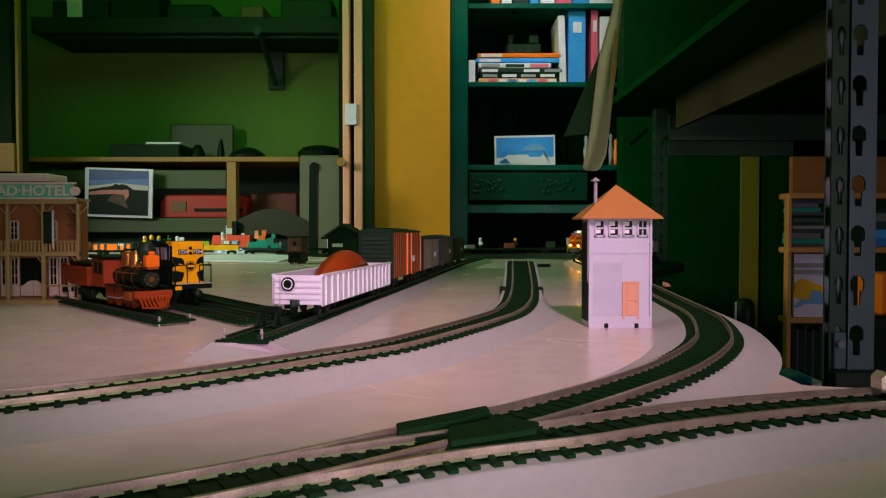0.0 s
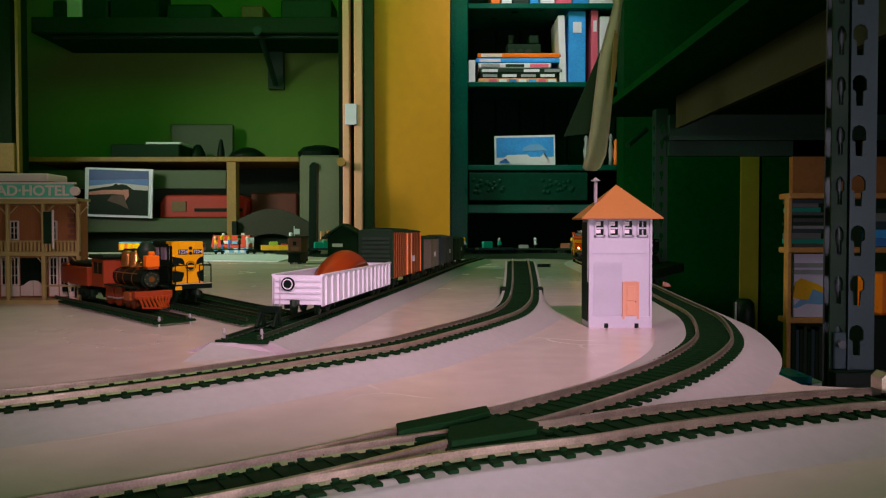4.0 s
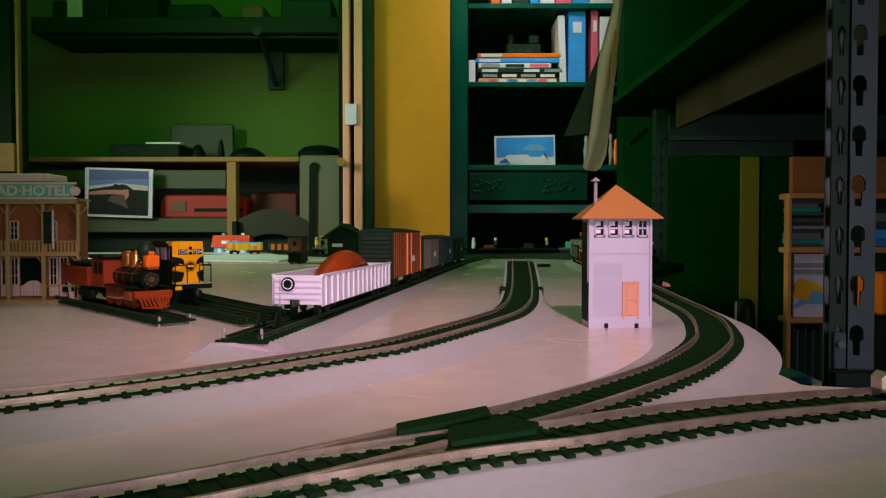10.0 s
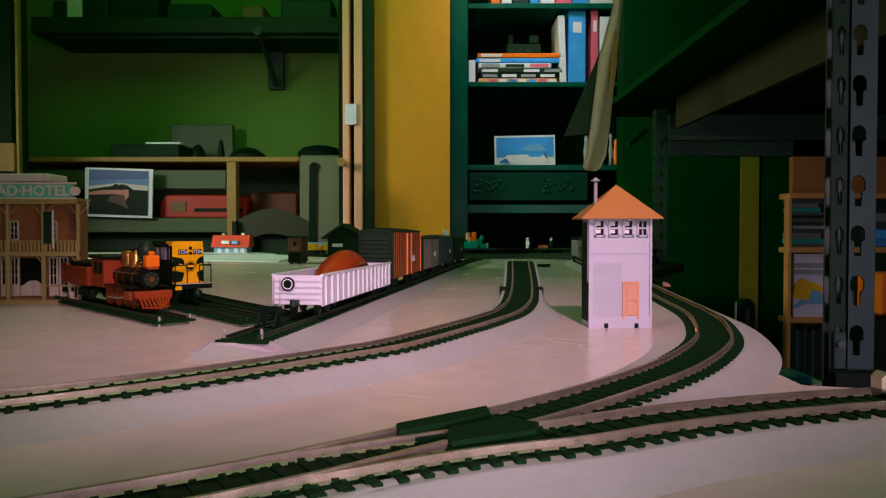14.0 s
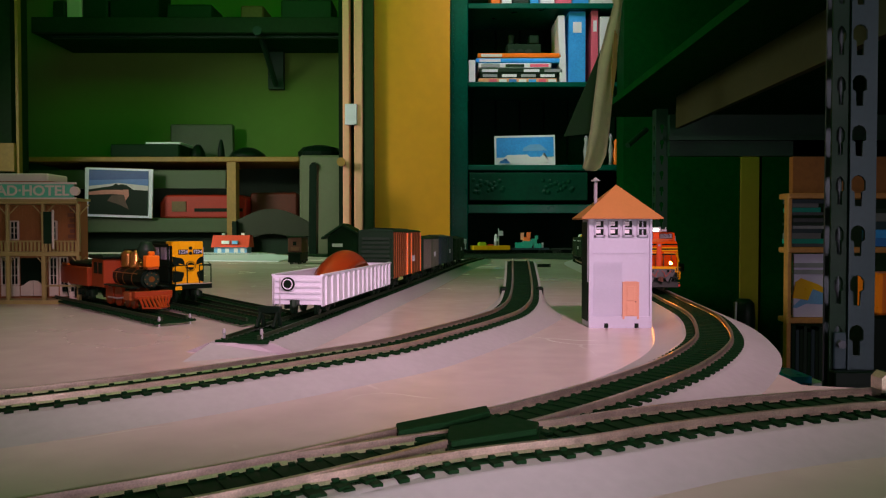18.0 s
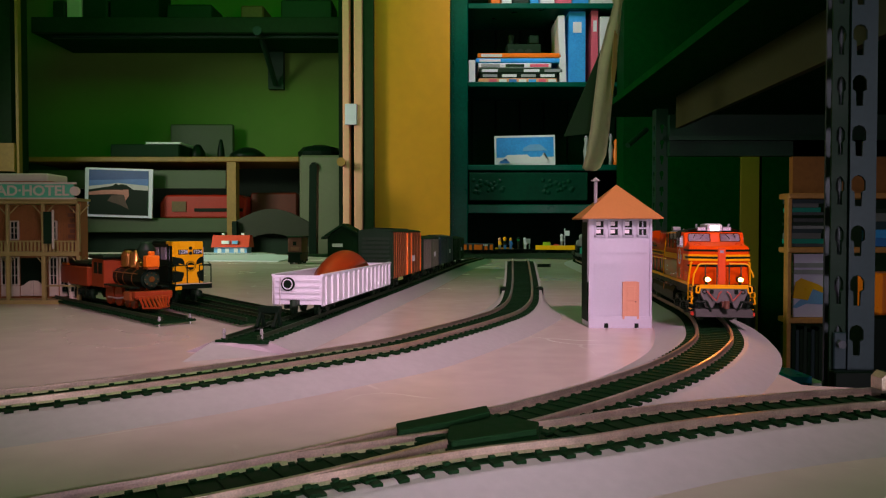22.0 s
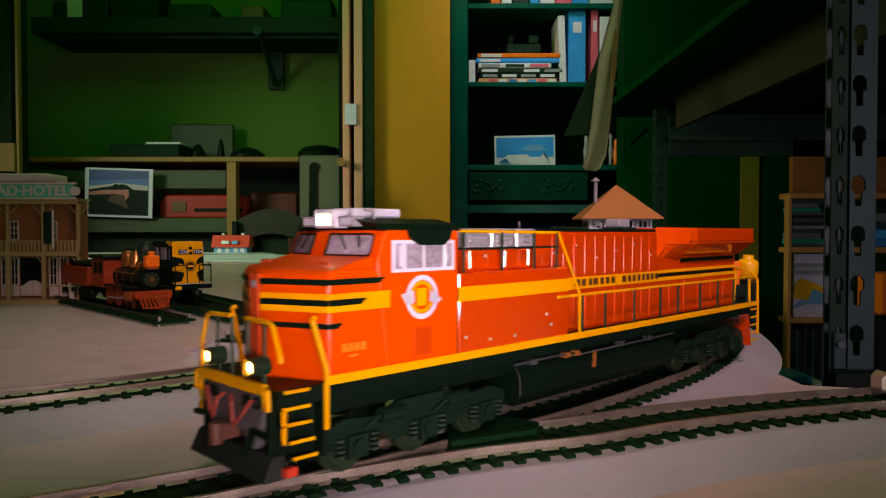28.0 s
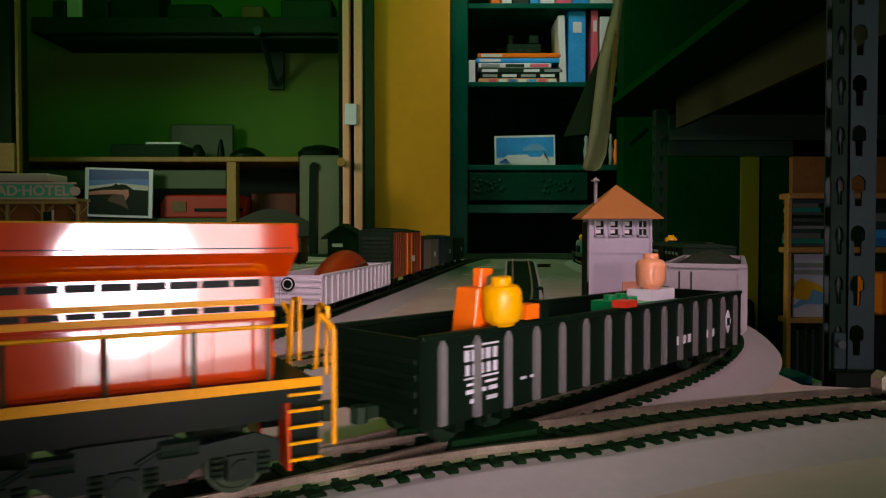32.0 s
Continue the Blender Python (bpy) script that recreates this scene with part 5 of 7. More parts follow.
def parked():
    e, t = steam_engine()
    d = Vector((0.70, -0.714, 0)).normalized()
    yaw = math.degrees(math.atan2(d.y, d.x))
    c = Vector((-0.2135, 0.515, .006)) - d * .05
    e.matrix_world = pose(c.x, c.y, c.z, 0, 0, yaw)
    c2 = c - d * .094
    t.matrix_world = pose(c2.x, c2.y, c2.z, 0, 0, yaw)
    y = yard_diesel()
    d = Vector((0.66, -0.75, 0)).normalized()
    c = Vector((-0.2035, 0.561, .006)) - d * .07
    y.matrix_world = pose(c.x, c.y, c.z, 0, 0, math.degrees(math.atan2(d.y, d.x)))
    # cars standing on the spur
    w = gondola("open_car", 192, 33, 26.5, 10, WHITE, "white model gondola car with ribbed sides standing on the spur", WHITE, 15, False)
    w["group"] = "parked cars"
    w.matrix_world = static_pose(SPUR, .176, .07)
    bm = bmesh.new()
    rod(bm, (-97.9 * MM, 5.5 * MM, 21 * MM), (-98.9 * MM, 5.5 * MM, 21 * MM), 4.4 * MM, 20)
    part("roundel", bm, BLACK, w, "round black emblem on the end")
    bm = bmesh.new()
    ring = [[bm.verts.new((-99.1 * MM, (5.5 + r * math.cos(a * math.pi / 12)) * MM, (21 + r * math.sin(a * math.pi / 12)) * MM)) for a in range(24)] for r in (2.7, 3.4)]
    for k in range(24):
        bm.faces.new((ring[0][k], ring[0][(k + 1) % 24], ring[1][(k + 1) % 24], ring[1][k]))
    part("roundel_ring", bm, WHITE, w)
    mrods("end_ladder", SILVER, w, [[(-97.8, 15, 6), (-97.8, 15, 25)], [(-97.8, 11, 6), (-97.8, 11, 25)]], .4)
    # the red shell lying in it
    bm = bmesh.new()
    nu, nv = 24, 10
    g = []
    for i in range(nu + 1):
        a = i / nu
        row = []
        for j in range(nv + 1):
            b = j / nv * 2 - 1
            wdt = 15 * math.sin(math.pi * min(1, a * .94 + .06)) ** .6
            row.append(bm.verts.new(((a - .5) * 118 * MM, b * wdt * MM, (18 * math.sin(math.pi * a) * (1 - .35 * b * b) - 4 * b * b) * MM)))
        g.append(row)
    for i in range(nu):
        for j in range(nv):
            bm.faces.new((g[i][j], g[i + 1][j], g[i + 1][j + 1], g[i][j + 1]))
    bmesh.ops.solidify(bm, geom=list(bm.faces), thickness=.0012)
    solid("shell_cover", bm, SHELLRED, "domed red-brown plastic shell lying in the white car", "cover", m=static_pose(SPUR, .185, .05) @ pose(0, 0, 22 * MM), smooth=True)
    for s, L, top, skin, side, lab in ((.352, 138, 57, BOXGREEN, BOXRED, "brown-red boxcar with dark green ribbed ends"), (.50, 118, 49, BOXGREEN, RIB, "dark car with pale ribbed side"), (.65, 130, 50, BLUEB, BLUEB, "dark blue boxcar in the shade"), (.80, 130, 47, BOXGREEN, BOXGREEN, "dark green boxcar in the shade")):
        b = boxcar("boxcar", L, top, skin, lab + " on the spur", side=side, slats=14)
        for k in range(9):
            mb("end_slat", DARK, b, -L / 2 - 1.1, -L / 2 - .2, -13, 13, 15 + k * 4, 17.4 + k * 4)
        b.matrix_world = static_pose(SPUR, s, .048)
        if side == BOXRED:
            for q in (-1, 1):
                mrods("door_rod", TOYORANGE, b, [[(x, q * 18, 12), (x, q * 18, top - 4)] for x in (-13, -9, 9, 62)], .5, "orange door rod")
    # buffer stop and rail pegs
    k = thing("buffer_stop", static_pose(SPUR, .034, .015), "small black buffer stop at the spur's end", "buffer stop")
    mrods("frame", BLACK, k, [[(-5, s * 5, 0), (2, s * 5, 9), (5, s * 5, 0)] for s in (-1, 1)] + [[(2, -6, 8.4), (2, 6, 8.4)]], 1.3)
    mb("buffer_beam", BLACK, k, 0, 4.4, -6.5, 6.5, 7.4, 11.5, bevel=.5)
    for x, y in ((-0.190, 0.4635), (-0.175, 0.479), (-0.1150, 0.3635), (-0.0950, 0.3625)):
        bm = bmesh.new()
        lathe(bm, [(.0007, 0), (.0007, .004), (.0011, .0045), (.0006, .0068)], 10)
        solid("rail_peg", bm, SILVER, "tiny bright metal peg at a rail end", "peg", "rail pegs", m=pose(x, y, 0.0 if y > .4 else .0057))
    # toy house, caboose, shed
    h = thing("toy_house", pose(-0.6661, 2.2, 0) @ Matrix.Scale(.86, 4), "small toy house with blue walls and a red roof", "toy house")
    bx("wall", TOYSKY, h, -.060, .060, -.03, .03, 0, .024)
    bm = bmesh.new()
    prism(bm, [(-.038, .022), (.038, .022), (.016, .066), (-.016, .066)], -.068, .068, "x")
    part("roof", bm, RED, h, "red roof")
    for x in (-.032, .04):
        bx("chimney", PAPER, h, x - .005, x + .005, -.012, 0, .06, .074)
    bx("dormer", PAPER, h, -.030, -.004, -.038, -.02, .034, .046)
    bx("dormer", TOYSKY, h, .008, .028, -.038, -.02, .034, .046)
    for x in (-.04, -.012, .02, .044):
        bx("window", PAPER, h, x - .007, x + .007, -.0312, -.03, .003, .018)
    bm = bmesh.new()
    prism(bm, [(-0.83, 2.24), (-0.80, 1.62), (-0.36, 1.52), (-0.37, 1.80), (-0.54, 2.1)], 0.0, 0.0022, "z")
    solid("foam_sheet", bm, WHITE, "white foam sheet lying on the layout table", "sheet")
    c = thing("caboose", pose(-0.3005, 1.44, 0, 0, 0, 90), "dark brown model caboose seen end on", "rail car", "parked cars")
    mb("body", BROWNC, c, -34, 34, -13.5, 13.5, 24, 54, bevel=.6)
    mb("roof", BOXGREEN, c, -38, 38, -15, 15, 54, 57, bevel=.8)
    mb("end_door", BLACK, c, -34.6, -34, -3.5, 3.5, 38, 46)
    mb("end_panel", RUSTB, c, -34.5, -34, -8, 8, 27, 35)
    mb("platform", BLACK, c, -40, 40, -15.5, 15.5, 20, 24, bevel=.4)
    mb("underframe", BLACK, c, -38, 38, -12.5, 12.5, 4, 20)
    truck(c, -24, (-9, 9), 12, 4.8, BLACK)
    truck(c, 24, (-9, 9), 12, 4.8, BLACK)
    s = thing("goods_shed", pose(-0.2124, 1.5, 0), "dark green model shed with a white sign", "building")
    bx("wall", BOXGREEN, s, -.032, .042, -.03, .06, 0, .054)
    bm = bmesh.new()
    prism(bm, [(-.044, .050), (.0, .079), (.052, .050), (.052, .054), (0, .084), (-.044, .054)], -.04, .07)
    part("roof", bm, BOXGREEN, s)
    bm = bmesh.new()
    prism(bm, [(-.032, .054), (.042, .054), (0, .078)], -.03, .06)
    part("gable", bm, BOXGREEN, s)
    bx("sign", PAPER, s, -.022, .0, -.0325, -.031, .034, .041, "white sign")
    for k in range(7):
        bx("board", BOXGREEN, s, -.031 + k * .0105, -.022 + k * .0105, -.0312, -.0298, .002, .05)
    bm = bmesh.new()
    prism(bm, [(-.012, -.004), (-.004, .0), (.004, .003), (.013, 0), (.009, -.008), (-.002, -.005)], 0, .006, "z")
    solid("scrap", bm, BLACK, "small black scrap of plastic on the table", "scrap", m=pose(0.187, 1.29, 0))
    bm = bmesh.new()
    prism(bm, [(-.004, 0), (.006, 0), (.003, .004), (-.003, .006)], -.002, .002)
    solid("marker", bm, SHELLRED, "small red plastic wedge beside the track", "marker", m=pose(0.262, 0.815, 0.0))
    k = thing("joint_clip", Matrix(), "pair of black clips at a joint of the climbing track", "clip")
    for x, y in ((0.0525, .60), (0.0835, .60)):
        bx("clip", BLACK, k, x - .003, x + .003, y - .004, y + .004, .0, .0165, bevel=.001)
    bm = bmesh.new()
    prism(bm, [(0, 0), (.006, 0), (.006, .004), (.002, .006), (0, .004)], -.003, .003)
    solid("rail_joiner", bm, RAIL, "bent metal rail joiner lying by the near track", "joiner", m=pose(0.148, 0.236, 0.0095))




# ---- rolling stock; each is drawn in millimetres: x forward, z up from the rail's top ----
def mb(name, material, parent, x0, x1, y0, y1, z0, z1, label="", bevel=0.0):
    return bx(name, material, parent, x0 * MM, x1 * MM, y0 * MM, y1 * MM, z0 * MM, z1 * MM, label, bevel * MM)


def mpoly(name, material, parent, pts, lo, hi, axis="y", label="", bevel=0.0):
    bm = bmesh.new()
    prism(bm, [(a * MM, b * MM) for a, b in pts], lo * MM, hi * MM, axis)
    return part(name, bm, material, parent, label, bevel=bevel * MM)


def prow(name, material, parent, back, rings, label="", bevel=0.0):
    """A block with a pointed front: rings of (z, half width, corner x, middle x), all from one flat back."""
    bm = bmesh.new()
    rows = [[bm.verts.new((x * MM, y * MM, z * MM)) for x, y in ((back, -w), (xc, -w), (xm, -2.2), (xm, 2.2), (xc, w), (back, w))] for z, w, xc, xm in rings]
    for a, b in zip(rows, rows[1:]):
        for k in range(6):
            bm.faces.new((a[k], a[(k + 1) % 6], b[(k + 1) % 6], b[k]))
    bm.faces.new(rows[0][::-1])
    bm.faces.new(rows[-1])
    bmesh.ops.recalc_face_normals(bm, faces=bm.faces)
    return part(name, bm, material, parent, label, bevel=bevel * MM)


def mrods(name, material, parent, lines, r, label="", n=6):
    return rods(name, material, parent, [[tuple(c * MM for c in p) for p in l] for l in lines], r * MM, label, n)


def truck(parent, x, axles, width, wheel=5.6, material=TRUCK):
    """A bogie: two side frames with journal boxes and springs, and wheelsets."""
    t = new("truck")
    t.parent = parent
    t.location = (x * MM, 0, 0)
    L = (max(axles) - min(axles)) / 2 + wheel
    for s in (-1, 1):
        bm = bmesh.new()
        prism(bm, [(u * MM, v * MM) for u, v in ((-L, 5), (-L, 8.5), (-L * .5, 9.5), (0, 11), (L * .5, 9.5), (L, 8.5), (L, 5), (L * .6, 4.6), (L * .3, 6), (-L * .3, 6), (-L * .6, 4.6))], (s * width - .8) * MM, (s * width + .8) * MM)
        for a in axles:
            box(bm, (a - 1.8) * MM, (a + 1.8) * MM, (s * width - 1.8) * MM, (s * width + 1.8) * MM, 3.6 * MM, 7.6 * MM)
        for a in range(len(axles) - 1):
            c = (axles[a] + axles[a + 1]) / 2
            for dx in (-1.4, 1.4):
                rod(bm, ((c + dx) * MM, s * width * 1.06 * MM, 4.0 * MM), ((c + dx) * MM, s * width * 1.06 * MM, 8 * MM), .8 * MM, 6)
        o = part("side_frame", bm, material, t)
    for a in axles:
        for s in (-1, 1):
            bm = bmesh.new()
            rod(bm, (a * MM, s * 6.9 * MM, wheel * MM), (a * MM, s * 9.3 * MM, wheel * MM), wheel * MM, 20)
            rod(bm, (a * MM, s * 9.3 * MM, wheel * MM), (a * MM, s * 9.9 * MM, wheel * MM), wheel * .7 * MM, 16)
            part("wheel", bm, DARK, t)
    return t


def coupler(parent, x, s, z=9.5):
    bm = bmesh.new()
    box(bm, min(x, x + s * 6) * MM, max(x, x + s * 6) * MM, -1.6 * MM, 1.6 * MM, (z - 1.5) * MM, (z + 1.5) * MM)
    rod(bm, ((x + s * 6) * MM, .6 * MM, (z - 2) * MM), ((x + s * 6) * MM, .6 * MM, (z + 2) * MM), 2.2 * MM, 8)
    part("coupler", bm, DARK, parent, "dark metal knuckle coupler")


def bars(parent, name, material, y, x0, x1, z0, z1, n, seed, s=1):
    """Unreadable lettering on a car side as plain bars."""
    rnd = random.Random(seed)
    bm = bmesh.new()
    w = (x1 - x0) / n
    for k in range(n):
        f = rnd.uniform(.5, .8)
        a, b = x0 + k * w, x0 + k * w + w * f
        box(bm, a * MM, b * MM, (y - .12) * MM, (y + .12) * MM, z0 * MM, z1 * MM)
    return part(name, bm, material, parent)


def engine_truck(parent, x):
    """A three-axle bogie: side frames with journals, springs, brake cylinders, and wheels."""
    t = new("truck")
    t.parent = parent
    t.location = (x * MM, 0, 0)
    for s in (-1, 1):
        bm = bmesh.new()
        prism(bm, [(u * MM, v * MM) for u, v in ((-29, 7), (-29, 11), (-24, 13), (-14, 12), (-8, 14.5), (8, 14.5), (14, 12), (24, 13), (29, 11), (29, 7), (25, 6), (22, 8.5), (14, 8.5), (11, 6), (-11, 6), (-14, 8.5), (-22, 8.5), (-25, 6))], (s * 13.6 - .7) * MM, (s * 13.6 + .7) * MM)
        part("side_frame", bm, TRUCK, t)
        for a in (-21, 0, 21):
            bm = bmesh.new()
            box(bm, (a - 2.6) * MM, (a + 2.6) * MM, (s * 14.2 - 1.4) * MM, (s * 14.2 + 1.4) * MM, 4.4 * MM, 9.4 * MM)
            rod(bm, (a * MM, s * 14 * MM, 6.8 * MM), (a * MM, s * 16.4 * MM, 6.8 * MM), 1.9 * MM, 10)
            part("journal_box", bm, TRUCK, t)
            for d in (-4.6, 4.6):
                bm = bmesh.new()
                for k in range(4):
                    rod(bm, ((a + d) * MM, s * 14.9 * MM, (5.2 + k * 1.15) * MM), ((a + d) * MM, s * 14.9 * MM, (5.8 + k * 1.15) * MM), 1.25 * MM, 8)
                part("spring", bm, DARK, t, "coil spring of the truck")
        for a in (-13, 8):
            bm = bmesh.new()
            rod(bm, (a * MM, s * 15.3 * MM, 12.4 * MM), ((a + 7) * MM, s * 15.3 * MM, 12.4 * MM), 1.7 * MM, 10)
            rod(bm, ((a + 7) * MM, s * 15.3 * MM, 12.4 * MM), ((a + 11) * MM, s * 15 * MM, 10.2 * MM), .5 * MM, 6)
            part("brake_cylinder", bm, TRUCK, t)
    for a in (-21, 0, 21):
        for s in (-1, 1):
            bm = bmesh.new()
            rod(bm, (a * MM, s * 7.4 * MM, 6 * MM), (a * MM, s * 9.8 * MM, 6 * MM), 6 * MM, 22)
            rod(bm, (a * MM, s * 9.8 * MM, 6 * MM), (a * MM, s * 10.6 * MM, 6 * MM), 5.1 * MM, 20, 4.6 * MM)
            part("wheel", bm, RAILD, t, "worn metal wheel")
    return t


def diesel():
    e = thing("diesel_locomotive", Matrix(), "orange model diesel locomotive with yellow and black stripes, headlights lit", "locomotive")
    # underframe, tank and deck
    mb("underframe", BLACK, e, -112, 120, -12.5, 12.5, 14.5, 19)
    mpoly("fuel_tank", BLACK, e, [(-13.4, 16.4), (-15, 13), (-15, 8), (-12.5, 5), (12.5, 5), (15, 8), (15, 13), (13.4, 16.4)], -43, 47, "x", "black fuel tank under the deck", bevel=.3)
    mb("deck", BLACK, e, -113, 124, -17.2, 17.2, 19, 22.4)
    for s in (-1, 1):
        mb("sill_stripe", YELLOW, e, -113, 112.6, s * 17.4 - .3, s * 17.4 + .3, 21.9, 23.8, "yellow stripe along the deck edge")
        mrods("air_pipe", DARKM, e, [[(50, s * 15.4, 17.4), (30, s * 15.4, 17.6), (18, s * 15.4, 16.6), (-40, s * 15.4, 17)]], .35)
        for x in (40, 24, 19, -6, -24):
            mb("valve", RUST if x in (24, 19) else DARKM, e, x, x + 3, s * 14.8 - 1, s * 14.8 + 1, 16.4, 18)
    # the nose: a pointed front with a sloped top, then the cab, pointed too
    prow("nose", ORANGEM, e, 96, [(22.4, 17.3, 112, 118.8), (44.1, 17.3, 112.1, 118.9), (45.6, 16.7, 110.8, 117)], bevel=.5)
    prow("nose_top", ORANGEM, e, 96, [(45.3, 16.4, 110.2, 116.4), (46.6, 16.2, 105.5, 110.6), (48, 16, 99.8, 104)], bevel=.4)
    prow("cab", ORANGEM, e, 74, [(22.4, 17.5, 96.6, 97), (46, 17.5, 99.4, 103.4), (47.6, 17.5, 99.2, 103.2), (53, 17.5, 97.2, 101.2), (53.8, 17.2, 96.4, 100.2)], bevel=.4)
    roof = mpoly("cab_roof", BLACK, e, [(-17, 53.6), (17, 53.6), (14.6, 55.2), (8, 56.6), (-8, 56.6), (-14.6, 55.2)], 72, 97, "x", "black cab roof")
    for v in roof.data.vertices:
        if v.co.x > 96 * MM:
            v.co.x += 6.4 * (MM - abs(v.co.y) / 17)
    for s in (-1, 1):
        # each pane lies in one half of the swept windscreen
        def on_cab(y, z):
            f = (17.5 - y) / 15.3
            return Vector(((99.2 - (z - 47.6) * .37 + 4 * f), s * y, z))
        bm = bmesh.new()
        lo, hi = 48.3, 52.5
        n = Vector((.92, s * .24, .32)) * .2
        f = [bm.verts.new((on_cab(y, z) + n) * MM) for y, z in ((3.2, lo), (14.4, lo), (14.9, lo + .6), (14.7, hi - .4), (14, hi), (3.2, hi))]
        bm.faces.new(f)
        bmesh.ops.solidify(bm, geom=list(bm.faces), thickness=.5 * MM)
        bmesh.ops.recalc_face_normals(bm, faces=bm.faces)
        part("windscreen", bm, GLASSY, e, "windscreen pane, reflections put into its pale colour")
        mrods("windscreen_seal", BLACK, e, [[tuple(on_cab(y, z) + n) for y, z in ((2.9, lo - .3), (14.6, lo - .3), (15.2, lo + .5), (15, hi - .3), (14.2, hi + .3), (2.9, hi + .3), (2.9, lo - .3))]], .22)
        mrods("wiper", BLACK, e, [[tuple(on_cab(y, z) + n * 3) for y, z in ((6, 52.6), (8.6, 49.4))], [tuple(on_cab(y, z) + n * 3) for y, z in ((11, 52.6), (12.2, 49.8))]], .2)
    for s in (-1, 1):
        mrods("nose_grab", ORANGE, e, [[(109.5, s * 10, 45.6), (109.5, s * 10, 46.8), (109.5, s * 13.5, 46.6), (109.5, s * 13.5, 45.4)]], .3)
        # side windows in their white surround, a mirror and a black shade
        fr = mb("window_frame", WHITE, e, 75.6, 95.4, s * 17.5 - .25, s * 17.5 + .25, 44.3, 51.5, "white window surround")
        for x0, x1 in ((76.6, 78.6), (79.6, 85.4), (86.2, 91.2), (92.4, 94.4)):
            mb("side_window", SIDEGLASS if x0 in (79.6, 86.2) else GLASSY, e, x0, x1, s * 17.72 - .12, s * 17.72 + .12, 45.1, 50.7, "side window of the cab", bevel=.1)
        mpoly("sunshade", BLACK, e, [(77, 54), (91.4, 54), (90.4, 52), (87.4, 50.3), (79.6, 50.3), (77.6, 52)], s * 18.1 - .35, s * 18.1 + .35, label="black shade over the cab window")
        mb("wind_deflector", WHITE, e, 92.6, 93.4, s * 18.3 - .6, s * 18.3 + .6, 45.6, 50.4, "pale wind deflector", bevel=.2)
        # stripes that wrap round the nose
        mpoly("nose_stripe_black", BLACK, e, [(112.3, 42.3), (99, 42.3), (97.2, 43.5), (112.3, 43.5)], s * 17.5 - .2, s * 17.5 + .2)
        mpoly("nose_stripe", YELLOW, e, [(112.3, 40.5), (95.9, 40.5), (95.9, 36.7), (112.3, 36.7)], s * 17.45 - .2, s * 17.45 + .2, label="yellow nose stripe")
        mpoly("nose_stripe_mid", BLACK, e, [(112.3, 38.0), (104, 38.0), (102.4, 39.3), (112.3, 39.3)], s * 17.6 - .15, s * 17.6 + .15)
        mpoly("nose_stripe_low", BLACK, e, [(112.3, 33.3), (110, 33.3), (108.8, 34.4), (112.3, 34.4)], s * 17.5 - .2, s * 17.5 + .2)
        mb("cab_hatch", ORANGE, e, 83.2, 88.8, s * 17.5 - .25, s * 17.5 + .3, 25, 31.4, "small hatch low on the cab side", bevel=.1)
        # round emblem: ring, arrows, block
        bm = bmesh.new()
        ring = [[bm.verts.new(((86.5 + r * math.cos(a * math.pi / 16)) * MM, (s * 17.95) * MM, (38.4 + r * math.sin(a * math.pi / 16)) * MM)) for a in range(32)] for r in (3.9, 5.1)]
        for k in range(32):
            bm.faces.new((ring[0][k], ring[0][(k + 1) % 32], ring[1][(k + 1) % 32], ring[1][k]))
        for k in (-1, 1):
            prism(bm, [((86.5 + k * 6.4) * MM, (38.4 + k * .9) * MM), ((86.5 + k * 4.4) * MM, (38.4 - 1.9) * MM), ((86.5 + k * 2.4) * MM, (38.4 - 1.1) * MM), ((86.5 + k * 2.6) * MM, (38.4 + 1.6) * MM)], (s * 17.85 - .1) * MM, (s * 17.85 + .1) * MM)
        part("emblem_ring", bm, WHITE, e, "white ring emblem on the cab side")
        for a0 in (0, 1):
            bm = bmesh.new()
            arc = [[bm.verts.new(((86.5 + r * math.cos((a / 12 * .7 + .15 + a0) * math.pi)) * MM, (s * 17.8) * MM, (38.4 + r * math.sin((a / 12 * .7 + .15 + a0) * math.pi)) * MM)) for a in range(13)] for r in (2.9, 3.7)]
            for k in range(12):
                bm.faces.new((arc[0][k], arc[0][k + 1], arc[1][k + 1], arc[1][k]))
            part("emblem_arc", bm, YELLOW, e)
        mb("emblem_block", YELLOW, e, 85.0, 88.0, s * 17.7 - .15, s * 17.7 + .15, 36.4, 40.4)
        bars(e, "road_number", LETTERY, s * 17.4, 102.6, 109.2, 28.2, 29.9, 4, 5)
        mb("number_bar", LETTERY, e, 104.8, 107, s * 17.3 - .15, s * 17.3 + .15, 27, 27.5)
    for z0, z1, m_ in ((42.3, 43.5, BLACK), (39.3, 40.5, YELLOW), (38.0, 39.3, BLACK), (36.7, 38.0, YELLOW), (33.3, 34.4, BLACK)):
        for s in (-1, 1):
            mpoly("front_stripe", m_, e, [(111.9, s * 17.45), (112.4, s * 17.6), (119.2, s * 2.3), (118.7, s * 2.3)], z0, z1, "z")
    mb("nose_door", DOORGLOSS, e, 118.7, 119.35, -1.9, 1.9, 23, 44.6, "glossy nose door", bevel=.15)
    mb("door_window", GLASSY, e, 119.3, 119.45, -1, 1, 41.5, 43)
    # lamps on the cab roof and the number boards
    for s in (-1, 1):
        nb = mb("number_board", GREY, e, 97, 100.2, s * 7.3 - 2.5, s * 7.3 + 2.5, 54.6, 57.0, "pale number board")
        for k in range(4):
            mb("number_bar", WHITE, nb, 100.2, 100.32, s * 7.3 - 2.1 + k * 1.1, s * 7.3 - 1.3 + k * 1.1, 55.0, 56.6)
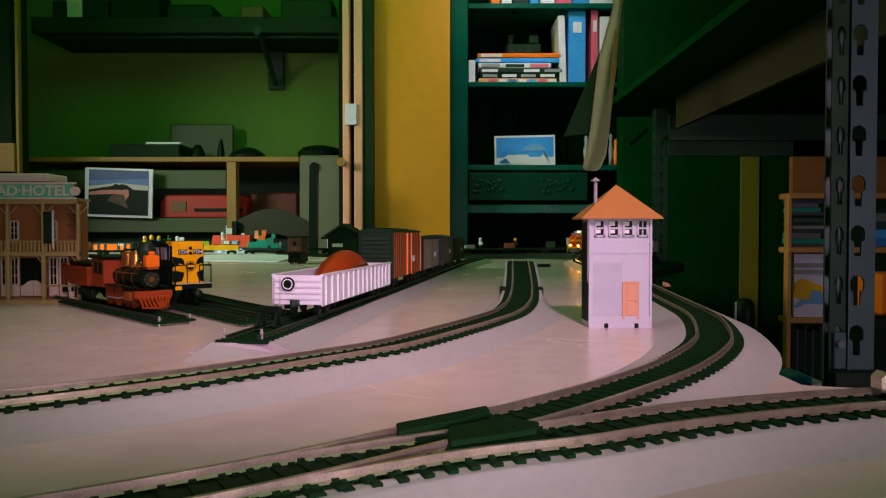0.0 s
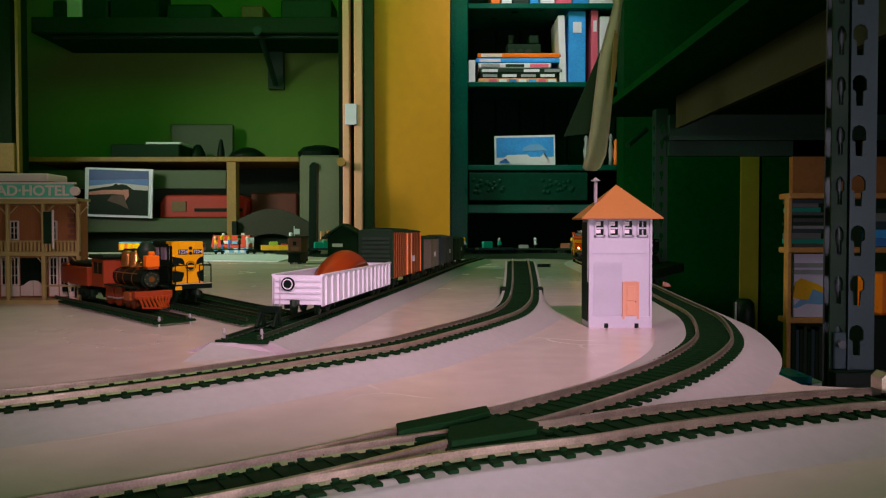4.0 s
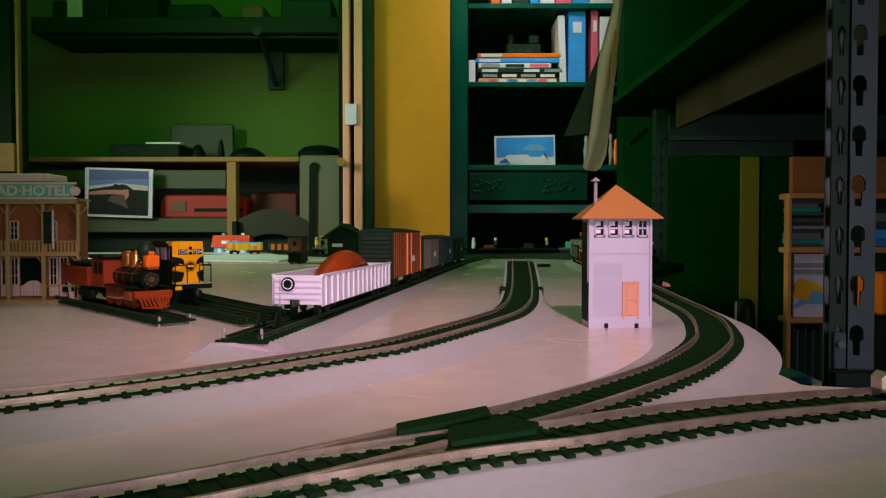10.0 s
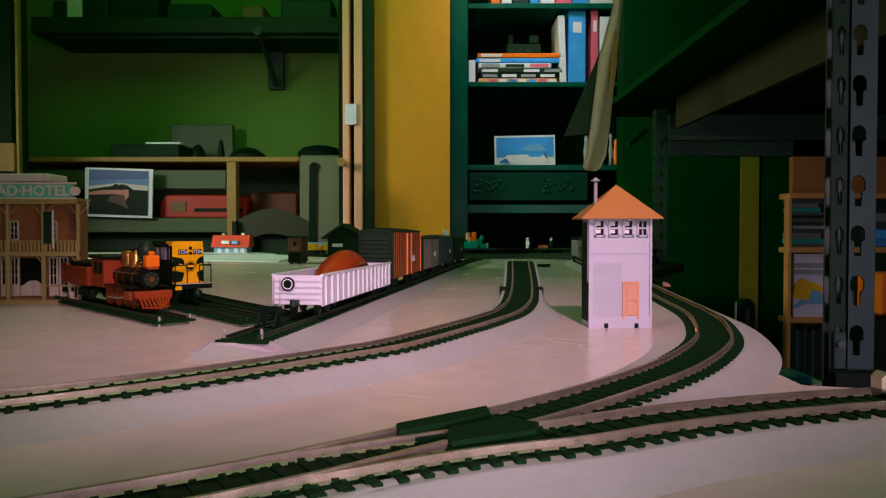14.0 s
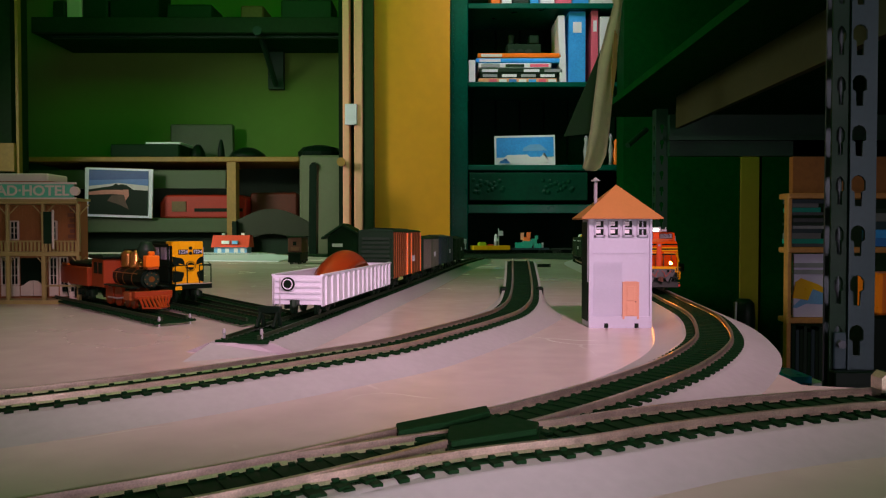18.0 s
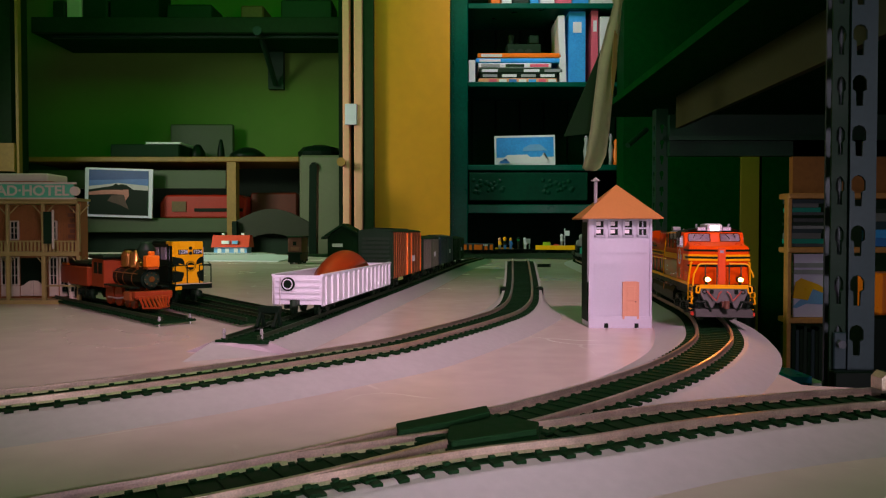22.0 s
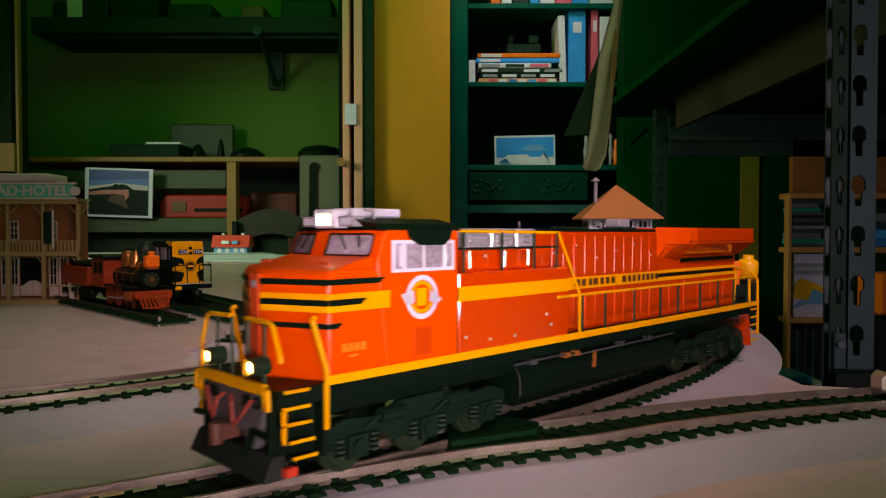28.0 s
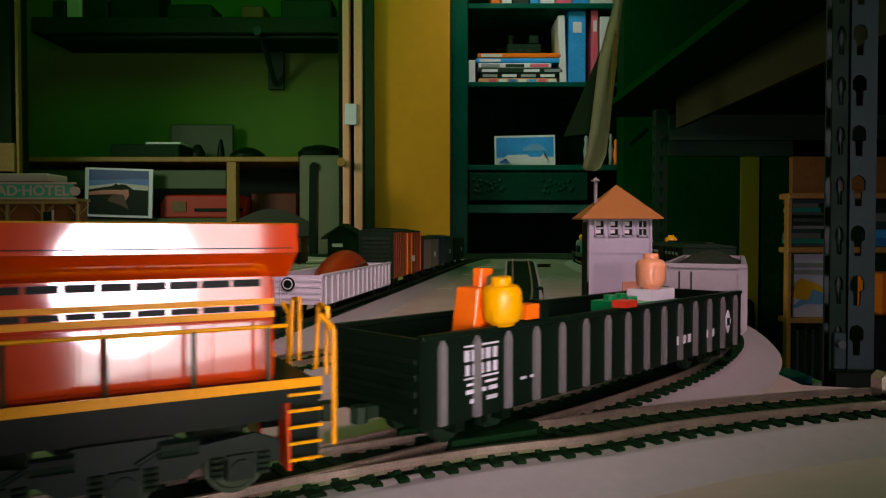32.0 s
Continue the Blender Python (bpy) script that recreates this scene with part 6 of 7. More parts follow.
    mb("headlight_case", WHITE, e, 96.4, 101.2, -4.3, 4.3, 54.2, 58.6, bevel=.5)
    mb("headlight", LAMPTOP, e, 101.2, 101.4, -2.4, 2.4, 55, 57.4, "lit headlight over the cab")
    mb("air_conditioner", WHITE, e, 81, 96, -4.4, 4.4, 56.8, 59.0, "white unit on the cab roof", bevel=.4)
    for s in (-1, 1):
        mrods("horn", SILVER, e, [[(94, s * 9.6, 55), (94, s * 9.6, 58.4), (96.6, s * 9.6, 58.4)]], .45)
    # the wide cabinets behind the cab, then the long hood
    mb("equipment_cabinet", ORANGE, e, 27.5, 73.6, -17.1, 17.1, 22.4, 43.3, bevel=.4)
    mb("upper_cabinet", ORANGE, e, 33, 73.6, -14, 14, 43.2, 49.2, bevel=.4)
    mb("hood", ORANGE, e, -105, 73.6, -10.8, 10.8, 22.4, 53.5, bevel=.5)
    mb("hood_roof", BLACK, e, -104, 72, -9, 9, 53.4, 54.4)
    mb("cab_gap", BLACK, e, 73.5, 74.1, -17, 17, 22.4, 52)
    for x0, x1 in ((61.7, 70.7), (51.6, 60.1), (41.5, 49.9)):
        for s in (-1, 1):
            bl = mb("blower", SILVER, e, x0, x1, s * 13.4 - 2.6, s * 13.4 + 2.6, 49.1, 54.3, "silver louvred blower housing", bevel=.3)
            for j in range(4):
                mb("louvre", GREY, bl, x0 + .8, x1 - 2.2, s * 16.1 - .2, s * 16.1 + .2, 49.7 + j * 1.15, 50.3 + j * 1.15)
    for s in (-1, 1):
        for x in (33.4, 43.6, 57.2):
            mb("cabinet_door", ORANGE, e, x, x + 9.4, s * 14.1 - .3, s * 14.1 + .3, 44, 48.6, bevel=.15)
        for name, skin, spans in (("wing_fairing", ORANGEM, ((-36, .02), (-40, .35), (-45, .72), (-50, .94), (-55, 1))), ("radiator_wing", ORANGE, ((-55, 1), (-108, 1)))):
            bm = bmesh.new()
            rows = []
            for x, f in spans:
                rows.append([bm.verts.new((x * MM, s * (10.6 + (y - 10.6) * f) * MM, z * MM)) for y, z in ((10.6, 44), (16.6, 48.8), (17.4, 49.2), (17.4, 54.8), (17, 55.1), (10.6, 55.2))])
            for a, b in zip(rows, rows[1:]):
                for k in range(6):
                    bm.faces.new((a[k], b[k], b[(k + 1) % 6], a[(k + 1) % 6]))
            bm.faces.new(rows[0])
            bm.faces.new(rows[-1])
            bmesh.ops.recalc_face_normals(bm, faces=bm.faces)
            part(name, bm, skin, e, "flared orange radiator wing" if skin == ORANGE else "")
        mb("radiator_grille", BLACK, e, -107, -48, s * 17.4 - .05, s * 17.4 + .04, 50, 50.2)
        # stripes along the hood
        mb("hood_stripe", YELLOW, e, 27.7, 73.5, s * 17.15 - .2, s * 17.15 + .2, 36.3, 39.9, "yellow stripe along the cabinets")
        mb("hood_stripe", YELLOW, e, -38, 27.4, s * 10.9 - .2, s * 10.9 + .2, 35.7, 39.4, "yellow lettered stripe along the hood")
        mb("hood_stripe", YELLOW, e, -105, -38, s * 10.9 - .2, s * 10.9 + .2, 38.5, 39.6)
        mb("hood_stripe", YELLOW, e, -105, -38, s * 10.9 - .2, s * 10.9 + .2, 35.7, 37)
        for x in range(-102, -56, 6):
            mb("grille", BLACK, e, x, x + 5.4, s * 11 - .3, s * 11 + .3, 42.2, 43.6, "black intake grille")
        for x in range(-102, -40, 6):
            mb("grille", BLACK, e, x, x + 5.2, s * 11 - .3, s * 11 + .3, 37.2, 38.3)
        bars(e, "lettering", LETTERB, s * 11.15, -7.5, 16.3, 36.6, 38.7, 7, 9)
        bars(e, "lettering", LETTERB, s * 11.15, -36.6, -11.5, 36.6, 38.7, 8, 12)
        for k in range(11):
            x = -33.5 + k * 5.8
            mb("hood_door", ORANGE, e, x - 2.6, x + 2.6, s * 10.9 - .3, s * 10.9 + .1, 40.2, 52, bevel=.05)
            mb("hood_door", ORANGE, e, x - 2.6, x + 2.6, s * 10.9 - .3, s * 10.9 + .18, 23.6, 35.2, bevel=.12)
            if k % 2 == 0:
                mb("latch", SILVER, e, x + 1.6, x + 2.2, s * 11.15 - .12, s * 11.15 + .12, 45 + (k % 3) * 2, 45.5 + (k % 3) * 2)
        for k in range(5):
            x = -98 + k * 11.8
            mb("rear_door", ORANGE, e, x - 5.4, x + 5.4, s * 10.9 - .3, s * 10.9 + .18, 23.6, 35.2, bevel=.12)
        for x, z in ((71, 27), (62, 25.6), (52, 25.5), (38, 30), (36, 27), (64, 47)):
            mb("latch", SILVER, e, x - .35, x + .35, s * 17.2 - .15, s * 17.2 + .15, z, z + .7)
        # handrails
        y = s * 17.3
        mrods("handrail", YELLOW, e, [[(32.9, y, 34.8), (-106, y, 34.6)]], .42, "yellow handrail along the walkway")
        mrods("upper_handrail", YELLOW, e, [[(22, y, 23), (22, y, 35.2), (32, s * 16.8, 53.2), (73, s * 16.8, 53.6)]], .4, "yellow handrail over the cabinets")
        for x in (20.5, 8, -9.4, -27, -40, -57.6, -73, -88, -102):
            mrods("stanchion", RAILD, e, [[(x, y, 22.4), (x, y, 34.7)]], .42)
        for x in (33, 43.4, 57, 71.6):
            mrods("stanchion", RAILD, e, [[(x, s * 16.9, 43.3), (x, s * 16.9, 53.3)]], .4)
        mrods("upper_rail", BLACK, e, [[(32, s * 16.8, 49.2), (73, s * 16.8, 49.2)]], .3)
        # steps at the corners
        st = new("front_stairs")
        st.parent = e
        mb("stringer", BLACK, st, 112.6, 124, s * 13.6 - .5, s * 13.6 + .5, 7, 22)
        mb("riser", BLACK, st, 112.8, 113.6, s * 15.4 - 1.8, s * 15.4 + 1.8, 7.5, 22)
        for z, x in ((8.7, 118.2), (12, 119), (15.6, 119.6), (18.8, 120), (22.1, 120.2)):
            mb("step", BLACK, st, x - 3.2, x + 3.2, s * 15.8 - 1.8, s * 15.8 + 1.6, z - .7, z - .25)
            mb("step_edge", YELLOW, st, x - 3.2, x + 2.6, s * 17.4 - .3, s * 17.4 + .3, z - .5, z + .15, "yellow step edge")
        mrods("grab_iron", YELLOW, st, [[(112.8, s * 17.5, 13), (112.8, s * 17.5, 25), (115.6, s * 16.6, 35.4), (114.6, s * 16, 35.8)]], .6, "yellow grab iron beside the steps")
        for z in (13.4, 17):
            mrods("step_loop", YELLOW, st, [[(122.4, s * 16.9, z - 1.5), (122.9, s * 17.6, z - 1), (122.9, s * 17.6, z + 1), (122.4, s * 16.9, z + 1.5)]], .55)
        mb("step_foot", RED, st, 120, 122.6, s * 17 - .8, s * 17 + .8, 5.2, 7)
        rs = new("rear_stairs")
        rs.parent = e
        for k in range(5):
            mb("step_edge", YELLOW, rs, -113, -106, s * 17.4 - .3, s * 17.4 + .3, 7 + k * 3.3, 7.6 + k * 3.3)
        mb("stringer", BLACK, rs, -113.4, -106.6, s * 13.6 - .5, s * 13.6 + .5, 6, 22)
        mpoly("rear_step_plate", ORANGE, rs, [(s * 9, 21.6), (s * 16, 21.6), (s * 17.4, 5.2), (s * 6, 5.2), (s * 7, 8), (s * 10, 11)], -106.6, -105.9, "x", label="orange plate in front of the rear steps")
        mrods("rear_rail", YELLOW, rs, [[(-116, s * 16.4, 9), (-116, s * 16.2, 33), (-114, s * 14, 36)]], .6, "yellow rear handrail")
        mrods("rear_rail_loop", YELLOW, rs, [[(-115.5, s * 13, 23), (-116, s * 12.5, 37), (-116, s * 7, 37.5), (-115.5, s * 6, 23)]], .55)
    # front platform: rail, lamps, pilot, plough, hoses
    mpoly("pilot", PILOT, e, [(-13.2, 21), (-13, 18), (-9.4, 9.5), (-6, 9.5), (-5, 13), (5, 13), (6, 9.5), (9.4, 9.5), (13, 18), (13.2, 21)], 121.6, 124.6, "x", "pale grey pilot plate", bevel=.3)
    mb("pilot_back", BLACK, e, 118, 121.7, -13.4, 13.4, 7, 19)
    mb("pilot_stripe", YELLOW, e, 124.0, 125, -13.4, 13.4, 21, 23.2, "yellow front platform edge")
    mpoly("plough", PLOUGH, e, [(121.6, 4.4), (126.6, 4.4), (124.2, 9.2), (121.6, 9.4)], -16, 16, label="dark snow plough", bevel=.3)
    for s in (-1, 1):
        mrods("plough_bracket", BLACK, e, [[(125, s * 15.8, 13), (125.2, s * 9.6, 13.6), (125.4, s * 7.2, 8.4)]], .7)
        mrods("platform_loop", YELLOW, e, [[(124.6, s * 13.6, 22.6), (125, s * 15.2, 22), (125, s * 15.4, 18.6), (124.6, s * 13.6, 18.4), (124.6, s * 13.2, 21.4)]], .5)
        mrods("front_rail", YELLOW, e, [([(123, -17.4, 15.7)] if s < 0 else []) + [(123, s * 16.6, 27.6), (123, s * 16.4, 29), (123, s * 13.8, 34.6), (123, s * 12.4, 35.2), (123, s * 3.4, 35.4)]], .52, "yellow front handrail")
        for y in (3.4, 9.9):
            mrods("front_stanchion", RAILD, e, [[(122.6, s * y, 22.4), (122.6, s * y, 35.2)]], .38)
        bm = bmesh.new()
        rod(bm, (121.5 * MM, s * 9.1 * MM, 26.2 * MM), (125.2 * MM, s * 9.1 * MM, 26.2 * MM), 1.9 * MM, 14)
        rod(bm, (122.6 * MM, s * 9.1 * MM, 22.4 * MM), (122.6 * MM, s * 9.1 * MM, 26 * MM), .7 * MM, 6)
        part("ditch_lamp", bm, DARK, e)
        bm = bmesh.new()
        rod(bm, (125.22 * MM, s * 9.1 * MM, 26.2 * MM), (125.26 * MM, s * 9.1 * MM, 26.2 * MM), 1.15 * MM, 14)
        rim = bmesh.new()
        for a in range(16):
            q = [(math.cos((a + j) * math.pi / 8), math.sin((a + j) * math.pi / 8)) for j in (0, 1)]
            for (u0, v0), (u1, v1) in (q,):
                f = [rim.verts.new((x * MM, (s * 9.1 + u * r) * MM, (26.2 + v * r) * MM)) for x, u, v, r in ((125.2, u0, v0, 1.7), (125.2, u1, v1, 1.7), (126.0, u1, v1, 1.7), (126.0, u0, v0, 1.7))]
                rim.faces.new(f)
        bmesh.ops.solidify(rim, geom=list(rim.faces), thickness=.25 * MM)
        part("lamp_rim", rim, DARK, e)
        part("ditch_light", bm, LAMP, e, "glowing warm ditch light", smooth=False)
        mrods("hose", HOSE, e, [[(125.4, s * 9.6, 19.6), (126.4, s * 6, 15.4), (126.6, s * 4.4, 14), (126.4, s * 3, 18.2), (125.6, s * 1.4, 19.4)]], .42, "brownish red air hose")
        mb("uncoupling_box", BLACK, e, 124.4, 125.4, s * 6.8 - 1, s * 6.8 + 1, 18, 20.4)
        bm = bmesh.new()
        loop = [[bm.verts.new(((124.8 + .3 * math.sin(q * 1.0472)) * MM, (s * 10.6 + (1.1 + .3 * math.cos(q * 1.0472)) * math.cos(a * .5236)) * MM, (19.2 + (1.1 + .3 * math.cos(q * 1.0472)) * math.sin(a * .5236)) * MM)) for q in range(6)] for a in range(12)]
        for a in range(12):
            for q in range(6):
                bm.faces.new((loop[a][q], loop[a][(q + 1) % 6], loop[(a + 1) % 12][(q + 1) % 6], loop[(a + 1) % 12][q]))
        part("uncoupling_ring", bm, BLACK, e, smooth=True)
    bm = bmesh.new()
    box(bm, .119, .128, -.0018, .0018, .0105, .0137)
    rod(bm, (.1285, .0008, .0098), (.1285, .0008, .0142), .0015, 10)
    part("coupler", bm, BROWNC, e, "brown metal knuckle coupler")
    coupler(e, -114, -1, 12)
    mrods("antenna", SILVER, e, [[(29, 0, 54.2), (29, 0, 56.6)]], .3)
    mrods("antenna", SILVER, e, [[(-12, 3, 54.2), (-12, 3, 56.8)]], .3)
    mb("exhaust_base", DARK, e, -33, -22, -4.5, 4.5, 54.2, 55.2, bevel=.2)
    mb("exhaust_pipe", GREY, e, -31, -24, -3, 3, 55.2, 58.2, "pale grey exhaust outlet", bevel=.4)
    mb("fan_hatch", DARK, e, -3, 7, -4, 4, 54.2, 55.2, bevel=.2)
    for x in (-20, 6, 20):
        mb("lifting_lug", DARK, e, x, x + 1, 6, 7, 54.3, 55.2)
    mb("marker_tag", RUST, e, 10.4, 11.6, 15, 15.7, 11.7, 17, "small rusty tag")
    mb("marker_tag", RUST, e, 10.4, 11.6, -15.7, -15, 11.7, 17, "small rusty tag")
    mrods("brake_rod", RED, e, [[(104.4, 15.8, 22), (105.6, 16, 19.6)]], .5)
    engine_truck(e, 82)
    engine_truck(e, -76)
    return e


def gondola(name="gondola", L=182, W=33, top=26, floor=10, skin=BLACK, label="", rib=RIBD, ribs=15, lettered=True):
    e = thing(name, Matrix(), label, "rail car", "train")
    h = L / 2
    mb("floor", skin, e, -h, h, -W / 2 + 1, W / 2 - 1, floor - 2, floor)
    for s in (-1, 1):
        mb("side", skin, e, -h, h, s * (W / 2 - .6) - .6, s * (W / 2 - .6) + .6, floor - 3, top)
        mb("top_chord", skin, e, -h - .5, h + .5, s * (W / 2 - .4) - 1.1, s * (W / 2 - .4) + 1.1, top - .6, top + .8, bevel=.2)
        mb("end", skin, e, s * h - .7, s * h + .7, -W / 2, W / 2, floor - 2, top)
        for k in range(4):
            mb("end_rib", skin, e, s * (h + .8) - .8, s * (h + .8) + .8, -W / 2 + 1, W / 2 - 1, floor + 1 + k * 3.8, floor + 2.8 + k * 3.8, bevel=.3)
        for k in range(ribs):
            x = -h + L * (k + .5) / ribs
            mpoly("rib", rib, e, [(x - 1.1, floor - 2.5), (x + 1.1, floor - 2.5), (x + 1.1, top - 2.6), (x, top - .8), (x - 1.1, top - 2.6)], s * (W / 2 + .5) - .6, s * (W / 2 + .5) + .6, label="grey-edged side rib" if rib != skin else "")
        if lettered:
            for r, (z0, z1, n) in enumerate(((21.5, 24.2, 5), (18, 20.6, 5), (15.4, 16, 2), (13.4, 14.4, 3), (11, 12, 2))):
                bars(e, "lettering", WHITE, s * (W / 2 + .35), h - 26, h - 13, z0, z1, n, r + 3)
            for z in (25.0, 17.0):
                bars(e, "ruled_line", WHITE, s * (W / 2 + .35), h - 26.5, h - 12.5, z, z + .45, 1, 1)
                bars(e, "ruled_line", WHITE, s * (W / 2 + .35), h - 18.5, h - 12.5, z, z + .45, 1, 2)
            bars(e, "lettering", WHITE, s * (W / 2 + .35), h - 42, h - 34, 14, 14.7, 2, 31)
            bars(e, "lettering", WHITE, s * (W / 2 + .35), -h + 46, -h + 58, 13, 16, 3, 21)
            bars(e, "lettering", WHITE, s * (W / 2 + .35), -h + 26, -h + 34, 13, 16, 2, 22)
            bm = bmesh.new()
            prism(bm, [((-h + 13 + u) * MM, (17.5 + v) * MM) for u, v in ((-2.6, 0), (0, -4.6), (2.6, 0), (0, 4.6))], (s * (W / 2 + .3) - .25) * MM, (s * (W / 2 + .3) + .25) * MM)
            part("diamond", bm, WHITE, e, "white diamond emblem")
            mb("diamond_inset", skin, e, -h + 11.8, -h + 14.2, s * (W / 2 + .5) - .2, s * (W / 2 + .5) + .2, 16, 19)
        coupler(e, s * h, s)
    for s in (-1, 1):
        truck(e, s * (h - 24), (-9, 9), 12.2, 4.8, BLACK)
    return e


def boxcar(name, L, top, skin, label, W=33, side=None, slats=18, group="parked cars", roof=None):
    e = thing(name, Matrix(), label, "rail car", group)
    h = L / 2
    mb("body", skin, e, -h, h, -W / 2, W / 2, 11, top - 2, bevel=.4)
    mpoly("roof", roof or skin, e, [(-W / 2 - .6, top - 2.4), (W / 2 + .6, top - 2.4), (W / 2 - 2, top - .8), (0, top + .6), (-W / 2 + 2, top - .8)], -h - .8, h + .8, "x")
    for s in (-1, 1):
        for k in range(slats):
            x = -h + L * (k + .5) / slats
            mb("side_rib", side or skin, e, x - L / slats * .28, x + L / slats * .28, s * W / 2 - .5, s * W / 2 + .5, 11.5, top - 3)
        mb("sliding_door", side or skin, e, -12, 12, s * (W / 2 + .6) - .5, s * (W / 2 + .6) + .5, 11.5, top - 3.6, bevel=.2)
        bars(e, "lettering", WHITE, s * (W / 2 + .6), 18, 34, 24, 30, 4, 3)
        for k in range(9):
            mb("end_rib", skin, e, s * (h + .4) - .5, s * (h + .4) + .5, -W / 2 + 1.5, W / 2 - 1.5, 13 + k * (top - 18) / 9, 14.6 + k * (top - 18) / 9)
        coupler(e, s * h, s)
        truck(e, s * (h - 22), (-9, 9), 12.2, 4.8, BLACK)
    mb("roof_walk", DARK, e, -h, h, -3, 3, top + .6, top + 1.2)
    return e


def flatcar(name, L, skin, label, side=6, W=31, group="train"):
    e = thing(name, Matrix(), label, "rail car", group)
    h = L / 2
    mb("bed", skin, e, -h, h, -W / 2, W / 2, 11, 13.5, bevel=.3)
    if side:
        for s in (-1, 1):
            mb("side", skin, e, -h, h, s * (W / 2 - .6) - .6, s * (W / 2 - .6) + .6, 13.4, 13.4 + side, bevel=.2)
            mb("end", skin, e, s * (h - .6) - .6, s * (h - .6) + .6, -W / 2 + 1.3, W / 2 - 1.3, 13.4, 13.4 + side)
    for s in (-1, 1):
        coupler(e, s * h, s)
        truck(e, s * (h - 20), (-9, 9), 12, 4.8, BLACK)
    return e


def hopper():
    e = thing("hopper_car", Matrix(), "grey model hopper car heaped with black coal", "rail car", "train")
    L, W = 128, 33
    h = L / 2
    for s in (-1, 1):
        mb("side", GREY, e, -h, h, s * W / 2 - .7, s * W / 2 + .7, 10, 38.4)
        mpoly("end", GREY, e, [(s * h, 38.4), (s * h, 20), (s * (h - 20), 10), (s * (h - 22), 10), (s * (h - 1.2), 21), (s * (h - 1.2), 38.4)], -W / 2, W / 2)
        mb("rim", GREY, e, -h - .6, h + .6, s * W / 2 - 1.1, s * W / 2 + 1.1, 37.8, 39.6, bevel=.2)
        mb("end_beam", GREY, e, s * h - 1, s * h + 1, -W / 2, W / 2, 37.8, 39.6)
        mb("end_sill", GREY, e, s * h - 1, s * h + 1, -W / 2, W / 2, 9, 12)
        for y in (-W / 2 + 1.2, W / 2 - 1.2):
            mb("corner_post", GREY, e, s * h - 1, s * h + 1, y - 1, y + 1, 10, 38.4)
        for k in range(9):
            x = -h + L * (k + .5) / 9
            mb("rib", GREY, e, x - .9, x + .9, s * (W / 2 + 1) - .6, s * (W / 2 + 1) + .6, 10, 38.4)
        mrods("ladder", DARK, e, [[(s * h, -10, 14), (s * h, -10, 36)], [(s * h, -5, 14), (s * h, -5, 36)]] + [[(s * h, -10, z), (s * h, -5, z)] for z in (16, 20, 24, 28)], .4)
        coupler(e, s * h, s)
        truck(e, s * (h - 20), (-9, 9), 12.2, 4.8, BLACK)
    bm = bmesh.new()
    nx, ny = 40, 14
    rnd = random.Random(3)
    g = [[bm.verts.new(((-h + 1.5 + (L - 3) * i / nx) * MM, (-W / 2 + 1 + (W - 2) * j / ny) * MM, (36.5 + 7 * math.sin(math.pi * i / nx) ** .5 * math.sin(math.pi * j / ny) + rnd.uniform(-.9, .9)) * MM)) for j in range(ny + 1)] for i in range(nx + 1)]
    for i in range(nx):
        for j in range(ny):
            bm.faces.new((g[i][j], g[i + 1][j], g[i + 1][j + 1], g[i][j + 1]))
    part("coal_load", bm, COAL, e, "heap of black coal")
    return e


# ---- toys: plain moulded bricks and blocks ----
def toy_head(material, label, face=False):
    t = thing("toy_bust", Matrix(), label, "toy", "toys on the train")
    bm = bmesh.new()
    lathe(bm, [(r * MM, z * MM) for r, z in ((3.2, 0), (3.3, .5), (4.1, .9), (4.8, 1.7), (5.15, 3), (5.25, 4.6), (5.25, 8), (5.0, 9.2), (4.3, 10.1), (3.2, 10.5), (2.65, 10.6), (2.65, 12.2), (2.45, 12.6))], 24)
    part("head", bm, material, t, smooth=True)
    return t


def toy_blocks(name, label, blocks):
    """Toy built of bricks: material, x, y, z, length, width, height in millimetres, studs on top."""
    t = thing(name, Matrix(), label, "toy", "toys on the train")
    for m_, x, y, z, l, w, h, studs in blocks:
        bm = bmesh.new()
        box(bm, (x - l / 2) * MM, (x + l / 2) * MM, (y - w / 2) * MM, (y + w / 2) * MM, z * MM, (z + h) * MM)
        if studs:
            for i in range(max(1, round(l / 8))):
                for j in range(max(1, round(w / 8))):
                    rod(bm, ((x - l / 2 + 4 + i * 8) * MM, (y - w / 2 + 4 + j * 8) * MM, (z + h) * MM), ((x - l / 2 + 4 + i * 8) * MM, (y - w / 2 + 4 + j * 8) * MM, (z + h + 1.8) * MM), 2.4 * MM, 12)
        part("brick", bm, m_, t)
    return t


def toy_figure(torso, legs, head, label, hat=None):
    t = thing("toy_figure", Matrix(), label, "toy", "toys on the train")
    mb("legs", legs, t, -3, 3, -7.5, 7.5, 0, 14, bevel=.6)
    mpoly("torso", torso, t, [(-7.8, 14), (7.8, 14), (6, 27), (-6, 27)], -3.6, 3.6, "x", bevel=.6)
    for s in (-1, 1):
        mrods("arm", torso, t, [[(0, s * 7, 25), (2, s * 9, 19), (5, s * 9, 16)]], 2.2, n=8)
    bm = bmesh.new()
    lathe(bm, [(r * MM, (27 + z) * MM) for r, z in ((3, 0), (5, 1), (5, 8), (3.6, 9.4), (2.4, 9.5), (2.4, 11))], 14)
    part("head", bm, head, t, smooth=True)
    if hat:
        bm = bmesh.new()
        lathe(bm, [(r * MM, (32 + z) * MM) for r, z in ((5.6, 0), (5.8, 4), (4, 7.5), (1, 8.5))], 12)
        part("hair", bm, hat, t)
    return t


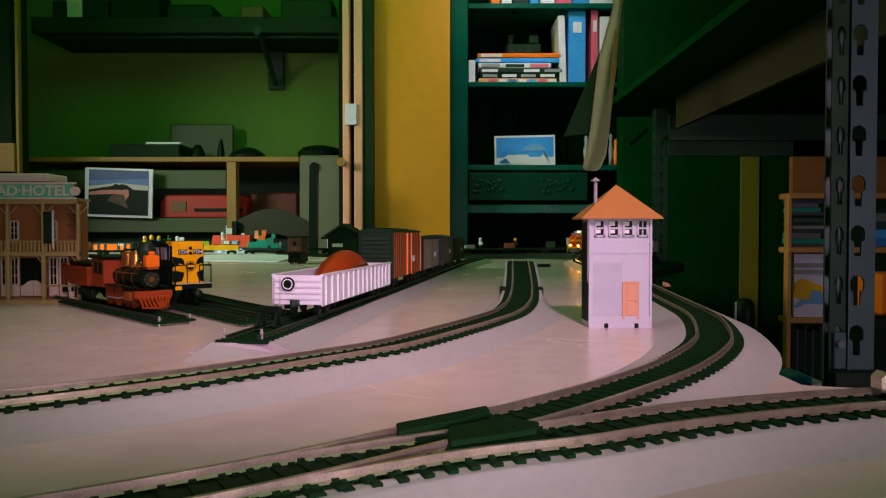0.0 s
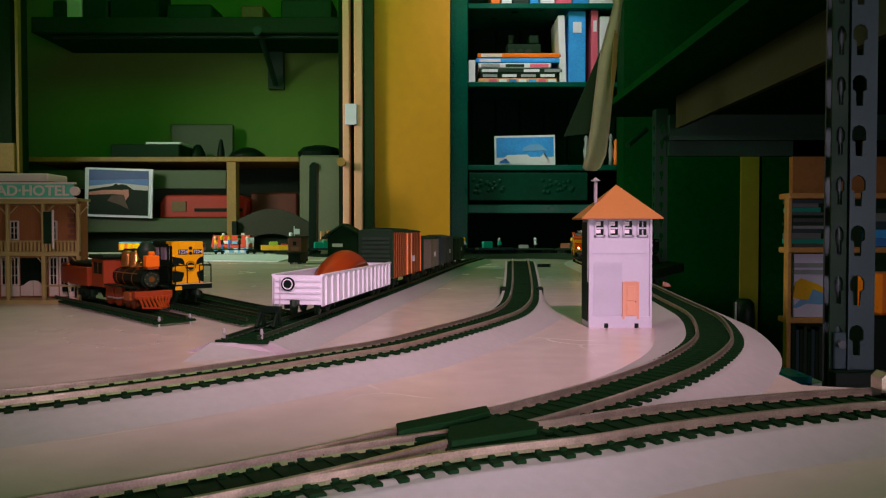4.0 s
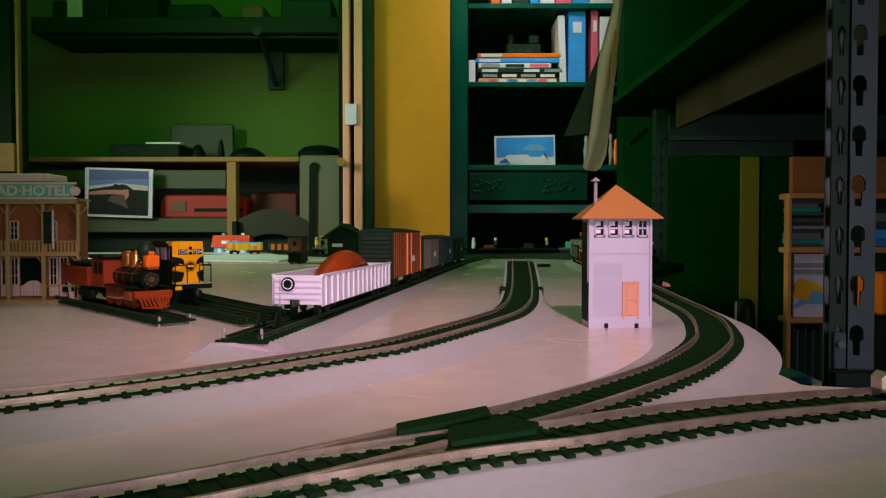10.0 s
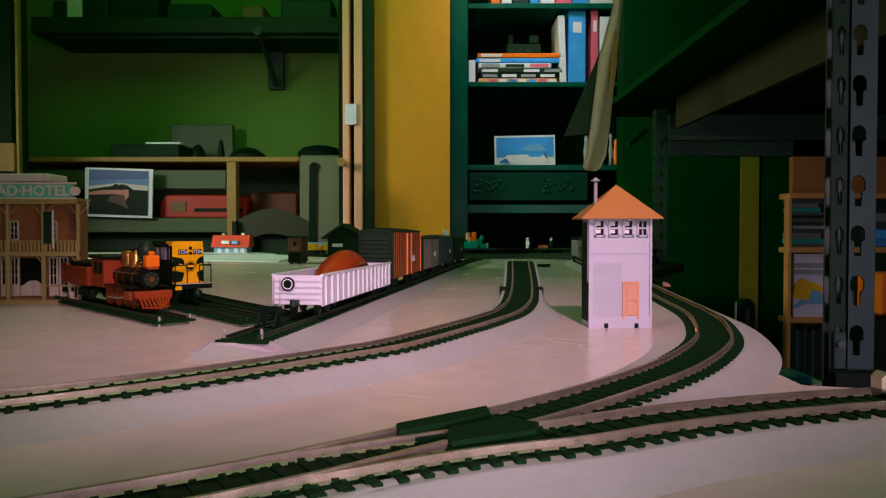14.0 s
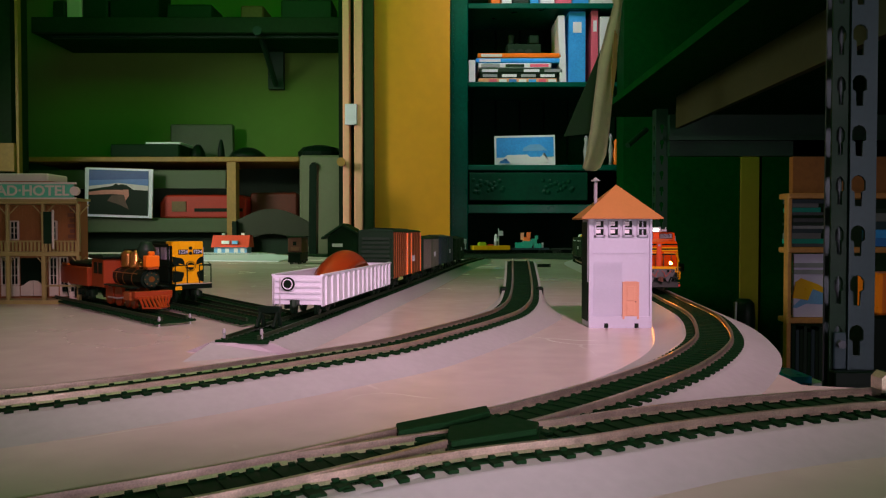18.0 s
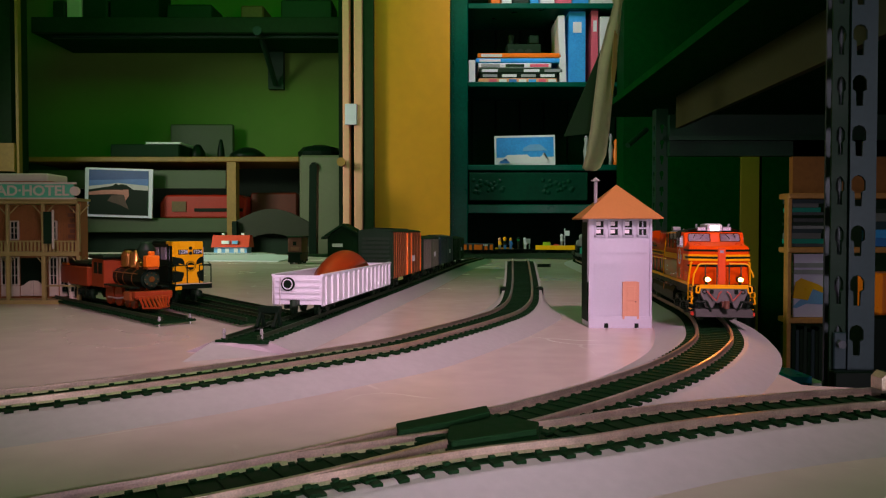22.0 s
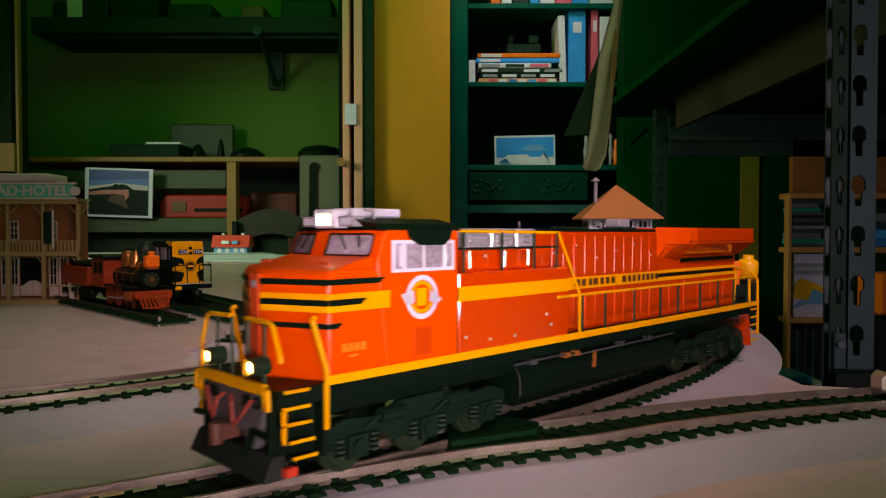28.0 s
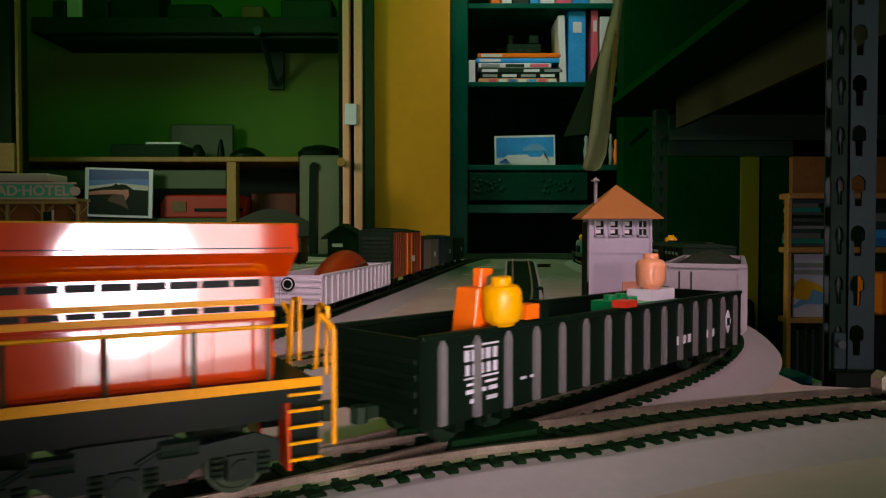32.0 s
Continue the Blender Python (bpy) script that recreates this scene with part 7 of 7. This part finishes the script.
# ---- the train and what it carries ----
LEAD = 125.5 * MM


def main_line():
    line = catmull([Vector(p) for p in MAIN], 0.004)
    cum = [0.0]
    for a, b in zip(line, line[1:]):
        cum.append(cum[-1] + (b - a).length)
    return np.array([tuple(p) for p in line]), np.array(cum)


LINE, CUM = main_line()


def at(s):
    return Vector([np.interp(s, CUM, LINE[:, k]) for k in range(3)])


def car_pose(s, half):
    """The pose of a car whose bogies stand half before and behind s."""
    a, b = at(s - half), at(s + half)
    d = (b - a).normalized()
    c = (a + b) / 2
    yaw, tilt = math.atan2(d.y, d.x), -math.asin(d.z)
    return Matrix.Translation(c) @ Euler((0, tilt, yaw)).to_matrix().to_4x4()


# where the lamps of the engine stand along the line, against time
def nearest(x, y):
    return CUM[np.argmin((LINE[:, 0] - x) ** 2 + (LINE[:, 1] - y) ** 2)]


S28 = nearest(-0.0447, 0.1523)
TIMES = [0, 16.5, 18, 19, 20, 21, 22, 23, 24, 25, 25.5, 27.5, 28, 28.5, 29, 30, 31, 32]
RUN = [-1.4203, -0.6264, -0.5529, -0.5007, -0.4451, -0.3869, -0.3264, -0.2667, -0.2101, -0.1586, -0.1321, -0.0225, 0.0053, 0.0331, 0.0603, 0.1149, 0.171, 0.2264]


def lamps_at(t):
    return S28 + float(np.interp(t, TIMES, RUN))


STEPS = [k * 0.5 for k in range(65)]
TRAIN = []   # thing, metres behind the lamps, half the bogies' distance
LOADS = []   # thing, its car's place, offset


def put(car, behind, half):
    TRAIN.append((car, behind, half))
    return behind, half


def load(ob, place, x, y, z, rz=0, rx=0, ry=0):
    LOADS.append((ob, place, pose(x * MM, y * MM, z * MM, rx, ry, rz)))


engine = diesel()
put(engine, LEAD, 76 * MM)
g1 = gondola(top=28.5, label="black model gondola car with ribbed sides and white lettering", name="gondola_car")
G = put(g1, LEAD + (127 + 7.5 + 91) * MM, 67 * MM)
hop = hopper()
H = put(hop, LEAD + (127 + 7.5 + 182 + 7 + 64) * MM, 44 * MM)
c4 = boxcar("passenger_car", 150, 46, BOXGREEN, "dark green model passenger car with windows painted as lit", group="train", slats=10)
for s in (-1, 1):
    for k in range(10):
        # plain white blocks put the windows' lit look into colour; nothing glows
        mb("window", WHITE, c4, -62 + k * 13, -55 + k * 13, s * 17 - .3, s * 17 + .3, 38.4, 40.4)
put(c4, LEAD + (127 + 7 + 182 + 14 + 128 + 14 + 75) * MM, 52 * MM)

flame = thing("toy_torso", Matrix(), "orange toy torso with a hooked neck standing in the gondola", "toy", "toys on the train")
mpoly("body", TOYORANGE, flame, [(-4.6, 0), (4.6, 0), (4.4, 14), (2.4, 28.6), (-2.6, 28.6), (-4.2, 14)], -4, 4, bevel=.5)
mpoly("neck", TOYORANGE, flame, [(-1.2, 28.2), (-3.8, 28.2), (-3.6, 31.6), (-6.4, 31.8), (-6.4, 33.4), (-1.8, 33.6)], -1.6, 1.6, label="orange hooked neck", bevel=.3)
load(flame, G, 64.5, 8, 10.2)
h1 = toy_head(TOYYELLOW, "yellow toy figure head with a knob on top")
load(h1, G, 62, 16.2, 29.3, 20, 0, 6)
cyl1 = toy_blocks("toy_hub", "orange and black toy part beside the head", [(TOYORANGE, 0, 0, .6, 5.5, 4, 4, False), (BLACK, -4.6, 0, 0, 3.4, 5, 5.4, False)])
load(cyl1, G, 51, 15.6, 29.3)
plate = toy_blocks("toy_plate", "green and white toy bricks stacked in the gondola", [(TOYGREEN, 0, 0, 15.5, 26, 17, 4, True), (TOYGREEN, 0, 0, 0, 16, 10, 15.5, False), (TOYGREEN, -18, 0, 15.5, 12, 14, 3.2, False), (WHITE, -6.5, 4, 19.5, 16, 10, 3.8, False)])
load(plate, G, -22, 5.6, 10)
h2 = toy_head(TOYFLESH, "tan toy figure head with a knob on top")
load(h2, G, -27.5, 10, 33.3)
redbar = toy_blocks("toy_bar", "red toy brick bar in the gondola", [(RED, 0, 0, 0, 7, 5, 2.2, False)])
load(redbar, G, 1, 16.2, 29.3)

# the cars that follow, far away
YEL = 2.05
pitch = 0.138
k0 = YEL + 0.065
green_car = flatcar("flat_car", 128, BLUEB, "dark blue flat car carrying a green toy creature", 4)
P1 = put(green_car, k0 - pitch, 44 * MM)
drag = toy_blocks("toy_creature", "green and orange toy creature built of bricks", [(TOYTEAL, -34, 0, 0, 28, 18, 20, True), (TOYTEAL, -8, 0, 0, 30, 22, 26, True), (TOYORANGE, -10, 0, 26, 22, 18, 12, True), (TOYORANGE, -3, 0, 38, 12, 12, 16, True), (TOYFLESH, -24, 0, 30, 10, 10, 24, False), (TOYTEAL, 14, 0, 10, 20, 14, 22, True), (TOYTEAL, 27, 0, 0, 24, 16, 16, True), (TOYTEAL, 24, 0, 32, 10, 10, 12, True), (WHITE, 44, 0, 0, 6, 6, 20, False)])
load(drag, P1, 0, 0, 14)
yel = flatcar("flat_car", 130, TOYYELLOW, "yellow low-sided car carrying toy bricks and a figure", 12)
P2 = put(yel, k0, 45 * MM)
f1 = toy_figure(WHITE, GREY, WHITE, "white and grey toy figure holding a flag")
load(f1, P2, 20, 0, 25.4)
fl = toy_blocks("toy_flag", "white toy flag on a pole", [(WHITE, 0, 0, 0, 2.4, 2.4, 58, False), (WHITE, 8, 0, 34, 16, 2.4, 16, False)])
load(fl, P2, 30, 0, 24)
lm = toy_blocks("toy_brick", "lime green toy brick", [(TOYLIME, 0, 0, 0, 24, 16, 17, True)])
load(lm, P2, -30, 0, 18)
rb = toy_blocks("toy_brick", "red toy brick plate", [(RED, 0, 0, 0, 18, 16, 10, True)])
load(rb, P2, 2, 0, 18)
blk = flatcar("flat_car", 128, BLACK, "black flat car carrying toy figures", 0)
P3 = put(blk, k0 + pitch, 44 * MM)
for k, (a, b, c, d, x, lab) in enumerate(((WHITE, WHITE, WHITE, None, 34, "white plastic toy figure standing on a car"), (BLACK, BLACK, TOYGREEN, BLACK, 12, "black caped toy figure on a car"), (TOYBLUE, TOYBLUE, TOYYELLOW, None, -16, "blue plastic toy figure standing on a car"), (BLACK, TOYBLUE, TOYYELLOW, TOYYELLOW, -36, "dark toy figure with yellow hair"), (TOYYELLOW, GREY, TOYFLESH, None, -54, "yellow plastic toy figure standing on a car"))):
    load(toy_figure(a, b, c, lab, d), P3, x, 0, 13.5)
pl = toy_blocks("toy_plate", "yellow toy plank on a flat car", [(TOYYELLOW, 0, 0, 0, 58, 24, 3, True)])
load(pl, P3, -34, 13, 13.5)
sq = toy_blocks("toy_signboard", "white toy panel on a post", [(WHITE, 0, 0, 0, 3, 3, 30, False), (WHITE, -6, 0, 18, 18, 3, 16, False)])
load(sq, P3, 50, 0, 13.5)
bl = boxcar("passenger_car", 110, 32, BLUEB, "blue-grey model car with an orange stripe", group="train", side=TOYORANGE, slats=6)
put(bl, k0 + pitch * 2, 36 * MM)
yc = boxcar("passenger_car", 100, 34, TOYORANGE, "orange model coach with a pale blue roof, last of the train", group="train", side=TOYYELLOW, slats=5, roof=TOYSKY)
put(yc, k0 + pitch * 2.9, 30 * MM)
wf = flatcar("flat_car", 128, BLACK, "black flat car with a white toy figure", 3)
P0 = put(wf, k0 - 2 * pitch, 44 * MM)
load(toy_figure(WHITE, WHITE, WHITE, "white plastic toy figure standing on a car"), P0, 50, 0, 13.6)
for k in range(3, 11):
    c = flatcar("flat_car", 126, (BLACK, BLUEB, DARK, BOXGREEN)[k % 4], "dark model flat car loaded with toy pieces", 3 + k % 3)
    Pk = put(c, k0 - k * pitch, 44 * MM)
    load(toy_figure((GREY, TOYTEAL, WHITE, DARK)[k % 4], BLACK, (WHITE, TOYYELLOW, GREY)[k % 3], "small toy figure riding on a flat car"), Pk, 30 - 13 * (k % 4), 0, 13.6)
    load(toy_blocks("toy_brick", "small pile of dull toy bricks", [((DARK, TOYTEAL, GREY, BOXRED)[k % 4], 0, 0, 0, 32, 16, 12 + k % 3 * 6, True)]), Pk, -34 + 4 * (k % 3), 0, 13.6)


def spur_end():
    """The sloping end piece of the spur's roadbed."""
    bm = bmesh.new()
    v = [bm.verts.new(p) for p in ((-.1215, .366, .0057), (-.0872, .3655, .0057), (-.082, .357, 0), (-.1268, .336, 0), (-.1215, .366, 0), (-.0872, .3655, 0), (-.1205, .3585, .0057), (-.0878, .360, .0057))]
    for f in ((0, 1, 7, 6), (6, 7, 2, 3), (0, 6, 3, 4), (1, 5, 2, 7), (0, 4, 5, 1), (4, 3, 2, 5)):
        bm.faces.new([v[i] for i in f])
    bmesh.ops.recalc_face_normals(bm, faces=bm.faces)
    solid("roadbed_end", bm, ROADBED, "grey plastic end piece of the spur's roadbed", "track part")


def turnout_plate():
    bm = bmesh.new()
    prism(bm, [(-0.0128, 0.1887), (0.0137, 0.209), (0.0191, 0.1974), (0.0269, 0.1909), (0.0253, 0.1817), (0.0013, 0.1728), (0.0008, 0.1843), (-0.0112, 0.1827)], .0062, .0084, "z")
    t = thing("turnout_frog", Matrix(), "black plastic frog plate of the turnout between the rails", "track part")
    part("plate", bm, TIE, t, bevel=.0003)
    for pts in ([(-.0130, .1905), (-.0118, .1829), (.0025, .1922), (.0139, .2031), (.0134, .2104)], [(.0017, .1877), (.0186, .1975), (.0267, .1916), (.0252, .1845), (.0022, .1735), (.0009, .1779)]):
        bm = bmesh.new()
        prism(bm, pts, .0085, .0102, "z")
        part("guard_plate", bm, TIE, t, "black plastic plate over the rail gap", bevel=.0003)
    for k in range(4):
        bx("bolt", BLACK, t, .002 + k * .004, .0032 + k * .004, .1895 + k * .001, .1907 + k * .001, .0084, .0088)


def motions():
    for ob, behind, half in TRAIN:
        walk(ob, [(t, car_pose(lamps_at(t) - behind, half)) for t in STEPS])
    for ob, (behind, half), m in LOADS:
        walk(ob, [(t, car_pose(lamps_at(t) - behind, half) @ m) for t in STEPS])


room()
tabletop()
alcove()
casing()
bookcase()
pennant()
rack()
beyond_table()
tower()
hotel()
parked()
turnout_plate()
spur_end()
# same line as the main track; its far dimness is put into the colours
make_track("far_track", MAIN[:13], "loop of model railway track on the board behind, dimmed by its colours", ground=-0.019, metal=RAILD, skin=FARBED)
make_track("main_track", MAIN[12:], "long curving model railway track on a grey roadbed", near=(0.0, 1.45), ground=-0.019)
make_track("front_track", FRONT, "near model railway track on a grey roadbed", near=(0.0, 0.4))
make_track("middle_track", MIDDLE, "curving model railway track that climbs to an end", near=(0.0, 0.45))
make_track("spur_track", SPUR, "straight spur track on a grey roadbed", near=(0.3, 0.42), metal=RAILD)
for p in (SIDING_A, SIDING_B, SIDING_C):
    make_track("siding_track", p, "short siding track laid flat on the table", bed=False, metal=RAILD)
motions()
